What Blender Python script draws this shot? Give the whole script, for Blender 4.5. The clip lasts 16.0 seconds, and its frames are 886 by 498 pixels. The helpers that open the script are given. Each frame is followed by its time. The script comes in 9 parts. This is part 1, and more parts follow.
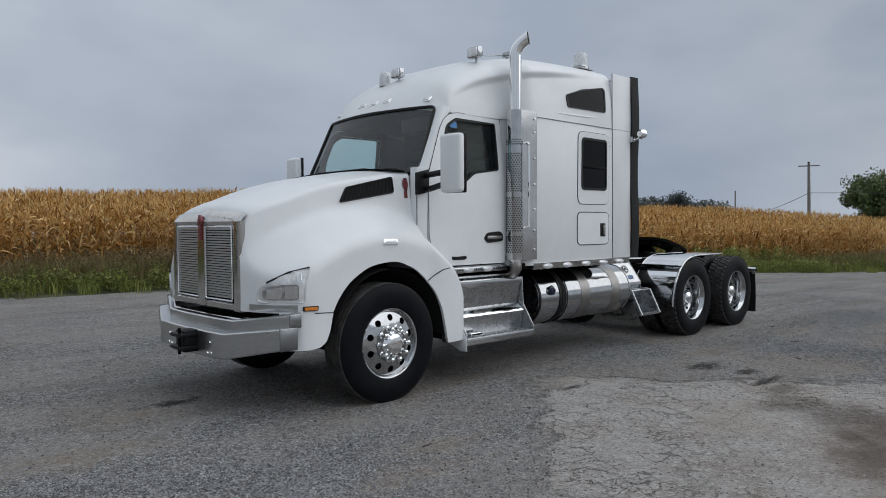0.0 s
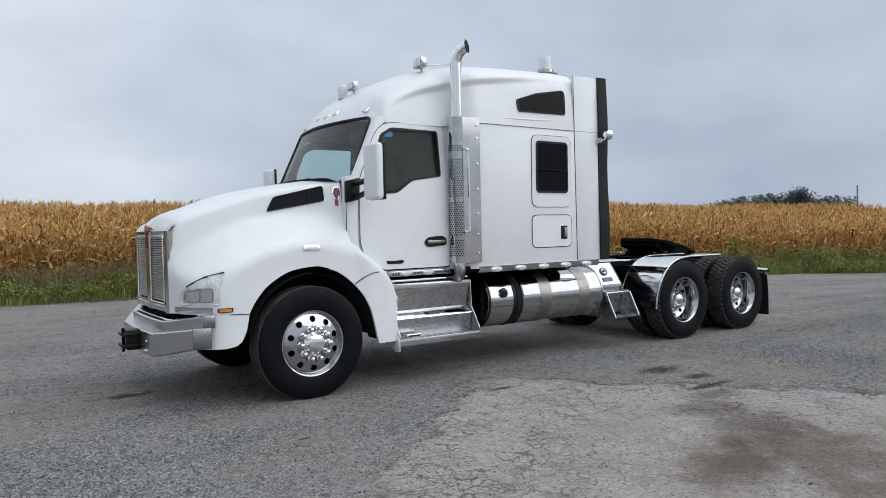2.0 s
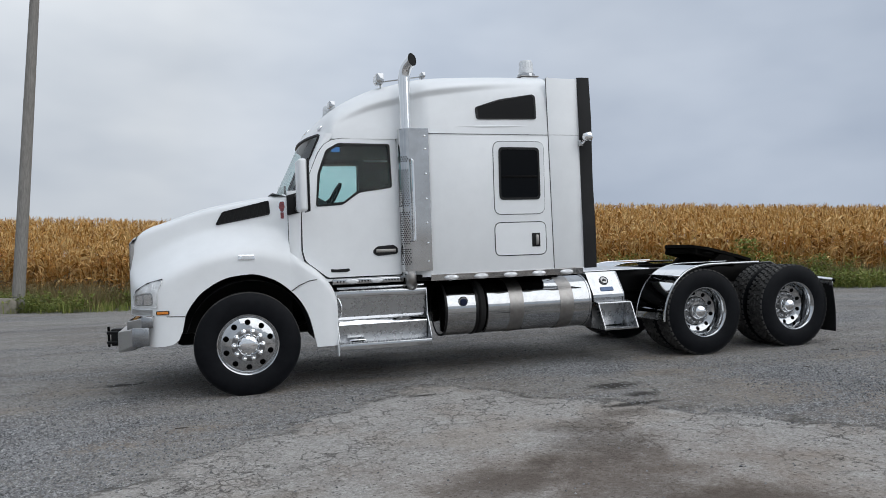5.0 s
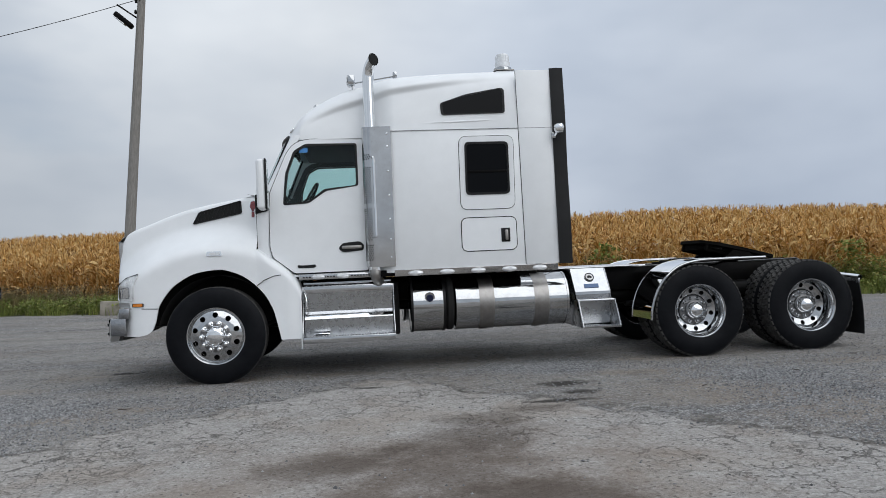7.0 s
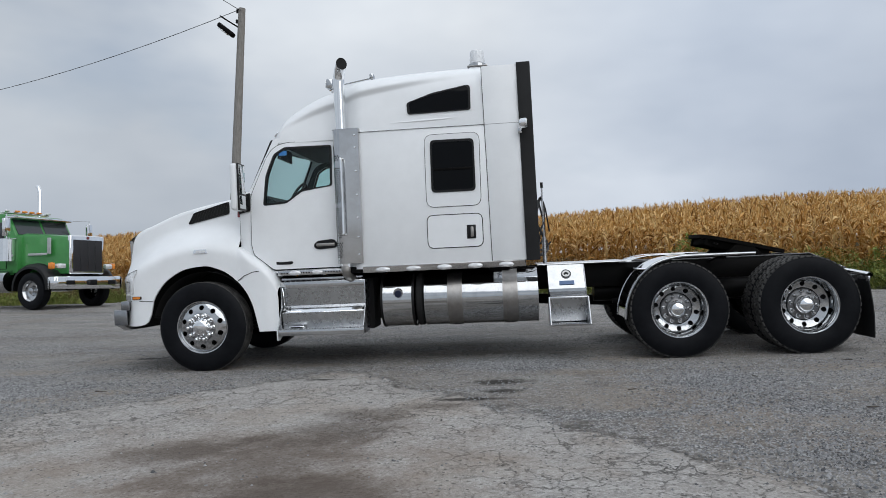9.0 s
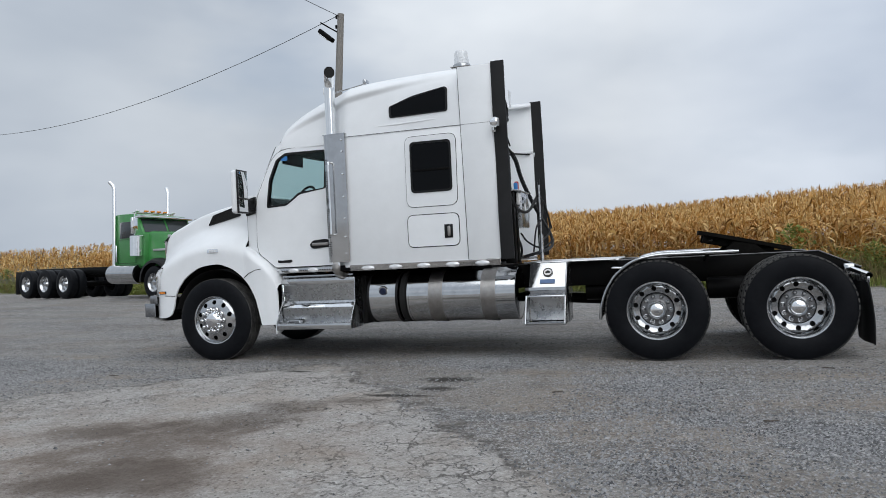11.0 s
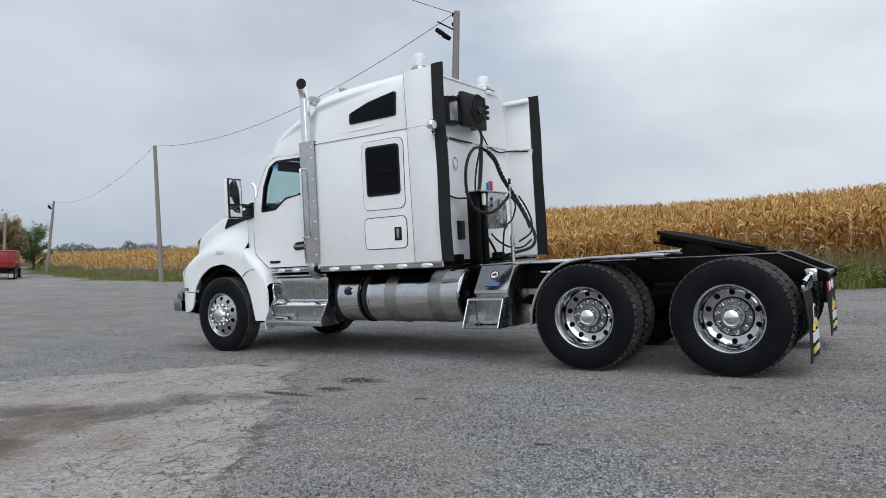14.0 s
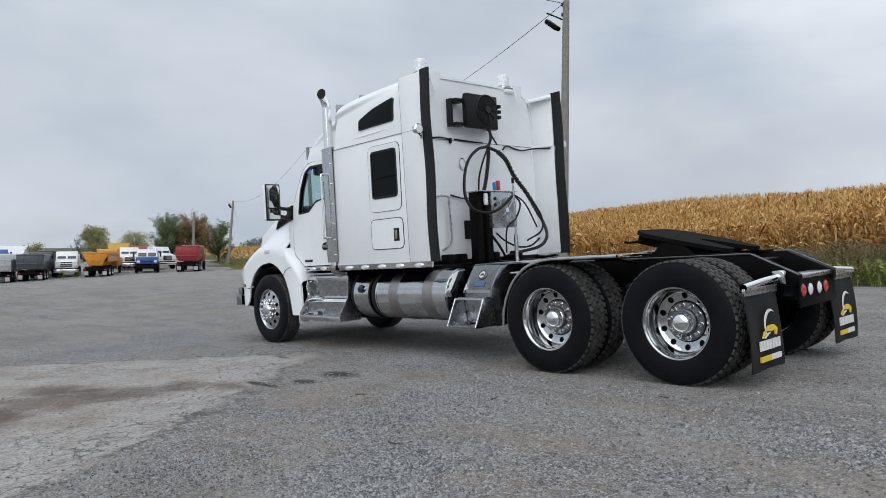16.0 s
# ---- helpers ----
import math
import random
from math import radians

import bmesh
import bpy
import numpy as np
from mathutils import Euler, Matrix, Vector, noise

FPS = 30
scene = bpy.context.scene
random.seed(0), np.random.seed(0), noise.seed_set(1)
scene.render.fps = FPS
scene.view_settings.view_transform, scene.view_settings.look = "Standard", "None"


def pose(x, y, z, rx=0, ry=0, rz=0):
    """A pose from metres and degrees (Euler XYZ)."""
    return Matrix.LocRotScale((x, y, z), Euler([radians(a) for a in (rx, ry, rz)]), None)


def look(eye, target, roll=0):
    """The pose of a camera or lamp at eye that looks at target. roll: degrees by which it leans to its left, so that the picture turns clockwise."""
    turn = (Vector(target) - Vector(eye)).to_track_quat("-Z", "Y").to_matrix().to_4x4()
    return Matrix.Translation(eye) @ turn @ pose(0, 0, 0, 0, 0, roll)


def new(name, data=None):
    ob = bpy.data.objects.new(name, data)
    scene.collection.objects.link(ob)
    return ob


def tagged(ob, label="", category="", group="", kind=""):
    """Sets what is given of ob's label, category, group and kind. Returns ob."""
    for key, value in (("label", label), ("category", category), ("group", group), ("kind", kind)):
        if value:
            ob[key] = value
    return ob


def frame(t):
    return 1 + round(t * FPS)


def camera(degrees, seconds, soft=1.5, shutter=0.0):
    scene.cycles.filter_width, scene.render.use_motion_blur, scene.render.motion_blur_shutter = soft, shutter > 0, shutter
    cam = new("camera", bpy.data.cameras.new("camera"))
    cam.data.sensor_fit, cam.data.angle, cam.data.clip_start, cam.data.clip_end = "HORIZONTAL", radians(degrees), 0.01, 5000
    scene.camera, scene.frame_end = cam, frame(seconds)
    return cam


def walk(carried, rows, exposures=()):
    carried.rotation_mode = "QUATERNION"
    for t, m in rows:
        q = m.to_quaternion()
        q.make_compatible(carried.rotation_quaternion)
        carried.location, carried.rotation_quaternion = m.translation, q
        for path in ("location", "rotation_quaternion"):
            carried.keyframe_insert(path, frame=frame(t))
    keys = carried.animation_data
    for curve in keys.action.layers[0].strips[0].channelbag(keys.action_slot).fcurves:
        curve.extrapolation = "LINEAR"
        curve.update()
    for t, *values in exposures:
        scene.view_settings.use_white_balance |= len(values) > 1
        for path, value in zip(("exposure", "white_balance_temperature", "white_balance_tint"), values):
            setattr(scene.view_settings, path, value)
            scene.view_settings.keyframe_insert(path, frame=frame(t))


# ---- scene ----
cam = camera(64.0, 16.0, soft=0.9)
PATH = [
    (0, (-3.974, -5.995, 1.206), (-2.596, -4.545, 1.243), 0.38),
    (0.5, (-3.709, -6.292, 1.191), (-2.483, -4.712, 1.227), 0.29),
    (1, (-3.421, -6.642, 1.219), (-2.235, -5.033, 1.267), 0.16),
    (1.5, (-3.135, -7.016, 1.217), (-1.961, -5.397, 1.267), -0.02),
    (2, (-2.796, -7.271, 1.213), (-1.655, -5.629, 1.259), -0.16),
    (2.5, (-2.437, -7.583, 1.219), (-1.400, -5.873, 1.255), -0.07),
    (3, (-2.022, -7.801, 1.189), (-1.085, -6.034, 1.225), -0.21),
    (3.5, (-1.604, -8.014, 1.209), (-0.764, -6.199, 1.239), -0.16),
    (4, (-1.177, -8.304, 1.212), (-0.452, -6.441, 1.267), -0.09),
    (4.5, (-0.729, -8.463, 1.179), (-0.060, -6.580, 1.261), -0.22),
    (4.7, (-0.540, -8.543, 1.187), (0.097, -6.649, 1.265), -0.17),
    (7, (1.570, -9.045, 1.016), (1.784, -7.059, 1.123), -0.16),
    (7.5, (2.079, -9.129, 1.059), (2.186, -7.134, 1.152), -0.05),
    (8, (2.587, -9.143, 1.054), (2.593, -7.145, 1.142), 0.04),
    (8.5, (3.061, -9.175, 1.071), (2.983, -7.178, 1.153), 0.12),
    (9, (3.569, -9.188, 1.108), (3.375, -7.199, 1.182), 0.11),
    (11.5, (5.936, -8.845, 1.228), (5.261, -6.963, 1.268), 0.12),
    (12, (6.368, -8.675, 1.255), (5.629, -6.817, 1.289), 0.05),
    (12.5, (6.816, -8.511, 1.265), (5.993, -6.689, 1.293), 0.08),
    (13, (7.223, -8.294, 1.274), (6.304, -6.518, 1.297), 0.11),
    (13.5, (7.624, -8.058, 1.294), (6.622, -6.328, 1.312), 0.13),
    (14, (8.077, -7.841, 1.358), (6.977, -6.171, 1.373), 0.14),
    (14.5, (8.486, -7.566, 1.377), (7.281, -5.970, 1.385), 0.04),
    (15, (8.942, -7.331, 1.403), (7.625, -5.826, 1.407), -0.07),
    (15.5, (9.347, -7.037, 1.418), (7.948, -5.608, 1.418), -0.09),
    (16, (9.735, -6.712, 1.454), (8.278, -5.342, 1.446), -0.22),
]
EXPOSURES = [(0.0, -0.42), (0.3, -0.2), (0.6, 0.0), (3.0, 0.0), (4.2, -0.12), (8.6, -0.10), (11.5, 0.0), (13.5, 0.10), (16.0, 0.09)]
walk(cam, [(t, look(eye, target, roll)) for t, eye, target, roll in PATH], EXPOSURES)


# ---- world and light ----
world = bpy.data.worlds.new("overcast_sky")
scene.world = world
world.use_nodes = True
BRIGHT = (-0.03, 0.925, 0.38)
SUN_EL, SUN_AZ = 48.0, 145.0   # degrees; azimuth from +y towards +x


def build_sky():
    nt = world.node_tree
    nt.nodes.clear()
    out = nt.nodes.new("ShaderNodeOutputWorld")
    bg = nt.nodes.new("ShaderNodeBackground")
    sky = nt.nodes.new("ShaderNodeTexSky")
    sky.sky_type = "NISHITA"
    sky.sun_disc = False
    sky.sun_elevation = radians(SUN_EL)
    sky.sun_rotation = radians(SUN_AZ)
    sky.dust_density = 2.0
    skyk = nt.nodes.new("ShaderNodeVectorMath")
    skyk.operation = "SCALE"
    skyk.inputs["Scale"].default_value = 0.10
    nt.links.new(sky.outputs[0], skyk.inputs[0])
    tc = nt.nodes.new("ShaderNodeTexCoord")
    mp = nt.nodes.new("ShaderNodeMapping")
    mp.inputs["Scale"].default_value = (1.0, 1.0, 2.2)
    mp.inputs["Location"].default_value = (0.35, 0.1, 0.0)
    nt.links.new(tc.outputs["Generated"], mp.inputs[0])
    n1 = nt.nodes.new("ShaderNodeTexNoise")
    n1.inputs["Scale"].default_value = 1.7
    n1.inputs["Detail"].default_value = 5.0
    n1.inputs["Roughness"].default_value = 0.5
    nt.links.new(mp.outputs[0], n1.inputs["Vector"])
    # thick cloud everywhere, a few thin places where blue shows through
    thin = nt.nodes.new("ShaderNodeMapRange")
    thin.inputs["From Min"].default_value = 0.60
    thin.inputs["From Max"].default_value = 0.74
    thin.inputs["To Max"].default_value = 0.40
    nt.links.new(n1.outputs["Fac"], thin.inputs["Value"])
    n2 = nt.nodes.new("ShaderNodeTexNoise")
    n2.inputs["Scale"].default_value = 2.3
    n2.inputs["Detail"].default_value = 4.0
    nt.links.new(mp.outputs[0], n2.inputs["Vector"])
    cl = nt.nodes.new("ShaderNodeValToRGB")
    cl.color_ramp.elements[0].position = 0.30
    cl.color_ramp.elements[0].color = (0.43, 0.487, 0.568, 1)
    cl.color_ramp.elements[1].position = 0.72
    cl.color_ramp.elements[1].color = (0.655, 0.705, 0.765, 1)
    nt.links.new(n2.outputs["Fac"], cl.inputs[0])
    # overcast: brighter overhead than at the horizon
    sep = nt.nodes.new("ShaderNodeSeparateXYZ")
    nt.links.new(tc.outputs["Generated"], sep.inputs[0])
    glow = nt.nodes.new("ShaderNodeMapRange")
    glow.interpolation_type = "SMOOTHSTEP"
    glow.inputs["From Min"].default_value = 0.16
    glow.inputs["From Max"].default_value = 1.0
    glow.inputs["To Min"].default_value = 1.0
    glow.inputs["To Max"].default_value = 1.45
    nt.links.new(sep.outputs["Z"], glow.inputs["Value"])
    # the cloud is thinner and brighter over the field
    dot = nt.nodes.new("ShaderNodeVectorMath")
    dot.operation = "DOT_PRODUCT"
    dot.inputs[1].default_value = BRIGHT
    nt.links.new(tc.outputs["Generated"], dot.inputs[0])
    west = nt.nodes.new("ShaderNodeMapRange")
    west.interpolation_type = "SMOOTHSTEP"
    west.inputs["From Min"].default_value = 0.86
    west.inputs["From Max"].default_value = 1.0
    west.inputs["To Min"].default_value = 1.0
    west.inputs["To Max"].default_value = 1.28
    nt.links.new(dot.outputs["Value"], west.inputs["Value"])
    both_k = nt.nodes.new("ShaderNodeMath")
    both_k.operation = "MULTIPLY"
    nt.links.new(glow.outputs[0], both_k.inputs[0])
    nt.links.new(west.outputs[0], both_k.inputs[1])
    clk = nt.nodes.new("ShaderNodeVectorMath")
    clk.operation = "SCALE"
    nt.links.new(cl.outputs[0], clk.inputs[0])
    nt.links.new(both_k.outputs[0], clk.inputs["Scale"])
    # greyer towards the parked trucks, bluer the other way
    dot2 = nt.nodes.new("ShaderNodeVectorMath")
    dot2.operation = "DOT_PRODUCT"
    dot2.inputs[1].default_value = (0.707, 0.707, 0.0)
    nt.links.new(tc.outputs["Generated"], dot2.inputs[0])
    tint = nt.nodes.new("ShaderNodeValToRGB")
    tint.color_ramp.elements[0].position, tint.color_ramp.elements[0].color = 0.0, (0.955, 0.965, 0.975, 1)
    tint.color_ramp.elements[1].position, tint.color_ramp.elements[1].color = 0.97, (0.925, 0.96, 1.03, 1)
    mid_tint = tint.color_ramp.elements.new(0.64)
    mid_tint.color = (0.99, 0.965, 0.935, 1)
    nt.links.new(dot2.outputs["Value"], tint.inputs[0])
    tinted = nt.nodes.new("ShaderNodeVectorMath")
    tinted.operation = "MULTIPLY"
    nt.links.new(clk.outputs[0], tinted.inputs[0])
    nt.links.new(tint.outputs[0], tinted.inputs[1])
    mix = nt.nodes.new("ShaderNodeMix")
    mix.data_type = "RGBA"
    nt.links.new(thin.outputs[0], mix.inputs["Factor"])
    nt.links.new(tinted.outputs[0], mix.inputs["A"])
    nt.links.new(skyk.outputs[0], mix.inputs["B"])
    nt.links.new(mix.outputs["Result"], bg.inputs["Color"])
    bg.inputs["Strength"].default_value = 1.0
    nt.links.new(bg.outputs[0], out.inputs[0])


build_sky()
sun = new("sun", bpy.data.lights.new("sun", "SUN"))
sun.data.energy, sun.data.angle, sun.data.color = 1.65, radians(80), (1.0, 0.995, 0.99)
_el, _az = radians(SUN_EL), radians(SUN_AZ)
sun.matrix_world = look((math.sin(_az) * math.cos(_el) * 50, math.cos(_az) * math.cos(_el) * 50, math.sin(_el) * 50), (0, 0, 0))


# ---- materials ----
def mat(name, color, rough=0.5, metal=0.0, var=0.0, scale=8.0, bump=0.0, bscale=60.0, coat=0.0, color2=None, spec=0.5, aniso=0.0, stretch=None, rvar=0.0):
    m = bpy.data.materials.new(name)
    m.use_nodes = True
    nt = m.node_tree
    b = nt.nodes["Principled BSDF"]
    b.inputs["Roughness"].default_value = rough
    b.inputs["Metallic"].default_value = metal
    b.inputs["Coat Weight"].default_value = coat
    b.inputs["Coat Roughness"].default_value = 0.04
    b.inputs["Specular IOR Level"].default_value = spec
    b.inputs["Base Color"].default_value = (*color, 1)
    tc = nt.nodes.new("ShaderNodeTexCoord")
    src = tc.outputs["Object"]
    if stretch:
        mp = nt.nodes.new("ShaderNodeMapping")
        mp.inputs["Scale"].default_value = stretch
        nt.links.new(src, mp.inputs[0])
        src = mp.outputs[0]
    if var or color2:
        n = nt.nodes.new("ShaderNodeTexNoise")
        n.inputs["Scale"].default_value = scale
        n.inputs["Detail"].default_value = 6.0
        n.inputs["Roughness"].default_value = 0.65
        nt.links.new(src, n.inputs["Vector"])
        r = nt.nodes.new("ShaderNodeValToRGB")
        r.color_ramp.elements[0].position, r.color_ramp.elements[1].position = 0.33, 0.68
        lo = color2 or tuple(c * (1 - var) for c in color)
        hi = color if color2 else tuple(min(1, c * (1 + var)) for c in color)
        r.color_ramp.elements[0].color, r.color_ramp.elements[1].color = (*lo, 1), (*hi, 1)
        nt.links.new(n.outputs["Fac"], r.inputs[0])
        nt.links.new(r.outputs[0], b.inputs["Base Color"])
        if rvar:
            q = nt.nodes.new("ShaderNodeMapRange")
            q.inputs["To Min"].default_value = max(0.02, rough - rvar)
            q.inputs["To Max"].default_value = min(1, rough + rvar)
            nt.links.new(n.outputs["Fac"], q.inputs["Value"])
            nt.links.new(q.outputs[0], b.inputs["Roughness"])
    if bump:
        n = nt.nodes.new("ShaderNodeTexNoise")
        n.inputs["Scale"].default_value = bscale
        n.inputs["Detail"].default_value = 4.0
        nt.links.new(src, n.inputs["Vector"])
        bp = nt.nodes.new("ShaderNodeBump")
        bp.inputs["Strength"].default_value = bump
        bp.inputs["Distance"].default_value = 0.01
        nt.links.new(n.outputs["Fac"], bp.inputs["Height"])
        nt.links.new(bp.outputs[0], b.inputs["Normal"])
    return m


def glass_mat(name, tint, rough=0.0, gloss=0.018):
    m = bpy.data.materials.new(name)
    m.use_nodes = True
    nt = m.node_tree
    nt.nodes.clear()
    out = nt.nodes.new("ShaderNodeOutputMaterial")
    tr = nt.nodes.new("ShaderNodeBsdfTransparent")
    tr.inputs[0].default_value = (*tint, 1)
    gl = nt.nodes.new("ShaderNodeBsdfGlossy")
    gl.inputs["Roughness"].default_value = rough + 0.01
    lw = nt.nodes.new("ShaderNodeLayerWeight")
    lw.inputs[0].default_value = 0.5
    pw = nt.nodes.new("ShaderNodeMath")
    pw.operation = "POWER"
    pw.inputs[1].default_value = 5.0
    nt.links.new(lw.outputs["Facing"], pw.inputs[0])
    fr = nt.nodes.new("ShaderNodeMath")
    fr.operation = "MULTIPLY_ADD"
    fr.inputs[1].default_value, fr.inputs[2].default_value = 0.5, gloss
    nt.links.new(pw.outputs[0], fr.inputs[0])
    mx = nt.nodes.new("ShaderNodeMixShader")
    nt.links.new(fr.outputs[0], mx.inputs[0])
    nt.links.new(tr.outputs[0], mx.inputs[1])
    nt.links.new(gl.outputs[0], mx.inputs[2])
    nt.links.new(mx.outputs[0], out.inputs[0])
    return m


WHITE = mat("white_paint", (0.800, 0.818, 0.832), 0.38, 0, var=0.03, scale=3.0, coat=0.22, spec=0.4)
CHROME = mat("chrome", (0.86, 0.87, 0.88), 0.06, 1.0, var=0.03, scale=6, rvar=0.03)
ALU = mat("polished_aluminium", (0.52, 0.53, 0.54), 0.085, 1.0, var=0.07, scale=9, bump=0.02, bscale=30, rvar=0.05)
STRAP = mat("dull_steel_strap", (0.36, 0.345, 0.33), 0.38, 1.0, var=0.12, scale=14, rvar=0.1)
# chrome that varies mildly between two greys
MOTTLED = mat("mottled_chrome", (0.60, 0.605, 0.61), 0.10, 1.0, color2=(0.47, 0.465, 0.46), scale=3.0, rvar=0.04)
ALU_B = mat("brushed_aluminium", (0.50, 0.51, 0.525), 0.28, 1.0, var=0.10, scale=14, bump=0.05, bscale=120, rvar=0.1)
DULL = mat("dull_aluminium_sheet", (0.34, 0.35, 0.365), 0.24, 1.0, var=0.15, scale=9, bump=0.04, bscale=60, rvar=0.1)
BRIGHTAL = mat("bright_tread_plate", (0.74, 0.75, 0.76), 0.34, 1.0, var=0.08, scale=16, bump=0.15, bscale=70, rvar=0.08)
# paler grey that paints in the highlight along the frame rail's upper edge
EDGE_SHEEN = mat("flange_edge_highlight", (0.13, 0.13, 0.135), 0.32, 0.6, var=0.3, scale=14)
STEEL = mat("brushed_stainless_steel", (0.56, 0.57, 0.58), 0.30, 1.0, var=0.08, scale=12, stretch=(1, 1, 9), rvar=0.08)
RUBBER = mat("tyre_rubber", (0.0042, 0.0048, 0.0064), 0.46, 0, color2=(0.0080, 0.0088, 0.0108), scale=7, bump=0.15, bscale=90, spec=0.10)
BLACK = mat("black_plastic", (0.006, 0.006, 0.0065), 0.42, 0, var=0.2, scale=10, bump=0.05, bscale=200, spec=0.28)
FLAPRUB = mat("black_rubber_sheet", (0.010, 0.0102, 0.011), 0.6, 0, var=0.2, scale=6, bump=0.05, bscale=50, spec=0.3)
FRAME = mat("black_chassis_paint", (0.004, 0.004, 0.0045), 0.38, 0, color2=(0.006, 0.0056, 0.0052), scale=5, bump=0.1, bscale=70, spec=0.05)
POLISHED = mat("polished_stainless_steel", (0.60, 0.595, 0.59), 0.13, 1.0, var=0.08, scale=7, rvar=0.05)
BOWL = mat("headlamp_bowl", (0.50, 0.51, 0.52), 0.2, 0.8, var=0.45, scale=26, coat=0.8)
GREASE = mat("greasy_black_steel", (0.006, 0.0056, 0.005), 0.8, 0, var=0.3, scale=9, bump=0.2, bscale=60, spec=0.06)
# near-black; also fills hollows and gaps in place of their shade
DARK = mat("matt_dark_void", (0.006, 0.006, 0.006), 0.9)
GLASS = glass_mat("clear_glass", (0.80, 0.90, 0.89))
SCREEN = glass_mat("dusty_windscreen_glass", (0.78, 0.88, 0.88), 0.02, 0.10)
TINT = mat("dark_tinted_glass", (0.003, 0.0035, 0.0045), 0.04, 0, var=0.1, scale=2, spec=0.10)
LENS = mat("clear_lens", (0.78, 0.79, 0.80), 0.14, 0.35, var=0.2, scale=18, coat=0.8)
AMBER = mat("amber_lens", (0.75, 0.24, 0.03), 0.2, 0, var=0.15, scale=30, coat=0.5)
REDL = mat("red_lens", (0.55, 0.03, 0.03), 0.2, 0, var=0.15, scale=30, coat=0.5)
EMBLEM = mat("red_emblem", (0.20, 0.042, 0.048), 0.3, 0.3, var=0.4, scale=60, coat=0.4)
GREYI = mat("grey_interior", (0.018, 0.018, 0.021), 0.7, 0, var=0.08, scale=5)
WHITEP = mat("white_print", (0.75, 0.75, 0.74), 0.5, 0, var=0.05, scale=20)
YELLOWP = mat("yellow_print", (0.80, 0.55, 0.04), 0.5, 0, var=0.08, scale=20)
BLUEP = mat("blue_label", (0.07, 0.13, 0.26), 0.4, 0, var=0.1, scale=30)
REDP = mat("red_plastic", (0.5, 0.04, 0.03), 0.4, 0, var=0.1, scale=30)
CAPBLUE = mat("dark_blue_cap", (0.012, 0.018, 0.05), 0.3, 0, var=0.2, scale=20)
DUSTY = mat("dusty_tread_rubber", (0.092, 0.089, 0.085), 0.85, 0, color2=(0.030, 0.030, 0.030), scale=11, bump=0.3, bscale=70, spec=0.2)
BLUEH = mat("blue_plastic", (0.04, 0.21, 0.52), 0.4, 0, var=0.1, scale=30)
MIRROR = mat("mirror_glass", (0.75, 0.77, 0.78), 0.03, 1.0, var=0.02, scale=5)
WOODP = mat("weathered_pole_wood", (0.30, 0.285, 0.265), 0.85, 0, color2=(0.17, 0.16, 0.148), scale=9, stretch=(6, 6, 0.5), bump=0.5, bscale=40)


# ---- mesh helpers ----
def curve1(xs, ys):
    """Smooth curve through given points, with no overshoot."""
    xs, ys = np.array(xs, float), np.array(ys, float)
    h = np.diff(xs)
    d = np.diff(ys) / h
    m = np.zeros(len(xs))
    m[0], m[-1] = d[0], d[-1]
    for i in range(1, len(xs) - 1):
        if d[i - 1] * d[i] > 0:
            w1, w2 = 2 * h[i] + h[i - 1], h[i] + 2 * h[i - 1]
            m[i] = (w1 + w2) / (w1 / d[i - 1] + w2 / d[i])

    def f(x):
        x = min(max(x, xs[0]), xs[-1])
        i = min(int(np.searchsorted(xs, x, side="right")) - 1, len(h) - 1)
        t = (x - xs[i]) / h[i]
        return float(ys[i] * (1 + 2 * t) * (1 - t) ** 2 + m[i] * h[i] * t * (1 - t) ** 2 + ys[i + 1] * t * t * (3 - 2 * t) + m[i + 1] * h[i] * t * t * (t - 1))
    return f


def smooth(a, b, x):
    t = min(max((x - a) / (b - a), 0.0), 1.0)
    return t * t * (3 - 2 * t)


def finish(bm, me, flat=False, angle=35):
    lim = radians(angle)
    for f in bm.faces:
        f.smooth = not flat
    for e in bm.edges:
        e.smooth = len(e.link_faces) == 2 and e.calc_face_angle(0) < lim
    bm.to_mesh(me)
    bm.free()


def obj(name, me, parent=None, m=None, label="", kind=""):
    ob = new(name, me)
    if parent is not None:
        ob.parent = parent
    if m is not None:
        ob.matrix_local = m
    return tagged(ob, label, kind=kind)


def part(name, bm, material, parent, label="", flat=False, angle=35):
    me = bpy.data.meshes.new(name)
    me.materials.append(material)
    bmesh.ops.recalc_face_normals(bm, faces=bm.faces)
    finish(bm, me, flat, angle)
    return obj(name, me, parent, label=label)


def box(lo, hi, bevel=0.006, bm=None, seg=2, m=None):
    bm2 = bmesh.new()
    bmesh.ops.create_cube(bm2, size=1.0)
    lo, hi = Vector(lo), Vector(hi)
    for v in bm2.verts:
        v.co = Vector([(lo[i] + hi[i]) / 2 + v.co[i] * (hi[i] - lo[i]) for i in range(3)])
    if bevel:
        bmesh.ops.bevel(bm2, geom=list(bm2.edges), offset=min(bevel, 0.45 * min(abs(hi[i] - lo[i]) for i in range(3))), segments=seg, affect="EDGES", profile=0.5)
    return join(bm, bm2, m)


def join(bm, bm2, m=None):
    if m is not None:
        bmesh.ops.transform(bm2, matrix=m, verts=bm2.verts)
    if bm is None:
        return bm2
    me = bpy.data.meshes.new("tmp")
    bm2.to_mesh(me)
    bm2.free()
    bm.from_mesh(me)
    bpy.data.meshes.remove(me)
    return bm


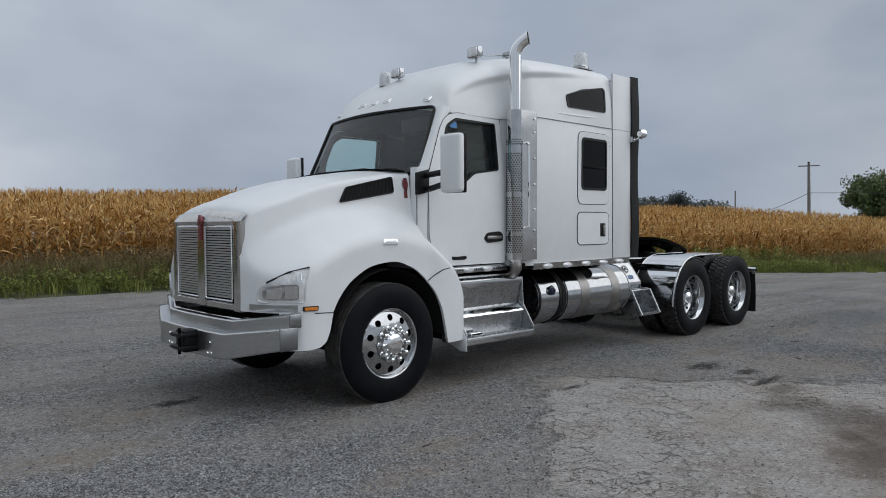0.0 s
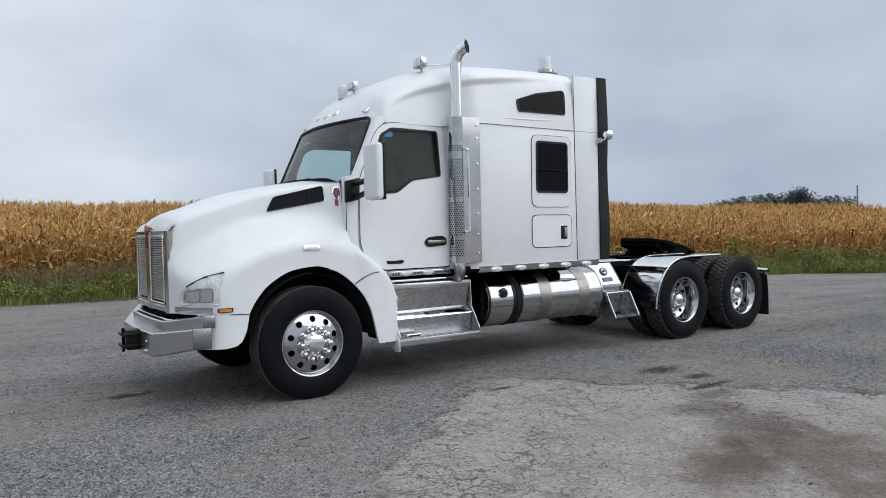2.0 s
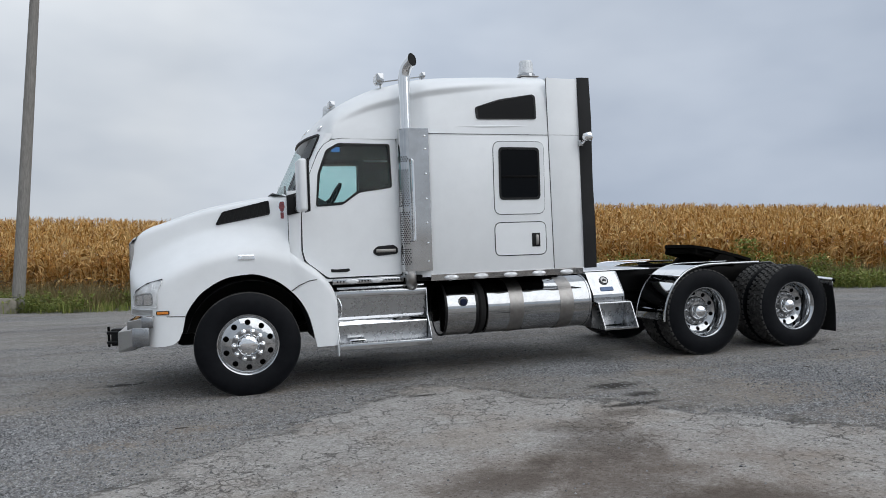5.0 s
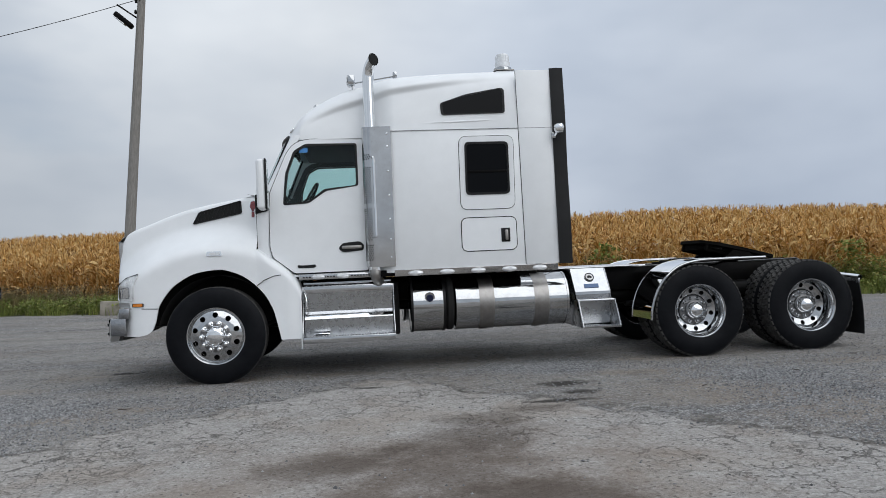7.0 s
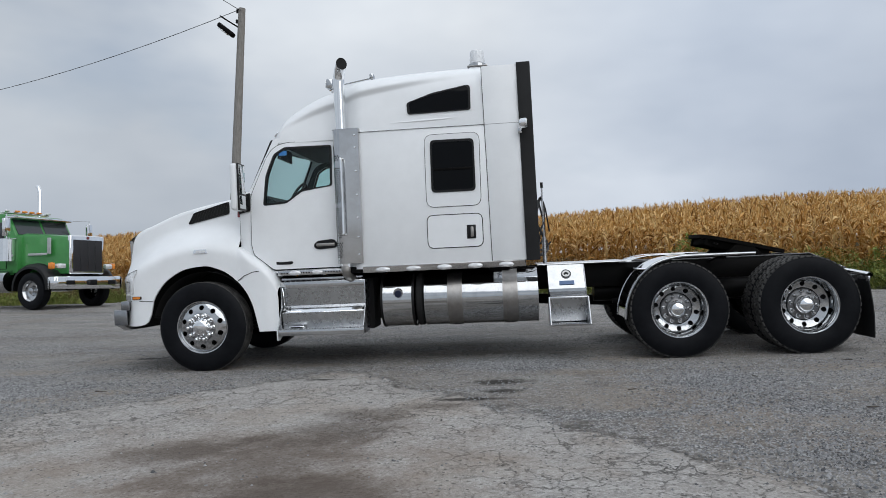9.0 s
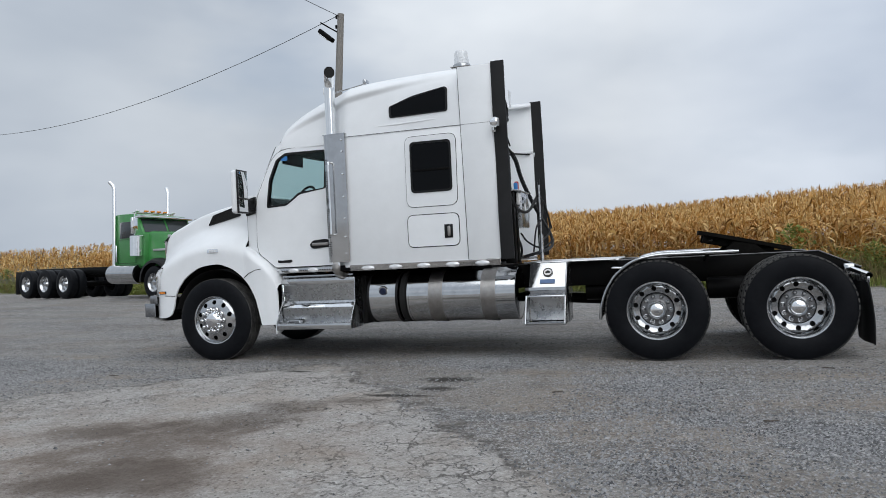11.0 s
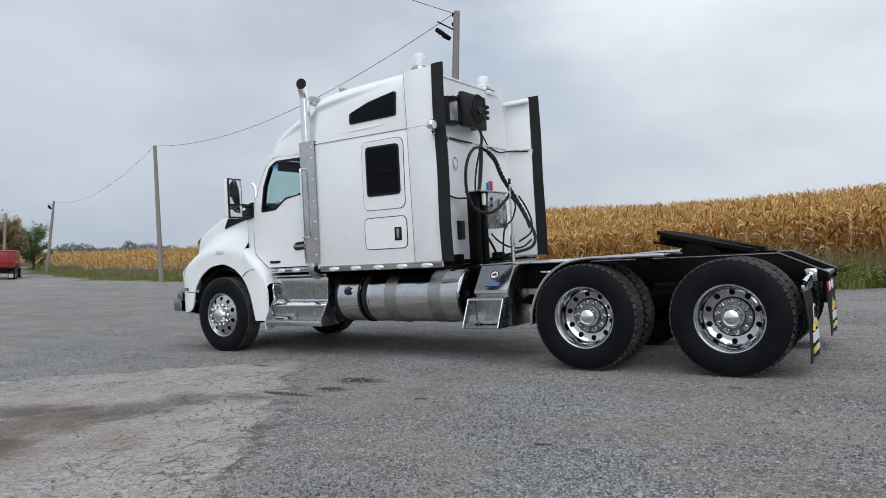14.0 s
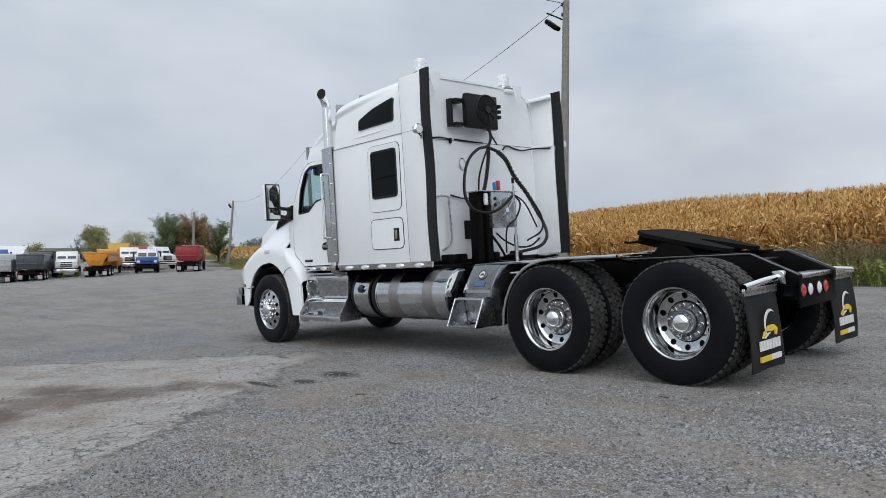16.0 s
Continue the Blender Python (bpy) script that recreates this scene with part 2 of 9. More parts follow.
def prism(poly, axis, lo, hi, bevel=0.0, bm=None):
    """A flat outline (2D, in the two other axes in order) drawn out along an axis."""
    bm2 = bmesh.new()

    def at(p, k):
        q = list(p)
        q.insert(axis, k)
        return q
    a = [bm2.verts.new(at(p, lo)) for p in poly]
    b = [bm2.verts.new(at(p, hi)) for p in poly]
    n = len(poly)
    bm2.faces.new(a)
    bm2.faces.new(b[::-1])
    for i in range(n):
        bm2.faces.new((a[i], b[i], b[(i + 1) % n], a[(i + 1) % n]))
    bmesh.ops.recalc_face_normals(bm2, faces=bm2.faces)
    if bevel:
        bmesh.ops.bevel(bm2, geom=list(bm2.edges), offset=bevel, segments=2, affect="EDGES", profile=0.5)
    return join(bm, bm2)


def tube(pts, r, n=10, bm=None, cap=True, radii=None):
    bm2 = bmesh.new()
    pts = [Vector(p) for p in pts]
    rings, up = [], None
    for i, p in enumerate(pts):
        d = (pts[min(i + 1, len(pts) - 1)] - pts[max(i - 1, 0)]).normalized()
        if up is None:
            up = d.orthogonal().normalized()
        up = (up - d * up.dot(d)).normalized()
        side = d.cross(up)
        rr = radii[i] if radii else r
        rings.append([bm2.verts.new(p + (up * math.cos(2 * math.pi * k / n) + side * math.sin(2 * math.pi * k / n)) * rr) for k in range(n)])
    for a, b in zip(rings, rings[1:]):
        for k in range(n):
            bm2.faces.new((a[k], a[(k + 1) % n], b[(k + 1) % n], b[k]))
    if cap:
        bm2.faces.new(rings[0][::-1])
        bm2.faces.new(rings[-1])
    return join(bm, bm2)


def bend(pts, steps=8):
    """Catmull-Rom through points."""
    p = [Vector(q) for q in pts]
    p = [p[0] * 2 - p[1]] + p + [p[-1] * 2 - p[-2]]
    out = []
    for i in range(1, len(p) - 2):
        for k in range(steps):
            t = k / steps
            out.append(0.5 * ((2 * p[i]) + (p[i + 1] - p[i - 1]) * t + (2 * p[i - 1] - 5 * p[i] + 4 * p[i + 1] - p[i + 2]) * t * t + (3 * p[i] - p[i - 1] - 3 * p[i + 1] + p[i + 2]) * t ** 3))
    return out + [p[-2]]


def lathe(profile, n=48, bm=None, axis="y", close=False, caps=True):
    """Profile of (radius, position along the axis) turned round the axis."""
    bm2 = bmesh.new()
    rings = []
    for r, k in profile:
        ring = []
        for i in range(n):
            a = 2 * math.pi * i / n
            c, s = r * math.cos(a), r * math.sin(a)
            ring.append(bm2.verts.new({"y": (c, k, s), "z": (c, s, k), "x": (k, c, s)}[axis]))
        rings.append(ring)
    pairs = list(zip(rings, rings[1:])) + ([(rings[-1], rings[0])] if close else [])
    for a, b in pairs:
        for i in range(n):
            bm2.faces.new((a[i], a[(i + 1) % n], b[(i + 1) % n], b[i]))
    if not close and caps:
        for ring, (r, k) in ((rings[0], profile[0]), (rings[-1], profile[-1])):
            if r > 1e-6:
                bm2.faces.new(ring)
    bmesh.ops.remove_doubles(bm2, verts=bm2.verts, dist=0.00005)
    bmesh.ops.recalc_face_normals(bm2, faces=bm2.faces)
    return join(bm, bm2)


def ray_poly(c, a, poly):
    """Distance from c at angle a to an outline round it."""
    dx, dy = math.cos(a), math.sin(a)
    best = 0.0
    for (x0, y0), (x1, y1) in zip(poly, poly[1:] + poly[:1]):
        ex, ey = x1 - x0, y1 - y0
        den = dx * ey - dy * ex
        if abs(den) < 1e-12:
            continue
        t = ((x0 - c[0]) * ey - (y0 - c[1]) * ex) / den
        s = ((x0 - c[0]) * dy - (y0 - c[1]) * dx) / den
        if t > 0 and -1e-6 <= s <= 1 + 1e-6:
            best = max(best, t)
    return best


def angles_of(c, *polys, extra=0):
    a = [math.atan2(y - c[1], x - c[0]) for poly in polys for x, y in poly]
    a += [-math.pi + 2 * math.pi * i / extra for i in range(extra)]
    a = sorted(a)
    return [q for i, q in enumerate(a) if i == 0 or q - a[i - 1] > 1e-4]


def rounded(poly, r, seg=5):
    """An outline with its corners rounded."""
    out, n = [], len(poly)
    for i in range(n):
        p0, p, p1 = (Vector(poly[(i + k) % n]) for k in (-1, 0, 1))
        a, b = (p0 - p), (p1 - p)
        d = min(r, a.length * 0.45, b.length * 0.45)
        s, e = p + a.normalized() * d, p + b.normalized() * d
        for k in range(seg + 1):
            t = k / seg
            q = s * (1 - t) ** 2 + p * 2 * t * (1 - t) + e * t * t
            out.append((q.x, q.y))
    return out


def rect(x0, y0, x1, y1, r=0.0):
    q = [(x0, y0), (x1, y0), (x1, y1), (x0, y1)]
    return rounded(q, r) if r else q


def sheet(outer, inner, fn, depth, c=None, rings=5, extra=24):
    """A skin between two outlines (or filled, inner None), laid on a surface by fn(u, v) -> point, and thickened inwards by depth vector."""
    ref = inner or outer
    c = c or (sum(p[0] for p in ref) / len(ref), sum(p[1] for p in ref) / len(ref))
    ang = angles_of(c, outer, *([inner] if inner else []), extra=extra)
    verts, faces, n = [], [], len(ang)
    rows = []
    for j in range(rings + 1):
        row = []
        for a in ang:
            ro = ray_poly(c, a, outer)
            ri = ray_poly(c, a, inner) if inner else 0.0
            r = ri + (ro - ri) * j / rings
            row.append(Vector(fn(c[0] + r * math.cos(a), c[1] + r * math.sin(a))))
        rows.append(row)
    bm = bmesh.new()
    d = Vector(depth)
    top = [[bm.verts.new(p) for p in row] for row in rows]
    bot = [[bm.verts.new(p + d) for p in row] for row in rows]
    for grid in (top, bot):
        for a, b in zip(grid, grid[1:]):
            for i in range(n):
                bm.faces.new((a[i], a[(i + 1) % n], b[(i + 1) % n], b[i]))
    for k in ((0, -1) if inner else (-1,)):
        for i in range(n):
            bm.faces.new((top[k][i], top[k][(i + 1) % n], bot[k][(i + 1) % n], bot[k][i]))
    bmesh.ops.remove_doubles(bm, verts=bm.verts, dist=0.0002)
    bmesh.ops.recalc_face_normals(bm, faces=bm.faces)
    return bm


def grid(rows, close=False):
    """A bmesh over rows of points."""
    bm = bmesh.new()
    vs = [[bm.verts.new(p) for p in r] for r in rows]
    for a, b in zip(vs, vs[1:]):
        for i in range(len(a) - (0 if close else 1)):
            k = (i + 1) % len(a)
            q = [a[i], a[k], b[k], b[i]]
            if len(set(q)) > 2:
                bm.faces.new(q)
    bmesh.ops.remove_doubles(bm, verts=bm.verts, dist=0.0002)
    bmesh.ops.recalc_face_normals(bm, faces=bm.faces)
    return bm


def mirrored(bm):
    bm2 = bm.copy()
    bmesh.ops.scale(bm2, vec=(1, -1, 1), verts=bm2.verts)
    bmesh.ops.reverse_faces(bm2, faces=bm2.faces)
    return bm2


def both(name, bm, material, parent, label="", **k):
    """The part and its twin on the other side."""
    b2 = mirrored(bm)
    return part(name, bm, material, parent, label, **k), part(name, b2, material, parent, label, **k)


def thicken(ob, t):
    m = ob.modifiers.new("thickness", "SOLIDIFY")
    m.thickness, m.offset = t, -1.0
    return ob


# ---- the lie of the land ----
TRUCK = Matrix(((0.999012, -0.000713, -0.044436, 0), (-0.000713, 0.999486, -0.032061, 0), (0.044436, 0.032061, 0.998498, 0), (0, 0, 0, 1)))


def np_soft(v, lo, slo, hi, shi):
    v = np.asarray(v, float)
    a = np.where(v > hi, hi + shi * (1 - np.exp(-(np.maximum(v, hi) - hi) / shi)), v)
    return np.where(v < lo, lo - slo * (1 - np.exp(-(lo - np.minimum(v, lo)) / slo)), a)


EDGE_X = (-400, -150, -80, -60, -35, -20, -12, -6, 0, 5, 10, 14, 30, 60, 400)
EDGE_Y = (150, 60, 36, 29, 22.6, 19, 16.2, 13.4, 11.8, 11.0, 9.7, 8.6, 4.6, -3.5, -95)
CORN_X = (-400, -150, -80, -60, -35, -20, -12, -6, -2, 0, 4.5, 8, 11.5, 15, 28, 60, 400)
CORN_Y = (153, 63, 39, 31.8, 25.4, 21.8, 19.6, 18.0, 17.0, 16.4, 15.0, 13.9, 12.7, 11.8, 8.6, 0.8, -88)


def edge_y(x):
    return np.interp(x, EDGE_X, EDGE_Y)


def corn_y(x):
    return np.interp(x, CORN_X, CORN_Y)


def land(x, y):
    """Height of the ground: a gentle slope up to the rear of the truck and the field, levelling off farther away; a low bank under the corn and a rise behind its first rows."""
    x, y = np.asarray(x, float), np.asarray(y, float)
    h = 0.0445 * np_soft(x, -3, 22, 7.5, 5) + 0.0321 * np_soft(y, -12, 4, 4, 8)
    # the far end of the yard falls away towards the row of trucks
    f = np.clip((-x - 24.0) / 38.0, 0, 1)
    h = h - f * f * (3 - 2 * f) * np.interp(y, (-30, 0, 9, 17, 21, 28, 36), (1.9, 1.45, 1.12, 0.76, 0.52, 0.42, 0.25))
    k = np.clip((y - edge_y(x)) / 3.0, 0, 1)
    h = h + 0.010 + 0.012 * np.exp(-(x * x + (y + 1.0) ** 2) / 1.5)
    h = h + 0.27 * np.exp(-((x + 12) ** 2) / 60 - ((y - 11) ** 2) / 40)
    s = np.clip((y - corn_y(x) - 0.5) / 13.0, 0, 1)
    h = h + (1 - (1 - s) ** 1.5) * np.interp(x, (-150, -60, -35, -17, -7, -2, 2, 5, 8, 16, 24, 33, 48, 130), (0.3, 0.9, 1.5, 1.98, 2.0, 1.72, 1.44, 1.36, 1.48, 1.80, 1.88, 1.50, 1.75, 1.8))
    return h + k * k * (3 - 2 * k) * np.interp(x, (-30, -9.5, -4, 0, 4.5, 10, 16, 24, 42), (0.22, 0.22, 0.04, 0.15, 0.24, 0.11, 0.10, -0.02, 0.5)) + np.clip(0.006 * (x - 6), 0, 0.2)


def land1(x, y):
    return float(land(x, y))


def fast_mesh(name, verts, faces, material, smooth_all=True):
    """verts (N,3); faces (M,k), all of k corners."""
    me = bpy.data.meshes.new(name)
    verts, faces = np.asarray(verts, np.float32), np.asarray(faces, np.int32)
    k = faces.shape[1]
    me.vertices.add(len(verts))
    me.vertices.foreach_set("co", verts.ravel())
    me.loops.add(faces.size)
    me.loops.foreach_set("vertex_index", faces.ravel())
    me.polygons.add(len(faces))
    me.polygons.foreach_set("loop_start", np.arange(0, faces.size, k, dtype=np.int32))
    me.polygons.foreach_set("use_smooth", np.full(len(faces), smooth_all))
    me.materials.append(material)
    me.update()
    me.validate()
    return me


def scatter(variants, pos, rng, smin, smax, tilt=0.0):
    """Many copies of small meshes (verts, quad faces), as arrays."""
    V, F, off = [], [], 0
    pick = rng.integers(0, len(variants), len(pos))
    for i, (v, f) in enumerate(variants):
        p = pos[pick == i]
        if not len(p):
            continue
        a = rng.uniform(0, 2 * np.pi, len(p))
        s = rng.uniform(smin, smax, len(p))
        c, sn = np.cos(a), np.sin(a)
        tx, ty = rng.normal(0, tilt, len(p)), rng.normal(0, tilt, len(p))
        x = (v[None, :, 0] * c[:, None] - v[None, :, 1] * sn[:, None]) * s[:, None]
        y = (v[None, :, 0] * sn[:, None] + v[None, :, 1] * c[:, None]) * s[:, None]
        z = v[None, :, 2] * s[:, None] + np.zeros_like(x)
        x, y = x + z * tx[:, None], y + z * ty[:, None]
        W = np.stack([x + p[:, 0:1], y + p[:, 1:2], z + p[:, 2:3]], 2).reshape(-1, 3)
        G = (f[None] + (np.arange(len(p)) * len(v))[:, None, None]).reshape(-1, f.shape[1]) + off
        V.append(W)
        F.append(G)
        off += len(W)
    return np.concatenate(V), np.concatenate(F)


# ---- ground materials ----
def node(nt, kind, **inputs):
    n = nt.nodes.new(kind)
    for k, v in inputs.items():
        n.inputs[k.replace("_", " ")].default_value = v
    return n


def math_node(nt, op, a, b=None, clamp=False):
    n = nt.nodes.new("ShaderNodeMath")
    n.operation, n.use_clamp = op, clamp
    for i, v in enumerate((a, b)):
        if v is None:
            continue
        if isinstance(v, (int, float)):
            n.inputs[i].default_value = v
        else:
            nt.links.new(v, n.inputs[i])
    return n.outputs[0]


def mixc(nt, fac, a, b):
    n = nt.nodes.new("ShaderNodeMix")
    n.data_type = "RGBA"
    for key, v in (("Factor", fac), ("A", a), ("B", b)):
        if isinstance(v, tuple):
            n.inputs[key].default_value = (*v, 1)
        elif isinstance(v, (int, float)):
            n.inputs[key].default_value = v
        else:
            nt.links.new(v, n.inputs[key])
    return n.outputs["Result"]


def maprange(nt, v, a, b, c=0.0, d=1.0):
    n = nt.nodes.new("ShaderNodeMapRange")
    n.interpolation_type = "SMOOTHSTEP"
    nt.links.new(v, n.inputs["Value"])
    for k, q in zip(("From Min", "From Max", "To Min", "To Max"), (a, b, c, d)):
        n.inputs[k].default_value = q
    return n.outputs[0]


STAINS = ((3.45, -2.34, 0.26, 0.15), (3.50, -2.80, 0.20, 0.11), (3.15, -3.10, 0.32, 0.07), (1.57, -1.94, 0.14, 0.06), (-1.39, 0.15, 0.28, 0.10))
OILY = ((2.05, -4.95, 0.75, 0.7), (1.35, -4.65, 0.5, 0.36), (2.25, -4.15, 0.5, 0.42), (2.35, -3.62, 0.4, 0.24), (3.0, -3.35, 0.3, 0.16), (2.4, -5.5, 0.6, 0.5))
LOOSE = ((-1.8, -2.5, 1.0, 0.9), (5.45, -4.8, 0.5, 0.5), (5.3, -3.1, 0.7, 1.3), (6.8, -4.3, 0.8, 0.6), (3.6, -1.2, 0.9, 0.5), (-3.2, -1.4, 1.2, 0.6), (9.0, -2.4, 1.2, 0.5))

# bare brown earth worn through the gravel
DIRT = ((-0.95, -2.63, 0.55, 0.16), (-1.74, 0.0, 0.45, 0.22), (-2.5, -0.9, 0.6, 0.25), (0.1, -1.05, 0.6, 0.16), (1.0, -0.92, 0.55, 0.15), (6.75, -3.2, 0.75, 0.22), (6.8, -2.1, 0.7, 0.2), (5.8, -4.45, 0.3, 0.4), (5.0, -1.1, 0.6, 0.14), (7.4, -3.9, 0.5, 0.35), (8.3, -2.9, 0.7, 0.3), (4.3, -1.9, 0.5, 0.14), (4.6, -3.1, 0.8, 0.55), (5.2, -4.2, 0.5, 0.5), (-0.4, -2.35, 0.5, 0.14))


def gravel_material():
    m = bpy.data.materials.new("gravel_and_worn_asphalt")
    m.use_nodes = True
    nt = m.node_tree
    b = nt.nodes["Principled BSDF"]
    tc = nt.nodes.new("ShaderNodeTexCoord")
    P = tc.outputs["Object"]

    def noise_tex(scale, detail=5.0, rough=0.6):
        n = node(nt, "ShaderNodeTexNoise", Scale=scale, Detail=detail, Roughness=rough)
        nt.links.new(P, n.inputs["Vector"])
        return n.outputs["Fac"]
    big, mid, ragged, fine = noise_tex(0.35), noise_tex(1.7), noise_tex(8.0), noise_tex(26.0, 6.0, 0.75)
    xyz = nt.nodes.new("ShaderNodeSeparateXYZ")
    nt.links.new(P, xyz.inputs[0])
    X, Y = xyz.outputs[0], xyz.outputs[1]

    def blot(cx, cy, rx, ry, amount, soft, rag):
        ax = math_node(nt, "DIVIDE", math_node(nt, "SUBTRACT", X, cx), rx)
        ay = math_node(nt, "DIVIDE", math_node(nt, "SUBTRACT", Y, cy), ry)
        q = math_node(nt, "SQRT", math_node(nt, "ADD", math_node(nt, "MULTIPLY", ax, ax), math_node(nt, "MULTIPLY", ay, ay)))
        q = math_node(nt, "ADD", q, math_node(nt, "MULTIPLY", math_node(nt, "SUBTRACT", rag, 0.5), soft * 3.2))
        q = math_node(nt, "ADD", q, math_node(nt, "MULTIPLY", math_node(nt, "SUBTRACT", fine, 0.5), soft))
        return math_node(nt, "MULTIPLY", maprange(nt, q, 1.0 + soft * 0.5, 1.0 - soft), amount)
    vor = node(nt, "ShaderNodeTexVoronoi", Scale=84.0)
    nt.links.new(P, vor.inputs["Vector"])
    vor2 = node(nt, "ShaderNodeTexVoronoi", Scale=40.0)
    nt.links.new(P, vor2.inputs["Vector"])
    sep = nt.nodes.new("ShaderNodeSeparateColor")
    nt.links.new(vor.outputs["Color"], sep.inputs[0])
    sep2 = nt.nodes.new("ShaderNodeSeparateColor")
    nt.links.new(vor2.outputs["Color"], sep2.inputs[0])
    stone = nt.nodes.new("ShaderNodeValToRGB")
    stone.color_ramp.elements[0].position = 0.12
    stone.color_ramp.elements[0].color = (0.045, 0.046, 0.049, 1)
    stone.color_ramp.elements[1].position = 0.92
    stone.color_ramp.elements[1].color = (0.72, 0.72, 0.73, 1)
    e = stone.color_ramp.elements.new(0.55)
    e.color = (0.298, 0.300, 0.309, 1)
    pick = math_node(nt, "ADD", math_node(nt, "MULTIPLY", sep.outputs[0], 0.6), math_node(nt, "MULTIPLY", sep2.outputs[0], 0.4))
    nt.links.new(pick, stone.inputs[0])
    # shade of the crevices between stones, mixed into the colour
    gap = maprange(nt, vor.outputs["Distance"], 0.42, 0.80, 0.0, 0.85)
    stones = mixc(nt, gap, stone.outputs[0], (0.045, 0.043, 0.042))
    dust = mixc(nt, fine, (0.245, 0.226, 0.204), (0.54, 0.503, 0.458))
    # streaks of driven-over dust, lengthways
    mp = nt.nodes.new("ShaderNodeMapping")
    mp.inputs["Scale"].default_value = (0.22, 0.9, 1.0)
    mp.inputs["Rotation"].default_value = (0, 0, radians(12))
    nt.links.new(P, mp.inputs[0])
    st = node(nt, "ShaderNodeTexNoise", Scale=1.5, Detail=6.0, Roughness=0.65)
    nt.links.new(mp.outputs[0], st.inputs["Vector"])
    dusty = math_node(nt, "ADD", math_node(nt, "MULTIPLY", st.outputs["Fac"], 0.75), math_node(nt, "MULTIPLY", fine, 0.25))
    # browner, earthy places where wheels have turned
    earth = maprange(nt, noise_tex(0.55, 4.0), 0.45, 0.62, 0.0, 0.62)
    dust = mixc(nt, earth, dust, mixc(nt, fine, (0.152, 0.121, 0.094), (0.385, 0.325, 0.262)))
    fac = maprange(nt, dusty, 0.32, 0.58)
    for cx, cy, rx, ry in LOOSE:
        fac = math_node(nt, "SUBTRACT", fac, blot(cx, cy, rx, ry, 0.75, 0.7, mid), clamp=True)
    grav = mixc(nt, fac, stones, mixc(nt, 0.42, dust, stones))
    # long faint streaks left by wheels
    mp2 = nt.nodes.new("ShaderNodeMapping")
    mp2.inputs["Scale"].default_value = (0.10, 1.3, 1.0)
    mp2.inputs["Rotation"].default_value = (0, 0, radians(-14))
    nt.links.new(P, mp2.inputs[0])
    trk = node(nt, "ShaderNodeTexNoise", Scale=1.3, Detail=5.0, Roughness=0.6)
    nt.links.new(mp2.outputs[0], trk.inputs["Vector"])
    grav = mixc(nt, maprange(nt, trk.outputs["Fac"], 0.50, 0.66, 0.0, 0.36), grav, (0.150, 0.127, 0.104))
    clod0 = noise_tex(2.6, 7.0, 0.75)
    soilc = mixc(nt, fine, (0.185, 0.150, 0.117), (0.470, 0.395, 0.318))
    for cx, cy, rx, ry in DIRT:
        grav = mixc(nt, blot(cx, cy, rx, ry, 0.90, 1.5, clod0), grav, mixc(nt, 0.22, soilc, stones))
    # patches a few hands wide, wetter or dustier than the rest
    clod = noise_tex(4.2, 7.0, 0.78)
    grav = mixc(nt, maprange(nt, clod, 0.46, 0.30, 0.0, 0.62), grav, mixc(nt, 0.25, (0.060, 0.055, 0.050), grav))
    grav = mixc(nt, maprange(nt, clod, 0.54, 0.72, 0.0, 0.50), grav, mixc(nt, 0.35, (0.46, 0.435, 0.405), grav))
    # hand-sized mottling of coarser and finer stone
    mott = noise_tex(13.0, 5.0, 0.8)
    grav = mixc(nt, maprange(nt, mott, 0.50, 0.34, 0.0, 0.48), grav, mixc(nt, 0.35, (0.060, 0.058, 0.056), grav))
    grav = mixc(nt, maprange(nt, mott, 0.53, 0.68, 0.0, 0.32), grav, mixc(nt, 0.40, (0.50, 0.485, 0.465), grav))
    # worn asphalt tongue between two lines that meet beside the front axle

    def side(p, q):
        (x0, y0), (x1, y1) = p, q
        L = math.hypot(x1 - x0, y1 - y0)
        nx, ny = -(y1 - y0) / L, (x1 - x0) / L
        a = math_node(nt, "MULTIPLY", math_node(nt, "SUBTRACT", X, x0), nx)
        c = math_node(nt, "MULTIPLY", math_node(nt, "SUBTRACT", Y, y0), ny)
        return math_node(nt, "ADD", a, c)
    d1 = side((1.55, -1.55), (-2.4, -4.95))
    d2 = side((5.4, -5.9), (1.85, -1.45))
    d = math_node(nt, "SMOOTH_MIN", d1, d2)
    nt.nodes[-1].inputs[2].default_value = 0.35
    wob = math_node(nt, "MULTIPLY", math_node(nt, "SUBTRACT", mid, 0.5), 0.9)
    wob2 = math_node(nt, "MULTIPLY", math_node(nt, "SUBTRACT", noise_tex(6.0), 0.5), 0.35)
    dd = math_node(nt, "ADD", math_node(nt, "ADD", d, wob), wob2)
    tar = maprange(nt, dd, -0.04, 0.10)
    asph = mixc(nt, fine, (0.212, 0.196, 0.178), (0.505, 0.470, 0.430))
    asph = mixc(nt, maprange(nt, big, 0.35, 0.65), asph, mixc(nt, fine, (0.240, 0.229, 0.213), (0.525, 0.504, 0.476)))
    spk = maprange(nt, sep.outputs[1], 0.90, 0.95)
    asph = mixc(nt, math_node(nt, "MULTIPLY", spk, 0.55), asph, (0.07, 0.068, 0.064))
    asph = mixc(nt, 0.25, asph, stone.outputs[0])
    # cracks
    wv = nt.nodes.new("ShaderNodeVectorMath")
    wv.operation = "ADD"
    wn = node(nt, "ShaderNodeTexNoise", Scale=2.6, Detail=7.0, Roughness=0.62)
    nt.links.new(P, wn.inputs["Vector"])
    ws = nt.nodes.new("ShaderNodeVectorMath")
    ws.operation = "SCALE"
    ws.inputs["Scale"].default_value = 0.42
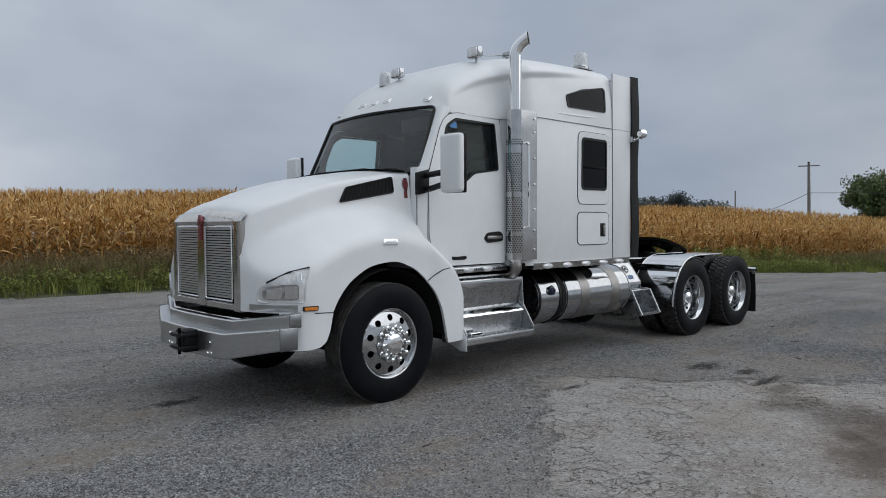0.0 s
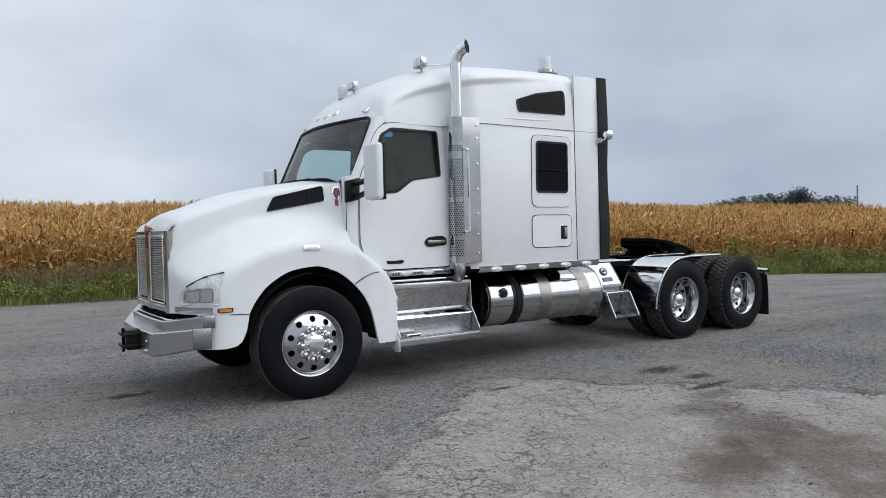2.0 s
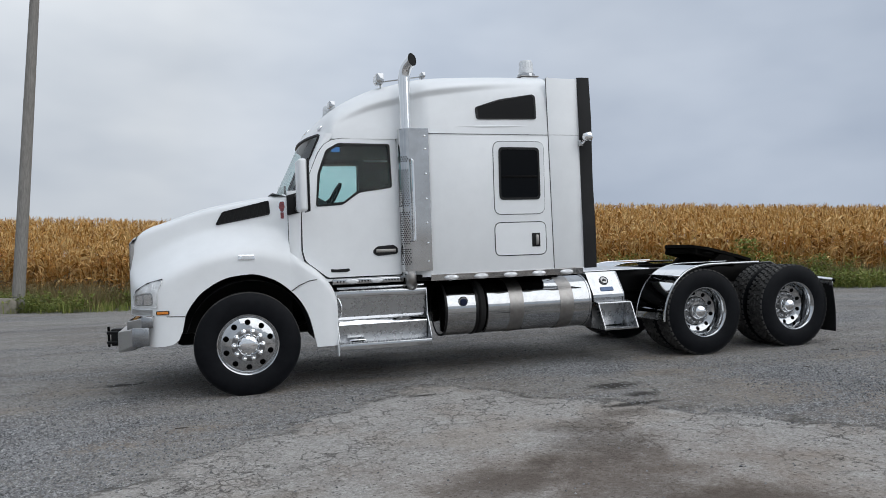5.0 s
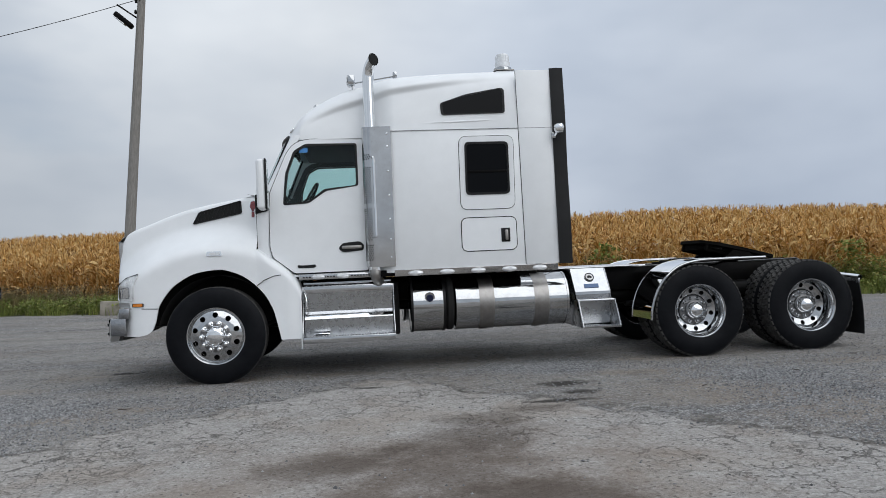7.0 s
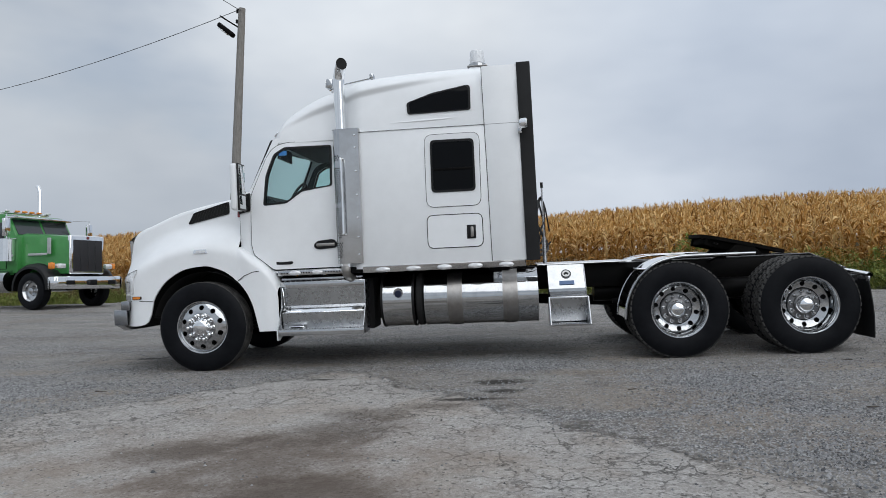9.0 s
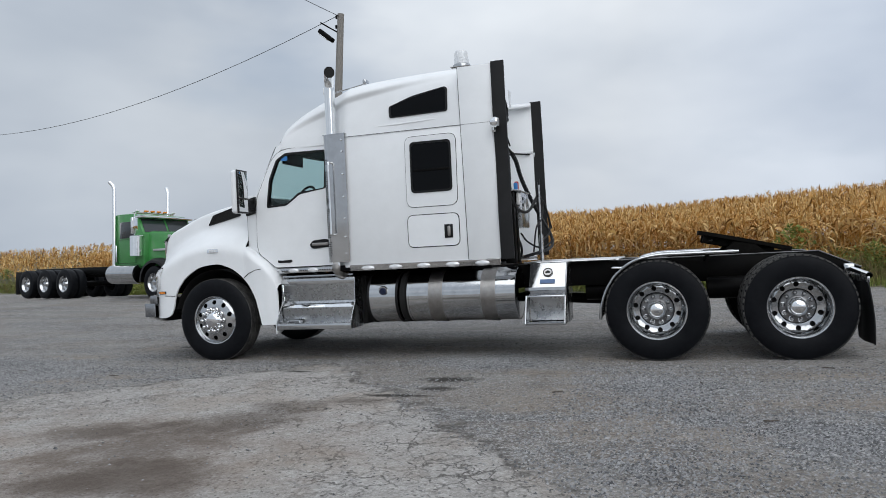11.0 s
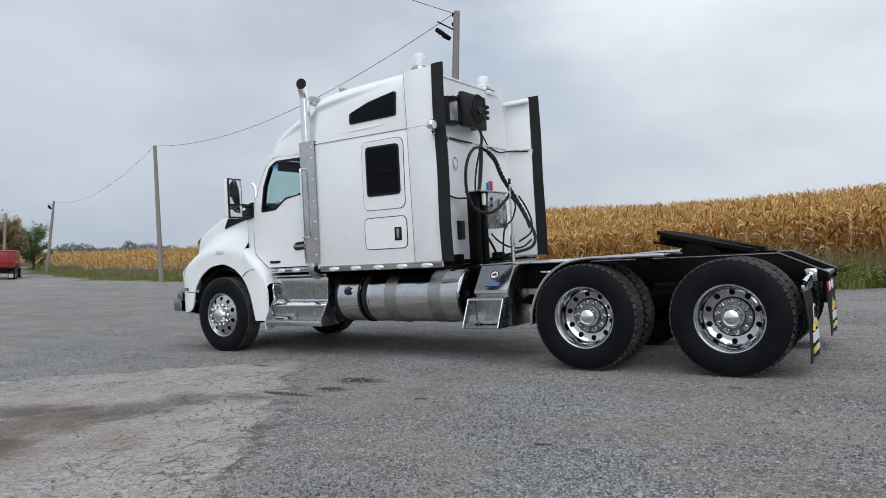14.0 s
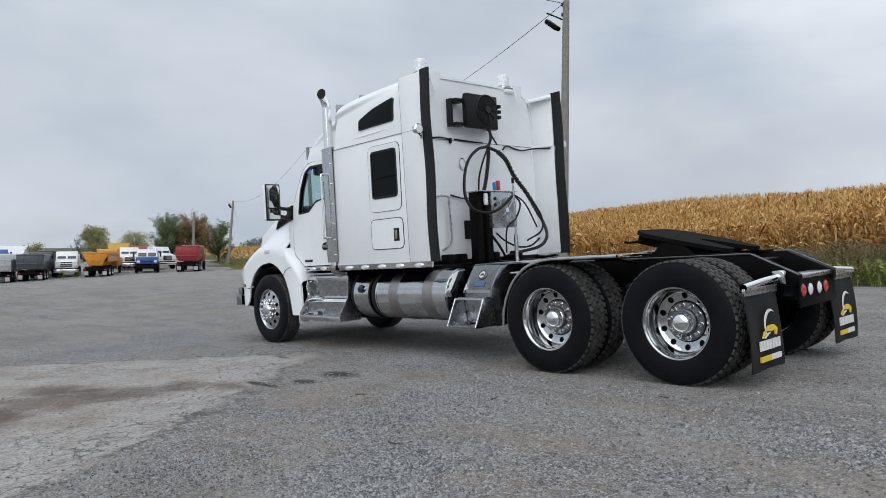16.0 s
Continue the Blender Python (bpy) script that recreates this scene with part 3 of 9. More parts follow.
    nt.links.new(wn.outputs["Color"], ws.inputs[0])
    nt.links.new(P, wv.inputs[0])
    nt.links.new(ws.outputs[0], wv.inputs[1])

    def crack_net(scale, width):
        crk = nt.nodes.new("ShaderNodeTexVoronoi")
        crk.feature = "DISTANCE_TO_EDGE"
        crk.inputs["Scale"].default_value = scale
        nt.links.new(wv.outputs[0], crk.inputs["Vector"])
        rag = math_node(nt, "MULTIPLY", math_node(nt, "SUBTRACT", ragged, 0.5), width * 2.2)
        return maprange(nt, math_node(nt, "ADD", crk.outputs["Distance"], rag), width, width * 0.25)
    wide = math_node(nt, "MULTIPLY", crack_net(4.6, 0.026), maprange(nt, noise_tex(2.1, 4.0), 0.42, 0.54, 0.0, 1.0))
    narrow = math_node(nt, "MULTIPLY", crack_net(11.0, 0.032), maprange(nt, noise_tex(1.5, 4.0), 0.48, 0.60, 0.0, 0.75))
    where = maprange(nt, dd, 1.7, 0.5, 0.14, 1.0)
    crack = math_node(nt, "MULTIPLY", math_node(nt, "MAXIMUM", wide, narrow), where)
    # dusty and browner patches, pits where stones have come out
    asph = mixc(nt, maprange(nt, clod, 0.50, 0.34, 0.0, 0.45), asph, mixc(nt, 0.3, (0.115, 0.102, 0.090), asph))
    asph = mixc(nt, maprange(nt, noise_tex(0.75, 5.0), 0.48, 0.62, 0.0, 0.45), asph, mixc(nt, fine, (0.20, 0.165, 0.135), (0.42, 0.36, 0.30)))
    vor3 = node(nt, "ShaderNodeTexVoronoi", Scale=27.0)
    nt.links.new(P, vor3.inputs["Vector"])
    sep3 = nt.nodes.new("ShaderNodeSeparateColor")
    nt.links.new(vor3.outputs["Color"], sep3.inputs[0])
    pit = math_node(nt, "MULTIPLY", maprange(nt, sep3.outputs[0], 0.68, 0.72), maprange(nt, vor3.outputs["Distance"], 0.34, 0.20))
    asph = mixc(nt, math_node(nt, "MULTIPLY", pit, 0.7), asph, (0.055, 0.050, 0.046))
    asph = mixc(nt, math_node(nt, "MULTIPLY", crack, 0.62), asph, (0.05, 0.046, 0.042))
    # the broken lip where the asphalt ends
    lip = math_node(nt, "MULTIPLY", maprange(nt, math_node(nt, "ABSOLUTE", dd), 0.085, 0.01), maprange(nt, ragged, 0.40, 0.62, 0.0, 0.75))
    col = mixc(nt, lip, mixc(nt, tar, grav, asph), (0.085, 0.078, 0.070))

    for cx, cy, rx, ry in ((1.9, -4.7, 1.6, 0.8), (2.3, -5.4, 1.1, 0.7)):
        col = mixc(nt, blot(cx, cy, rx, ry, 0.48, 0.9, mid), col, (0.205, 0.155, 0.120))
    for cx, cy, rx, ry in STAINS:
        col = mixc(nt, blot(cx, cy, rx, ry, 0.92, 0.75, ragged), col, (0.030, 0.026, 0.022))
    for cx, cy, rx, ry in OILY:
        col = mixc(nt, blot(cx, cy, rx, ry, 0.58, 0.8, mid), col, (0.066, 0.049, 0.038))
    nt.links.new(col, b.inputs["Base Color"])
    b.inputs["Roughness"].default_value = 0.88
    b.inputs["Specular IOR Level"].default_value = 0.3
    hgt = math_node(nt, "MULTIPLY", math_node(nt, "SUBTRACT", 1.0, vor.outputs["Distance"]), math_node(nt, "SUBTRACT", 1.15, tar))
    hgt = math_node(nt, "ADD", hgt, math_node(nt, "MULTIPLY", fine, 0.8))
    # ruts and hollows
    hgt = math_node(nt, "ADD", hgt, math_node(nt, "MULTIPLY", math_node(nt, "ADD", math_node(nt, "MULTIPLY", mid, 3.2), ragged), math_node(nt, "SUBTRACT", 1.25, tar)))
    hgt = math_node(nt, "SUBTRACT", hgt, math_node(nt, "MULTIPLY", math_node(nt, "MULTIPLY", crack, tar), 1.4))
    bp = node(nt, "ShaderNodeBump", Strength=0.9, Distance=0.02)
    nt.links.new(hgt, bp.inputs["Height"])
    nt.links.new(bp.outputs[0], b.inputs["Normal"])
    return m


def leaf_material(name, ramp, rough=0.7, trans=0.25):
    """Colour by the piece, from a ramp of (position, colour)."""
    m = bpy.data.materials.new(name)
    m.use_nodes = True
    nt = m.node_tree
    b = nt.nodes["Principled BSDF"]
    g = nt.nodes.new("ShaderNodeNewGeometry")
    r = nt.nodes.new("ShaderNodeValToRGB")
    el = r.color_ramp.elements
    el[0].position, el[0].color = ramp[0][0], (*ramp[0][1], 1)
    el[1].position, el[1].color = ramp[-1][0], (*ramp[-1][1], 1)
    for p, c in ramp[1:-1]:
        e = el.new(p)
        e.color = (*c, 1)
    tc = nt.nodes.new("ShaderNodeTexCoord")
    n = node(nt, "ShaderNodeTexNoise", Scale=0.8, Detail=3.0)
    nt.links.new(tc.outputs["Object"], n.inputs["Vector"])
    v = math_node(nt, "ADD", math_node(nt, "MULTIPLY", g.outputs["Random Per Island"], 0.7), math_node(nt, "MULTIPLY", n.outputs["Fac"], 0.3))
    nt.links.new(v, r.inputs[0])
    nt.links.new(r.outputs[0], b.inputs["Base Color"])
    b.inputs["Roughness"].default_value = rough
    b.inputs["Specular IOR Level"].default_value = 0.25
    if trans:
        out = nt.nodes["Material Output"]
        t = nt.nodes.new("ShaderNodeBsdfTranslucent")
        nt.links.new(r.outputs[0], t.inputs[0])
        mx = nt.nodes.new("ShaderNodeMixShader")
        mx.inputs[0].default_value = trans
        nt.links.new(b.outputs[0], mx.inputs[1])
        nt.links.new(t.outputs[0], mx.inputs[2])
        nt.links.new(mx.outputs[0], out.inputs[0])
    return m


GRAVEL = gravel_material()
SOIL = mat("field_soil", (0.10, 0.085, 0.05), 0.95, 0, color2=(0.05, 0.06, 0.022), scale=1.3, bump=0.6, bscale=25)
STONES = leaf_material("gravel_stones", ((0.1, (0.055, 0.056, 0.060)), (0.45, (0.218, 0.220, 0.226)), (0.75, (0.31, 0.31, 0.313)), (0.95, (0.44, 0.433, 0.425))), 0.85, 0)
CORN = leaf_material("dry_corn_leaf", ((0.12, (0.13, 0.062, 0.020)), (0.30, (0.40, 0.200, 0.050)), (0.5, (0.62, 0.350, 0.105)), (0.7, (0.86, 0.65, 0.33)), (0.88, (0.46, 0.275, 0.075))), 0.7, 0.28)
WEED = leaf_material("green_weeds", ((0.1, (0.070, 0.086, 0.024)), (0.4, (0.165, 0.215, 0.050)), (0.65, (0.270, 0.305, 0.080)), (0.9, (0.42, 0.38, 0.14))), 0.6, 0.32)
DRYGRASS = leaf_material("dry_grass", ((0.1, (0.12, 0.09, 0.045)), (0.5, (0.26, 0.20, 0.095)), (0.9, (0.19, 0.18, 0.07))), 0.7, 0.2)
HERB = leaf_material("brown_dock_weed", ((0.1, (0.10, 0.075, 0.05)), (0.5, (0.17, 0.125, 0.075)), (0.9, (0.20, 0.18, 0.085))), 0.8, 0.1)
TREEG = leaf_material("green_tree_leaf", ((0.1, (0.07, 0.09, 0.045)), (0.5, (0.125, 0.17, 0.07)), (0.9, (0.21, 0.25, 0.10))), 0.6, 0.2)
TREEO = leaf_material("turning_tree_leaf", ((0.1, (0.09, 0.10, 0.045)), (0.35, (0.14, 0.16, 0.065)), (0.6, (0.32, 0.17, 0.085)), (0.9, (0.46, 0.20, 0.125))), 0.6, 0.2)
TREEY = leaf_material("yellow_green_tree_leaf", ((0.1, (0.18, 0.19, 0.085)), (0.5, (0.30, 0.30, 0.135)), (0.9, (0.42, 0.37, 0.17))), 0.6, 0.2)
# distance haze is mixed into these two leaf colours
FARLEAF = leaf_material("haze_toned_tree_leaf", ((0.1, (0.17, 0.19, 0.19)), (0.5, (0.23, 0.25, 0.245)), (0.9, (0.29, 0.30, 0.285))), 0.8, 0.45)
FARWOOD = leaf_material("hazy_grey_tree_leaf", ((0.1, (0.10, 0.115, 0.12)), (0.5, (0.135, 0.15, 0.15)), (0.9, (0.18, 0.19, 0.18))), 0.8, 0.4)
BARK = mat("tree_bark", (0.09, 0.075, 0.06), 0.9, 0, color2=(0.05, 0.042, 0.035), scale=8, bump=0.5, bscale=20)


# ---- ground sheet ----
def build_ground():
    def axis(lo, hi, step, far):
        a = list(np.arange(lo, hi + step / 2, step))
        s, k = step, hi
        while k < far:
            s *= 1.35
            k += s
            a.append(k)
        s, k = step, lo
        while k > -far:
            s *= 1.35
            k -= s
            a.insert(0, k)
        return np.array(a)
    xs, ys = axis(-24, 30, 0.75, 2600), axis(-14, 24, 0.6, 2600)
    X, Y = np.meshgrid(xs, ys)
    Z = land(X, Y)
    verts = np.stack([X, Y, Z], 2).reshape(-1, 3)
    nx = len(xs)
    i, j = np.meshgrid(np.arange(nx - 1), np.arange(len(ys) - 1))
    a = (j * nx + i).ravel()
    faces = np.stack([a, a + 1, a + nx + 1, a + nx], 1)
    me = fast_mesh("ground", verts, faces, GRAVEL)
    me.materials.append(SOIL)
    cx = verts[faces].mean(1)
    me.polygons.foreach_set("material_index", (cx[:, 1] > edge_y(cx[:, 0]) + 0.35).astype(np.int32))
    tagged(new("ground", me), "gently sloping grey gravel and worn asphalt yard", kind="structure")


build_ground()
rng = np.random.default_rng(7)


# ---- gravel ----
def pebble(seed):
    r = np.random.default_rng(seed)
    v = np.array([(1, 0, 0), (0, 1, 0), (-1, 0, 0), (0, -1, 0), (0, 0, 0.8), (0, 0, -0.4)], float)
    v = v * r.uniform(0.6, 1.25, (6, 3)) + r.normal(0, 0.12, (6, 3))
    f = np.array([(0, 1, 4), (1, 2, 4), (2, 3, 4), (3, 0, 4), (1, 0, 5), (2, 1, 5), (3, 2, 5), (0, 3, 5)])
    return v, f


def build_gravel():
    n = 56000
    x, y = rng.uniform(-7, 13, n), rng.uniform(-6.5, 4.5, n)
    # sparse on the asphalt tongue
    d1 = ((x - 1.55) * 3.4 - (y + 1.55) * 3.95) / 5.21
    d2 = ((x - 5.4) * -4.45 + (y + 5.9) * -3.55) / 5.69
    on = np.minimum(d1, d2) > 0.1
    keep = (~on) | (rng.uniform(0, 1, n) < 0.07)
    x, y = x[keep], y[keep]
    for x0, x1, y0, y1, m in ((4.6, 10.0, -6.2, -1.6, 20000), (-3.5, 1.5, -5.0, -1.6, 10000)):   # thick where wheels have thrown it up
        x2, y2 = rng.uniform(x0, x1, m), rng.uniform(y0, y1, m)
        clear = np.minimum(((x2 - 1.55) * 3.4 - (y2 + 1.55) * 3.95) / 5.21, ((x2 - 5.4) * -4.45 + (y2 + 5.9) * -3.55) / 5.69) < 0.0
        x, y = np.append(x, x2[clear]), np.append(y, y2[clear])
    for cx, cy, rx, ry in LOOSE:
        m = int(5200 * rx * ry)
        x, y = np.append(x, cx + rx * 0.55 * rng.normal(0, 1, m)), np.append(y, cy + ry * 0.55 * rng.normal(0, 1, m))
    bare = np.zeros(len(x))
    for cx, cy, rx, ry in DIRT:
        bare = np.maximum(bare, 1.3 - np.hypot((x - cx) / rx, (y - cy) / ry))
    stay = rng.uniform(0, 1, len(x)) > np.clip(bare * 1.0, 0, 0.5)
    x, y = x[stay], y[stay]
    pos = np.stack([x, y, land(x, y) + 0.001], 1)
    v, f = scatter([pebble(i) for i in range(6)], pos, rng, 0.004, 0.0120)
    # fewer, coarser stones between the fine ones
    big = pos[rng.uniform(0, 1, len(pos)) < 0.04] + np.append(rng.normal(0, 0.02, 2), 0)
    v2, f2 = scatter([pebble(20 + i) for i in range(6)], big, rng, 0.010, 0.019)
    v, f = np.concatenate([v, v2]), np.concatenate([f, f2 + len(v)])
    tagged(new("gravel", fast_mesh("gravel", v, f, STONES, False)), "loose grey crushed gravel over the yard", "gravel", kind="stuff")


build_gravel()


def build_twigs():
    r = random.Random(41)
    bm = bmesh.new()
    for x, y in ((7.42, -2.4), (5.77, -2.43), (6.16, -3.78), (4.6, -2.9), (8.2, -3.4), (6.9, -1.7), (-0.6, -2.3), (-2.3, -2.0), (9.1, -2.7)):
        a, L = r.uniform(0, 6.28), r.uniform(0.05, 0.13)
        p = [(x + math.cos(a) * L * k + r.uniform(-0.006, 0.006), y + math.sin(a) * L * k + r.uniform(-0.006, 0.006), land1(x, y) + 0.008) for k in (-0.5, -0.1, 0.2, 0.5)]
        tube(p, 0, 6, bm, radii=[0.006, 0.0055, 0.0045, 0.003])
    me = bpy.data.meshes.new("twigs")
    me.materials.append(BARK)
    finish(bm, me)
    tagged(new("twigs", me), "short dark twigs scattered on the gravel", "twigs", kind="stuff")


# ---- corn ----
def ribbon(path, widths, flat):
    """A leaf: centre line, half-widths and the sideways direction."""
    v = []
    for p, w in zip(path, widths):
        v += [p + flat * w, p - flat * w]
    f = [(2 * i, 2 * i + 1, 2 * i + 3, 2 * i + 2) for i in range(len(path) - 1)]
    return v, f


def corn_plant(seed, leaves=21, seg=4, tall=1.92, low=0.08):
    """A dry stalk with broad arching leaves, a tassel and a hanging ear; low: where its leaves begin."""
    r = np.random.default_rng(seed)
    V, F = [], []

    def add(v, f):
        o = len(V)
        V.extend(v)
        F.extend([tuple(i + o for i in q) for q in f])
    lean = r.normal(0, 0.06, 2)
    if low < 0.3:
        hs = np.linspace(0, tall * 0.93, 4)
        for k in range(3):
            a0 = 2 * np.pi * k / 3
            a1 = a0 + 2 * np.pi / 3
            path = []
            for h in hs:
                w = 0.014 * (1 - 0.6 * h / tall)
                c = np.array([lean[0] * h, lean[1] * h, h])
                path += [c + w * np.array([np.cos(a0), np.sin(a0), 0]), c + w * np.array([np.cos(a1), np.sin(a1), 0])]
            add(path, [(2 * i, 2 * i + 1, 2 * i + 3, 2 * i + 2) for i in range(3)])
    az = r.uniform(0, 2 * np.pi)
    for i in range(leaves):
        h = tall * (low + (0.90 - low) * i / (leaves - 1)) + r.normal(0, 0.03)
        a = az + np.pi * i + r.normal(0, 0.5)
        out = np.array([np.cos(a), np.sin(a), 0])
        flat = np.array([-np.sin(a), np.cos(a), 0]) + np.array([0, 0, r.normal(0, 0.5)])
        L = r.uniform(0.30, 0.54) * (0.62 if i > leaves * 0.75 else 1.0)
        e = r.uniform(0.35, 1.40)
        droop = r.choice((r.uniform(0.2, 1.6), r.uniform(1.6, 4.2)), p=(0.45, 0.55))
        p = np.array([lean[0] * h, lean[1] * h, h])
        path = [p]
        for q in range(seg):
            p = p + (out * math.cos(e) + np.array([0, 0, math.sin(e)])) * L / seg
            e -= droop / seg * (0.4 + q / seg)
            e = max(e, -1.5)
            path.append(p)
        w = 0.027 * r.uniform(0.7, 1.3)
        add(*ribbon(path, [w * float(np.interp(q / seg, (0, 0.2, 0.45, 0.75, 1), (0.5, 0.95, 1.0, 0.7, 0.06))) for q in range(seg + 1)], flat))
    for k in range(6):
        a = r.uniform(0, 2 * np.pi)
        t = r.uniform(0.1, 0.35)
        base = np.array([lean[0] * tall * 0.93, lean[1] * tall * 0.93, tall * 0.90])
        tip = base + np.array([np.cos(a) * t * 0.35, np.sin(a) * t * 0.35, r.uniform(0.12, 0.26)])
        add(*ribbon([base, (base + tip) / 2, tip], [0.006, 0.007, 0.003], np.array([-np.sin(a), np.cos(a), 0])))
    if low < 0.3:
        h = tall * r.uniform(0.38, 0.5)
        a = r.uniform(0, 2 * np.pi)
        o = np.array([np.cos(a), np.sin(a), 0])
        base = np.array([0, 0, h]) + o * 0.02
        path = [base + o * 0.035 * k + np.array([0, 0, (-0.02 - 0.055 * k)]) for k in range(5)]
        for q in (0, np.pi / 2):
            fl = np.array([-np.sin(a), np.cos(a), 0]) * math.cos(q) + np.array([0.3, 0.3, 0.8]) * math.sin(q) * 0.9
            add(*ribbon(path, [0.012, 0.028, 0.03, 0.022, 0.006], fl))
    return np.array(V), np.array(F)


def corn_rows(x0, x1, rows, step, row_gap=0.62, start=0.1):
    out = []
    for k in rows:
        x = np.arange(x0, x1, step) + rng.normal(0, step * 0.3, int(np.ceil((x1 - x0) / step)))
        y = corn_y(x) + start + k * row_gap + rng.normal(0, 0.10, len(x)) + 0.5 * np.sin(x * 0.35)
        out.append(np.stack([x, y, land(x, y) - 0.02], 1))
    return np.concatenate(out)


def build_corn():
    near = [corn_plant(i) for i in range(12)]
    tops = [corn_plant(i, 11, 3, low=0.32) for i in range(20, 28)]
    v, f = scatter(near, corn_rows(-26, 42, range(0, 3), 0.11), rng, 0.92, 1.08, 0.06)
    back = [corn_rows(-26, 42, range(3, 22), 0.15, 0.72, -0.3), corn_rows(42, 130, range(0, 16), 0.38, 0.95), corn_rows(-170, -26, range(0, 9), 0.38, 1.0)]
    v2, f2 = scatter(tops, np.concatenate(back), rng, 0.92, 1.10, 0.06)
    v, f = np.concatenate([v, v2]), np.concatenate([f, f2 + len(v)])
    tagged(new("corn_field", fast_mesh("corn_field", v, f, CORN)), "tall dry golden-brown corn standing in rows beyond the yard", "corn", kind="stuff")


build_corn()


# ---- grass and weeds along the edge of the yard ----
def tuft(seed, n, h, spread, w, droop):
    r = np.random.default_rng(seed)
    V, F = [], []
    for _ in range(n):
        a, b = r.uniform(0, 2 * np.pi), r.uniform(0, 2 * np.pi)
        p = np.array([np.cos(a), np.sin(a), 0]) * r.uniform(0, spread)
        o = np.array([np.cos(b), np.sin(b), 0])
        L = h * r.uniform(0.5, 1.15)
        k = r.uniform(0.1, 0.5) * droop
        path = [p, p + o * L * 0.18 * k + np.array([0, 0, L * 0.5]), p + o * L * 0.75 * k + np.array([0, 0, L * (1 - 0.25 * k)])]
        v, f = ribbon(path, [w, w * 0.8, w * 0.1], np.array([-o[1], o[0], 0]))
        F.extend([tuple(i + len(V) for i in q) for q in f])
        V.extend(v)
    return np.array(V), np.array(F)


def herb(seed, n, h, spread, size):
    """A leafy weed: many small leaves on unseen stems."""
    r = np.random.default_rng(seed)
    V, F = [], []
    for _ in range(n):
        z = h * r.uniform(0.05, 1.0) ** 0.8
        a = r.uniform(0, 2 * np.pi)
        p = np.array([np.cos(a), np.sin(a), 0]) * r.uniform(0, spread) * (1.15 - 0.7 * z / h) + np.array([0, 0, z])
        d = r.normal(0, 1, 3)
        d[2] = abs(d[2]) * 0.4
        d /= np.linalg.norm(d)
        s = np.cross(d, (0, 0, 1.0))
        s /= np.linalg.norm(s) + 1e-6
        q = size * r.uniform(0.6, 1.3)
        v = [p - s * 0.06 * q, p + d * q * 0.5 + s * 0.3 * q, p + d * q, p + d * q * 0.5 - s * 0.3 * q]
        F.append(tuple(len(V) + i for i in range(4)))
        V.extend(v)
    return np.array(V), np.array(F)


def verge(n, lo, hi, x0, x1, power=1.0):
    x = rng.uniform(x0, x1, n)
    y = edge_y(x) + (lo + (hi - lo) * rng.uniform(0, 1, n) ** power) / 3.0 * (corn_y(x) - edge_y(x)) + 0.25 * np.sin(x * 1.7) + 0.2 * np.sin(x * 0.6 + 1)
    return np.stack([x, y, land(x, y) - 0.01], 1)


def clumpy(pos, f, lo):
    k = np.sin(pos[:, 0] * f) + np.sin(pos[:, 0] * f * 2.3 + pos[:, 1] * 1.1) + rng.normal(0, 0.5, len(pos))
    return pos[k > lo]


def build_verge():
    g = scatter([tuft(i, 16, 0.26, 0.16, 0.006, 1.2) for i in range(5)], np.concatenate([verge(2300, -0.1, 2.6, -26, 42), verge(800, 0, 3, -90, -26), verge(900, 0, 3, 42, 110)]), rng, 0.6, 1.5, 0.1)
    w1 = scatter([herb(i, 60, 0.36, 0.30, 0.068) for i in range(5)], np.concatenate([clumpy(verge(5600, 0.1, 2.9, -26, 42), 0.5, -1.0), verge(500, 0.3, 3.0, -90, -26), verge(700, 0.3, 3.2, 42, 110)]), rng, 0.5, 1.5, 0.1)
    w2 = scatter([herb(40 + i, 80, 0.85, 0.36, 0.095) for i in range(4)], clumpy(verge(900, 1.2, 3.0, 7, 34), 0.55, 0.1), rng, 0.6, 1.2, 0.1)
    parts = [g, w1, w2]
    off = np.cumsum([0] + [len(p[0]) for p in parts])
    v, f = np.concatenate([p[0] for p in parts]), np.concatenate([p[1] + o for p, o in zip(parts, off)])
    tagged(new("green_weeds", fast_mesh("green_weeds", v, f, WEED)), "low green weeds and grass along the yard's edge", "grass", kind="stuff")
    d = scatter([tuft(20 + i, 14, 0.58, 0.14, 0.007, 0.9) for i in range(5)], np.concatenate([clumpy(verge(5000, 0.9, 3.1, -26, 42), 0.37, -0.5), clumpy(verge(3000, 1.2, 3.3, -26, 6), 0.8, -0.3), verge(500, 0.8, 3.0, -90, -26), verge(700, 0.8, 3.2, 42, 110)]), rng, 0.6, 1.5, 0.12)
    tagged(new("dry_grass", fast_mesh("dry_grass", d[0], d[1], DRYGRASS)), "tall dry tan grass in front of the corn", "grass", kind="stuff")
    h = scatter([herb(60 + i, 60, 0.72, 0.22, 0.055) for i in range(5)], np.concatenate([clumpy(verge(2600, 1.1, 3.1, -26, 6), 0.42, -0.4), clumpy(verge(700, 1.4, 3.1, 6, 42), 0.42, 0.5)]), rng, 0.6, 1.25, 0.12)
    tagged(new("brown_weeds", fast_mesh("brown_weeds", h[0], h[1], HERB)), "tall brown seeding weeds in front of the corn", "weeds", kind="stuff")


build_verge()
build_twigs()


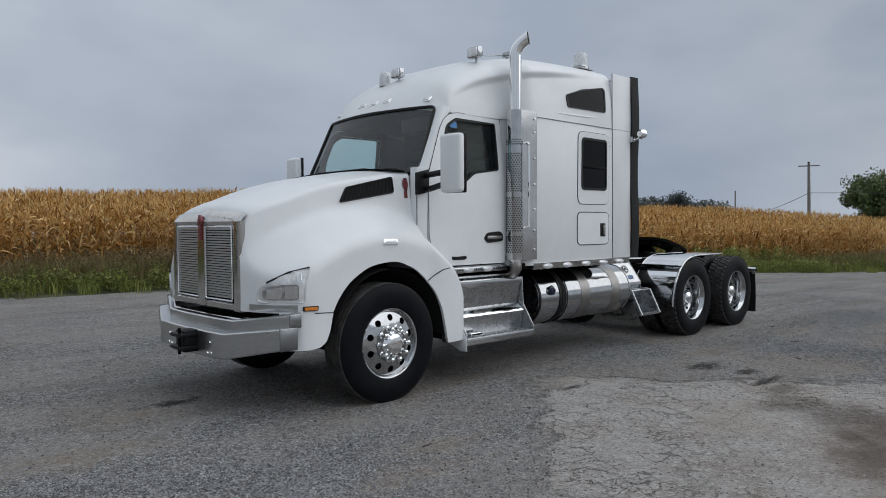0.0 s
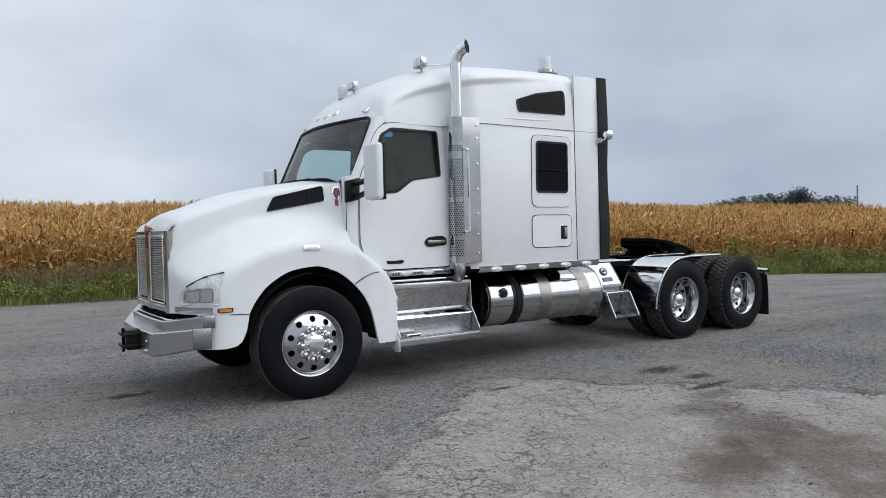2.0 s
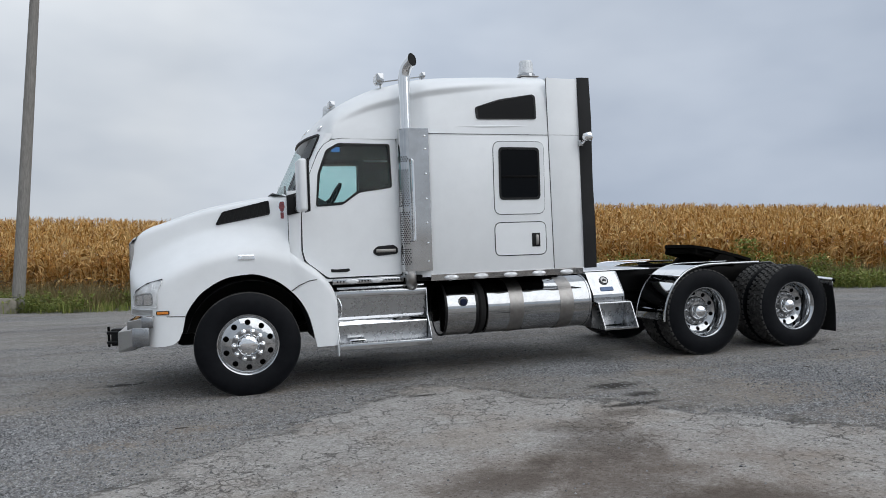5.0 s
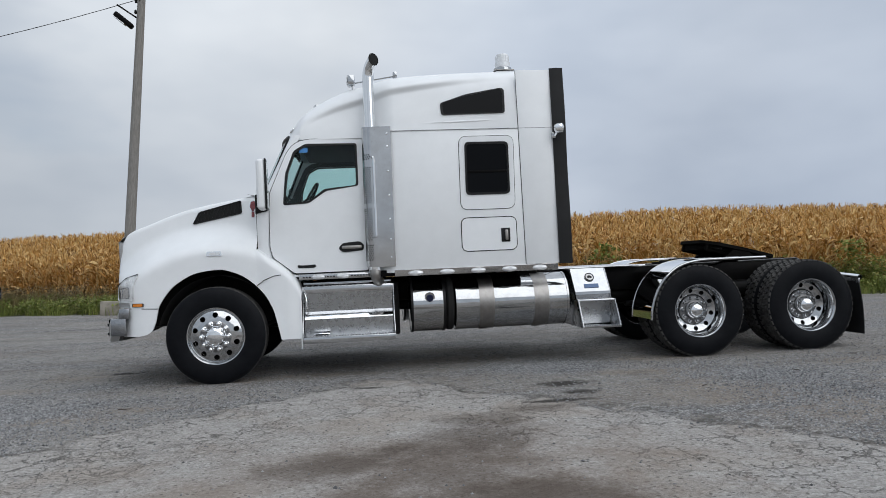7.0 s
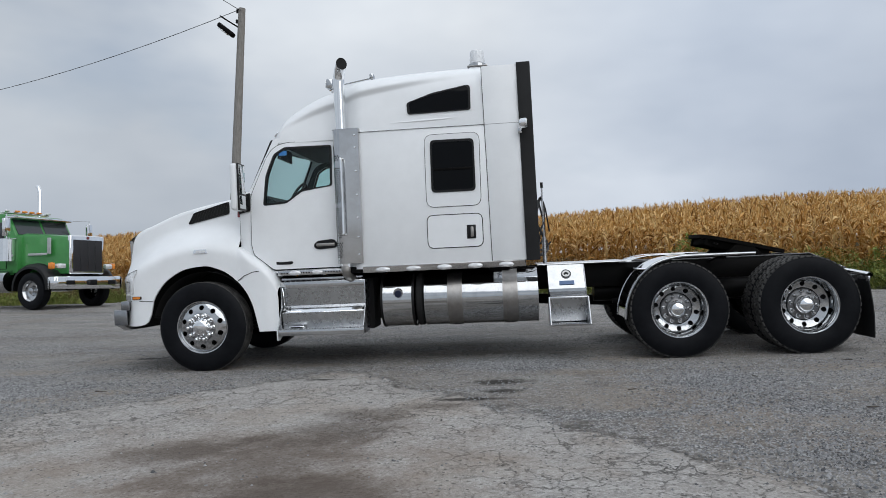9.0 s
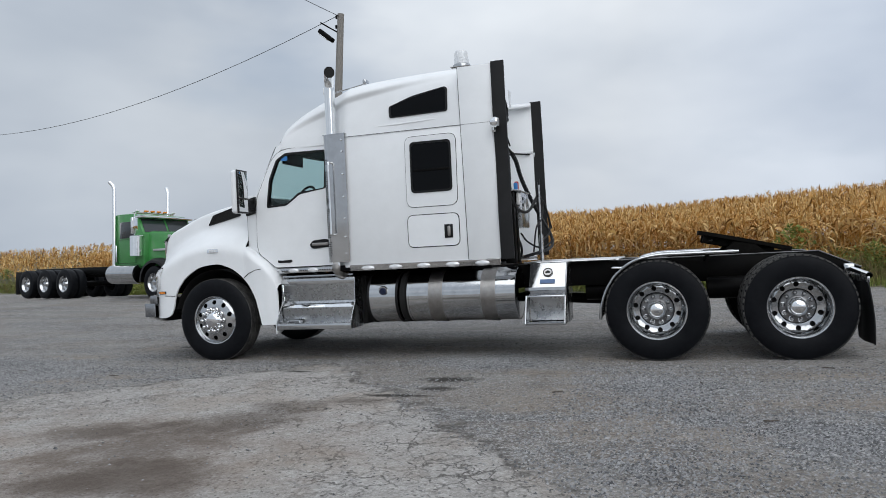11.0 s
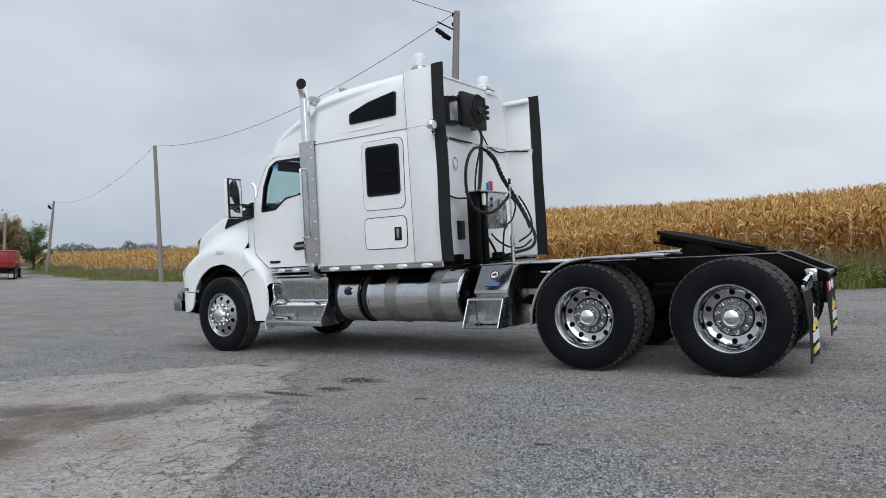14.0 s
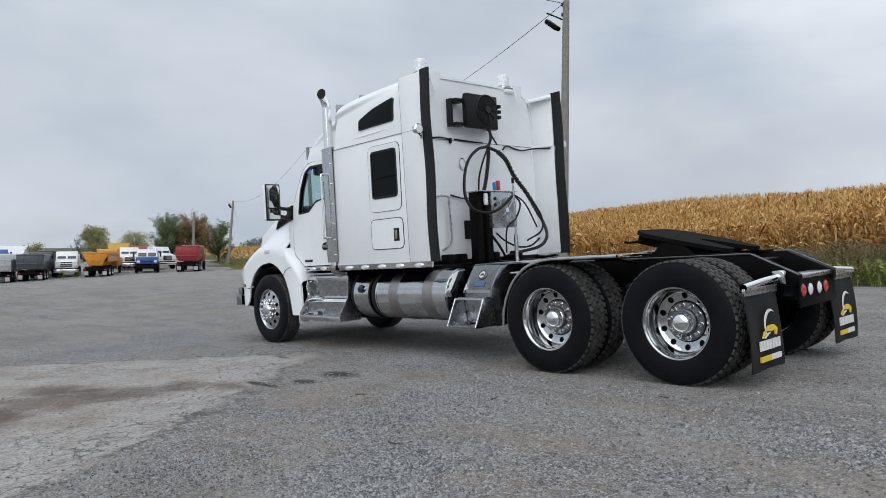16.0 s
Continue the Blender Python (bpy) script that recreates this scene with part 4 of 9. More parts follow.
# ---- trees ----
def make_tree(name, x, y, h, w, leafmat, label, seed, leaves=6500, size=0.32, base=None, trunk_part=0.12, lobes=22, feather=1.0):
    r = np.random.default_rng(seed)
    z0 = land1(x, y) if base is None else base
    root = new(name)
    root.location = (x, y, z0)
    tagged(root, label, "tree")
    bm = tube([(0, 0, -0.2), (0.02 * h, 0, h * trunk_part), (0.0, 0.02 * h, h * 0.55), (0.03 * h, 0, h * 0.85)], 0, 8, radii=[0.035 * h, 0.026 * h, 0.016 * h, 0.006 * h])
    cent = []
    for k in range(lobes):
        a, zz = 2 * math.pi * k / lobes + r.uniform(-0.4, 0.4), r.uniform(trunk_part + 0.1, 0.88)
        rad = w * 0.5 * r.uniform(0.35, 0.8) * math.sqrt(max(0.15, 1 - (2 * (zz - 0.55)) ** 2))
        c = np.array([math.cos(a) * rad, math.sin(a) * rad, zz * h])
        cent.append((c, w * r.uniform(0.15, 0.27) / math.sqrt(feather)))
        tube([(0, 0, h * (zz * 0.55)), tuple(c * np.array([0.55, 0.55, 0.85])), tuple(c)], 0, 5, bm, radii=[0.012 * h, 0.008 * h, 0.003 * h])
    cent.append((np.array([0, 0, h * 0.86]), w * 0.2))
    part("trunk", bm, BARK, root)
    V, F = [], []
    for i in range(leaves):
        c, rad = cent[r.integers(len(cent))]
        d = r.normal(0, 1, 3)
        d /= np.linalg.norm(d)
        p = d * rad * r.uniform(0.3, 1.15) * np.array([1, 1, 0.85])
        if feather > 1:
            g = np.array([c[0], c[1], w * 0.35])
            g /= np.linalg.norm(g)
            p = p * 0.75 + g * (p @ g) * (feather - 0.75)
        p = p + c
        if p[2] < h * trunk_part * 0.6:
            continue
        u = r.normal(0, 1, 3)
        u /= np.linalg.norm(u)
        s = np.cross(u, d)
        s /= np.linalg.norm(s) + 1e-6
        q = size * r.uniform(0.5, 1.3)
        F.append(tuple(len(V) + k for k in range(4)))
        V += [p - u * q * 0.5, p + s * q * 0.35, p + u * q * 0.5, p - s * q * 0.35]
    obj("crown", fast_mesh("crown", np.array(V), np.array(F), leafmat), root)
    return root


make_tree("maple_tree", -83.0, 31.0, 7.0, 4.6, TREEG, "dark green maple tree beyond the parked trucks", 3, leaves=16000, size=0.17, lobes=52, feather=2.0)
make_tree("maple_tree", -81.6, 33.7, 6.9, 4.7, TREEO, "maple tree turning red and orange in autumn", 4, leaves=15000, size=0.17, lobes=52, feather=2.0)
make_tree("bushy_tree", -84.0, 38.3, 5.8, 4.6, TREEG, "rounded green tree beside a wooden pole", 5, leaves=8500, size=0.17, trunk_part=0.1, lobes=32, feather=1.8)
make_tree("rounded_tree", -97.6, 26.4, 5.7, 4.3, TREEY, "pale yellow-green rounded tree far behind the trucks", 6, leaves=9000, size=0.19, lobes=34)
make_tree("rounded_tree", -104.0, 34.2, 5.0, 5.4, TREEY, "thin yellowing tree far behind the trucks", 7, leaves=5500, size=0.19, lobes=34)
make_tree("bare_tree", -91.3, 22.2, 4.0, 2.6, FARLEAF, "thin grey half-bare tree behind the trucks", 14, leaves=1500, size=0.14, lobes=30, feather=2.2)
make_tree("rounded_tree", -93.2, 18.0, 3.5, 3.3, TREEY, "low yellow-green tree beside a white roof", 8, leaves=5000, size=0.17)
make_tree("broad_tree", 94.0, 20.4, 10.0, 8.2, TREEG, "large dark green tree beyond the corn", 9, leaves=14000, size=0.36, base=2.6, trunk_part=0.2, lobes=34, feather=1.3)
make_tree("bare_tree", 214.5, 111.8, 23.2, 12.5, FARWOOD, "thinly leaved tree on the horizon, greyed by haze in the leaf colour", 10, leaves=15000, size=0.58, base=2.8, lobes=46, feather=1.6)


def far_woods():
    r = np.random.default_rng(12)
    V, F = [], []

    def clump(c, rad, hh, n, size):
        for _ in range(n):
            d = r.normal(0, 1, 3)
            d /= np.linalg.norm(d)
            p = c + d * r.uniform(0.5, 1.0) * np.array([rad, rad, hh])
            if p[2] < c[2] - hh * 0.95:
                continue
            u = r.normal(0, 1, 3)
            u /= np.linalg.norm(u)
            s = np.cross(u, d)
            s /= np.linalg.norm(s) + 1e-6
            q = size * r.uniform(0.6, 1.4)
            F.append(tuple(len(V) + k for k in range(4)))
            V.extend([p - u * q, p + s * q * 0.8, p + u * q, p - s * q * 0.8])
    for a in np.arange(118, 152, 0.75):
        t = radians(a)
        x, y = 8 + 420 * math.cos(t), -8 + 420 * math.sin(t)
        hh = r.uniform(2.0, 4.6)
        clump(np.array([x, y, -0.5 + hh]), r.uniform(4, 8), hh, 420, 0.5)
    # the low line beyond the corn, rising to a hump and falling off towards the poles
    for k in np.linspace(0, 1, 22):
        x, y = 203.5 + 19.5 * k, 133 - 33.5 * k
        top = float(np.interp(k, (0, 0.1, 0.32, 0.5, 0.62, 0.85, 1), (22.0, 22.6, 24.3, 23.4, 22.2, 22.9, 22.0))) + r.uniform(-0.45, 0.35)
        clump(np.array([x, y, (3 + top) / 2]), r.uniform(3.2, 5.0), (top - 3) / 2, 1500, 0.55)
    tagged(new("far_woods", fast_mesh("far_woods", np.array(V), np.array(F), FARLEAF)), "grey-green line of distant woods on the horizon, paled by haze in the leaf colour", "woods", kind="stuff")


far_woods()


# ---- poles and wires ----
def pole(base, top, r0, r1, label, arm=0.0, lamp=False, arm_dir=(1, 0, 0), insulators=2):
    root = new("utility_pole")
    root.location = base
    tagged(root, label, "pole", "wooden poles")
    t = Vector(top) - Vector(base)
    part("post", tube([-t * 0.04, t * 0.25, t * 0.6, t], 0, 14, radii=[r0, r0 * 0.95, (r0 + r1) / 2, r1]), WOODP, root)
    if arm:
        d = Vector(arm_dir) * arm / 2
        c = t * 0.955
        part("crossarm", box((-arm / 2, -0.05, -0.06), (arm / 2, 0.05, 0.06), 0.01, m=Matrix.Translation(c) @ d.to_track_quat("X", "Z").to_matrix().to_4x4()), WOODP, root)
    for k in range(insulators):
        c = t * (0.985 - 0.035 * k)
        part("insulator", lathe([(0.0, 0), (0.03, 0.0), (0.045, 0.04), (0.03, 0.06), (0.045, 0.09), (0.02, 0.13), (0, 0.13)], 12, axis="z"), BLACK, root).location = c + Vector((-0.16, 0.0, 0.0))
        part("bracket", tube([c, c + Vector((-0.17, 0, 0.01))], 0.018, 6), FRAME, root)
    if lamp:
        c = t * 0.93
        a = part("lamp_arm", tube([c, c + Vector((-0.28, -0.12, 0.16)), c + Vector((-0.62, -0.3, 0.36))], 0.025, 8), FRAME, root)
        b = part("lamp_head", box((-0.36, -0.13, -0.07), (0.30, 0.13, 0.09), 0.05, m=Matrix.Translation(c + Vector((-0.42, -0.2, -0.12))) @ Matrix.Rotation(radians(38), 4, "Y")), FRAME, root, "dark street-lamp head")
        part("lens", box((-0.30, -0.10, -0.10), (0.10, 0.10, -0.065), 0.02, m=Matrix.Translation(c + Vector((-0.42, -0.2, -0.12))) @ Matrix.Rotation(radians(38), 4, "Y")), LENS, b)
    return root


def wire(a, b, sag, r=0.011):
    a, b = Vector(a), Vector(b)
    pts = [a.lerp(b, k / 24) - Vector((0, 0, sag * 4 * (k / 24) * (1 - k / 24))) for k in range(25)]
    ob = new("overhead_wire", None)
    bm = tube(pts, r, 5)
    me = bpy.data.meshes.new("overhead_wire")
    me.materials.append(BLACK)
    finish(bm, me)
    bpy.data.objects.remove(ob)
    tagged(new("overhead_wire", me), "thin dark overhead cable hanging between wooden poles", "cable", "overhead wires")


P1 = (-5.45, 13.55, 10.05)
P2 = (-35.4, 22.0, 8.8)
P3 = (-75.1, 36.1, 7.4)
pole((-5.80, 13.8, land1(-5.8, 13.8)), P1, 0.165, 0.115, "tall weathered grey wooden pole with a street lamp", lamp=True)
pole((-35.0, 22.3, land1(-35, 22.3)), P2, 0.17, 0.12, "weathered wooden utility pole at the field's edge")
pole((-75.6, 35.6, land1(-75.6, 35.6)), P3, 0.18, 0.12, "leaning wooden pole with a small lamp bracket", lamp=True)
pole((-77.5, 31.8, land1(-77.5, 31.8)), (-77.4, 31.9, 5.9), 0.17, 0.12, "wooden pole in front of autumn trees")
pole((81.0, 23.5, 2.9), (81.0, 23.5, 12.8), 0.2, 0.14, "dark utility pole with a crossarm beyond the corn", arm=2.2, arm_dir=(0.4, -0.9, 0))
pole((105.6, 42.9, 3.0), (105.6, 42.9, 12.7), 0.15, 0.10, "plain far utility pole beyond the corn", insulators=1)
wire(P1, P2, 1.3)
wire(P2, P3, 1.4)
wire(Vector(P1) - Vector((0, 0, 0.1)), (-9.0, -13.0, 10.8), 0.62)
wire(P3, (-120, 60, 7), 1.0, 0.014)
wire((81.0, 23.5, 9.3), (105.6, 42.9, 8.7), 0.6, 0.03)
wire((81.0, 23.5, 9.3), (93, -4, 9.4), 0.3, 0.03)


# ---- the white tractor truck, in its own frame: x to the rear, y across, z up ----
truck = new("semi_truck")
truck.matrix_world = TRUCK
tagged(truck, "white sleeper tractor truck with chrome stack and polished tanks", "truck")


def tpart(name, bm, material, label="", parent=None, **k):
    return part(name, bm, material, parent or truck, label, **k)


# -- hood and front fenders --
hood_c = curve1([-1.15, -1.105, -1.06, -0.8, -0.4, 0.0, 0.3, 0.50], [1.575, 1.665, 1.735, 1.843, 1.977, 2.055, 2.10, 2.13])
hood_w = curve1([-1.15, -0.8, -0.4, 0.0, 0.50], [0.585, 0.66, 0.725, 0.785, 0.86])
front_w = curve1([-1.15, -1.13, -1.09, -1.03, -0.95, -0.86, -0.72, -0.5], [0.655, 0.74, 0.86, 0.98, 1.075, 1.14, 1.178, 1.185])
arch = curve1([-0.60, -0.55, -0.41, -0.16, 0.04, 0.23, 0.45, 0.60, 0.66, 0.68], [0.86, 0.95, 1.105, 1.225, 1.245, 1.195, 1.035, 0.80, 0.56, 0.46])


def hood_bottom(x):
    if x < -1.005:
        return 0.87
    if x < -0.60:
        return float(np.interp(x, [-0.80, -0.72, -0.67, -0.635, -0.612, -0.60], [0.57, 0.585, 0.62, 0.69, 0.77, 0.86]))
    return arch(x) if x < 0.68 else 0.46


def body_y(x, z):
    """Half-width of hood and fender at a place on the side."""
    zs = hood_c(x) - 0.07
    yh = hood_w(x) + 0.05 + 0.13 * max(0.0, zs - z)
    a = x / (1.22 if x < 0 else 1.02)
    r = math.sqrt(a * a + (z - 0.5) ** 2)
    s = smooth(1.27, 0.90, r)
    y = yh + (1.185 - yh) * s
    f, k = max(front_w(x), 0.6), 0.07
    h = max(k - abs(y - f), 0.0) / k
    return min(y, f) - h * h * k / 4


def build_hood():
    xs = sorted(set(list(np.linspace(-1.15, 0.44, 65)) + [-1.007, -1.004, -0.667, -0.664, -0.63, -0.601, -0.599, -0.585, 0.43]))
    rows = []
    for x in xs:
        zc, w, zb = hood_c(x), hood_w(x), hood_bottom(x)
        row = []
        for k in range(13):
            y = w * k / 12
            row.append((x, y, zc - 0.055 * (y / w) ** 2.2))
        ze = zc - 0.055
        for k in range(1, 6):   # rounded shoulder
            a = math.pi / 2 * k / 5
            y1 = body_y(x, ze - 0.06)
            row.append((x, w + (y1 - w) * math.sin(a), ze - 0.06 * (1 - math.cos(a))))
        zt = ze - 0.06
        zm = max(zb, 0.87)   # even rows down to the parting line, then the fender's skirt
        for k in range(1, 25):
            z = zt + (zm - zt) * k / 24
            row.append((x, body_y(x, z), z))
        for k in range(1, 7):
            z = zm + (zb - zm) * k / 6
            row.append((x, body_y(x, z), z))
        rows.append(row)
    bm = grid([[(p[0], -p[1], p[2]) for p in r] for r in rows])
    bm = join(bm, mirrored(bm))
    bmesh.ops.remove_doubles(bm, verts=bm.verts, dist=0.0005)
    thicken(tpart("hood", bm, WHITE, "white hood with flared front fenders", angle=40), 0.022)
    # rear corner of the fender, behind the wheel
    top = curve1([0.44, 0.54, 0.62, 0.70, 0.77, 0.83, 0.88, 0.906], [1.45, 1.375, 1.32, 1.26, 1.195, 1.125, 1.04, 0.955])
    rows = []
    for x in np.linspace(0.4405, 0.905, 30):
        zt, zb, row = top(x), (arch(x) if x < 0.68 else 0.46), []
        yo = 1.185 - 0.02 * smooth(0.75, 0.905, x)
        wb = smooth(0.60, 0.44, x)
        for k in range(5):
            row.append((x, -(0.86 + (yo - 0.10 - 0.86) * k / 4), zt + 0.03 * (1 - k / 4)))
        for k in range(1, 7):
            a = math.pi / 2 * k / 6
            z = zt - 0.09 * (1 - math.cos(a))
            row.append((x, -((yo - 0.10 + 0.10 * math.sin(a)) * (1 - wb) + body_y(0.44, z) * wb), z))
        for k in range(1, 15):
            z = zt - 0.09 + (zb - zt + 0.09) * k / 14
            row.append((x, -(yo * (1 - wb) + body_y(0.44, z) * wb), z))
        rows.append(row)
    for ob in both("fender", grid(rows), WHITE, truck, "white rear quarter of the front fender"):
        thicken(ob, 0.03)
    # dark wheel housings
    rows = []
    for a in np.linspace(2, 166, 28):
        t = radians(a)
        rows.append([(0.60 * math.cos(t) * 1.06 + 0.02, y, max(0.42, 0.52 + 0.66 * math.sin(t))) for y in (-1.155, -0.55)])
    both("wheel_housing", grid(rows), DARK, truck, "black inner fender lining")
    # solid dark block in place of the shaded inside of the engine bay
    tpart("engine_bay_fill", box((-0.95, -0.55, 0.62), (0.50, 0.55, 1.55), 0.03), DARK)
    # seams
    for name, pts in (("seam", [(-0.90, 0.868), (-0.75, 0.862), (-0.605, 0.855)]), ("seam", [(0.44, 1.055), (0.52, 1.11), (0.62, 1.15), (0.70, 1.16)])):
        bm = tube([(x, -(body_y(x, z) if x < 0.47 else 1.1845) - 0.0005, z) for x, z in pts], 0.0045, 6)
        both(name, bm, BLACK, truck)


def on_body(off):
    def f(x, z):
        e = 0.01
        y = body_y(x, z)
        nx = (body_y(x + e, z) - body_y(x - e, z)) / (2 * e)
        nz = (body_y(x, z + e) - body_y(x, z - e)) / (2 * e)
        n = Vector((-nx, 1, -nz)).normalized()
        return (x + n.x * off, -(y + n.y * off), z + n.z * off)
    return f


def build_hood_details():
    vent = rounded([(-0.285, 1.765), (-0.215, 1.895), (0.255, 2.005), (0.262, 1.865)], 0.02)
    for side in (0, 1):
        bm = sheet(vent, None, on_body(0.006), (0, 0.02, 0), rings=6)
        v = tpart("hood_vent", mirrored(bm) if side else bm, DARK, "black mesh hood air inlet")
        rim = tube([on_body(0.008)(x, z) for x, z in vent + vent[:1]], 0.006, 6)
        tpart("trim", mirrored(rim) if side else rim, BLACK, parent=v)
        for k in range(12):
            t = k / 11
            bar = tube([on_body(0.010)(-0.22 + 0.46 * t - 0.02, 1.775 + 0.10 * t + 0.006), on_body(0.010)(-0.19 + 0.43 * t, 1.885 + 0.112 * t)], 0.0035, 5)
            tpart("slat", mirrored(bar) if side else bar, BLACK, parent=v)
        em = sheet(rounded([(0.362, 1.995), (0.418, 2.005), (0.430, 1.94), (0.408, 1.875), (0.374, 1.875), (0.350, 1.935)], 0.02), None, on_body(0.007), (0, 0.012, 0), rings=3)
        red = sheet(rounded([(0.370, 1.988), (0.411, 1.996), (0.421, 1.938), (0.402, 1.883), (0.380, 1.883), (0.358, 1.934)], 0.012), None, on_body(0.010), (0, 0.012, 0), rings=3)
        e = tpart("emblem", mirrored(em) if side else em, CHROME, "small red and chrome side emblem")
        tpart("enamel", mirrored(red) if side else red, EMBLEM, parent=e)
        t2 = sheet(rect(0.374, 1.812, 0.406, 1.884, 0.010), None, on_body(0.007), (0, 0.01, 0), rings=2)
        tpart("emblem_tail", mirrored(t2) if side else t2, EMBLEM, parent=e)
        mk = sheet(rounded([(-0.085, 1.395), (-0.075, 1.44), (0.075, 1.44), (0.085, 1.395)], 0.012), None, on_body(0.012), (0, 0.03, 0), rings=3)
        m = tpart("marker_lamp", mirrored(mk) if side else mk, CHROME, "small clear side lamp in a chrome bezel")
        ml = sheet(rounded([(-0.05, 1.405), (-0.045, 1.428), (0.06, 1.428), (0.06, 1.405)], 0.006), None, on_body(0.016), (0, 0.01, 0), rings=2)
        tpart("lens", mirrored(ml) if side else ml, LENS, parent=m)
        am = sheet(rect(-0.865, 0.885, -0.745, 0.922, 0.008), None, on_body(0.012), (0, 0.02, 0), rings=2)
        a = tpart("turn_signal", mirrored(am) if side else am, BLACK, "amber side turn signal")
        al = sheet(rect(-0.855, 0.891, -0.755, 0.916, 0.006), None, on_body(0.017), (0, 0.01, 0), rings=2)
        tpart("lens", mirrored(al) if side else al, AMBER, parent=a)
        # headlamp, wrapped round the corner
        hl = rounded([(-1.098, 0.955), (-1.092, 1.06), (-1.03, 1.135), (-0.94, 1.185), (-0.80, 1.222), (-0.845, 1.12), (-0.855, 0.955)], 0.025)
        bm = sheet(hl, None, on_body(0.008), (0.01, 0.03, 0), rings=6)
        h = tpart("headlamp", mirrored(bm) if side else bm, LENS, "clear wrap-round headlamp with chrome reflectors")
        rim = tube([on_body(0.009)(x, z) for x, z in hl + hl[:1]], 0.007, 6)
        tpart("rim", mirrored(rim) if side else rim, LENS, parent=h)
        brow = tube([on_body(0.012)(x, z) for x, z in [(-1.06, 1.11), (-1.03, 1.135), (-0.94, 1.187), (-0.80, 1.225)]], 0.009, 6)
        tpart("brow", mirrored(brow) if side else brow, BLACK, parent=h)
        bz = sheet(rounded([(-1.078, 0.975), (-1.075, 1.075), (-0.985, 1.098), (-0.892, 1.10), (-0.892, 0.975)], 0.03), None, on_body(0.011), (0.0, 0.01, 0), rings=4)
        tpart("bezel", mirrored(bz) if side else bz, BOWL, "bright inner bowl", parent=h)
        for k in range(4):
            tb = tube([on_body(0.011)(-0.955 + 0.026 * k, 1.112 + 0.006 * k), on_body(0.011)(-0.945 + 0.026 * k, 1.155 + 0.009 * k)], 0.007, 6)
            tpart("lamp_rib", mirrored(tb) if side else tb, LENS, parent=h)
        for poly in ([(-1.062, 0.985), (-1.058, 1.055), (-0.992, 1.078), (-0.985, 1.02), (-1.0, 0.985)], [(-0.982, 0.985), (-0.972, 1.03), (-0.978, 1.082), (-0.902, 1.088), (-0.900, 0.985)]):
            rf = sheet(rounded(poly, 0.015), None, on_body(0.014), (0.0, 0.008, 0), rings=3)
            tpart("reflector", mirrored(rf) if side else rf, CHROME, parent=h)
        st = sheet(rect(-1.12, 0.885, -0.90, 0.935), None, on_body(0.009), (0.0, 0.02, 0), rings=2)
        tpart("headlamp_trim", mirrored(st) if side else st, STEEL, "brushed steel strip below the headlamp")


SLAT = mat("bright_grille_bar", (0.80, 0.81, 0.82), 0.38, 1.0, var=0.08, scale=20)


# -- grille --
def grille_x(y):
    return -1.158 + 0.016 * (abs(y) / 0.66) ** 2


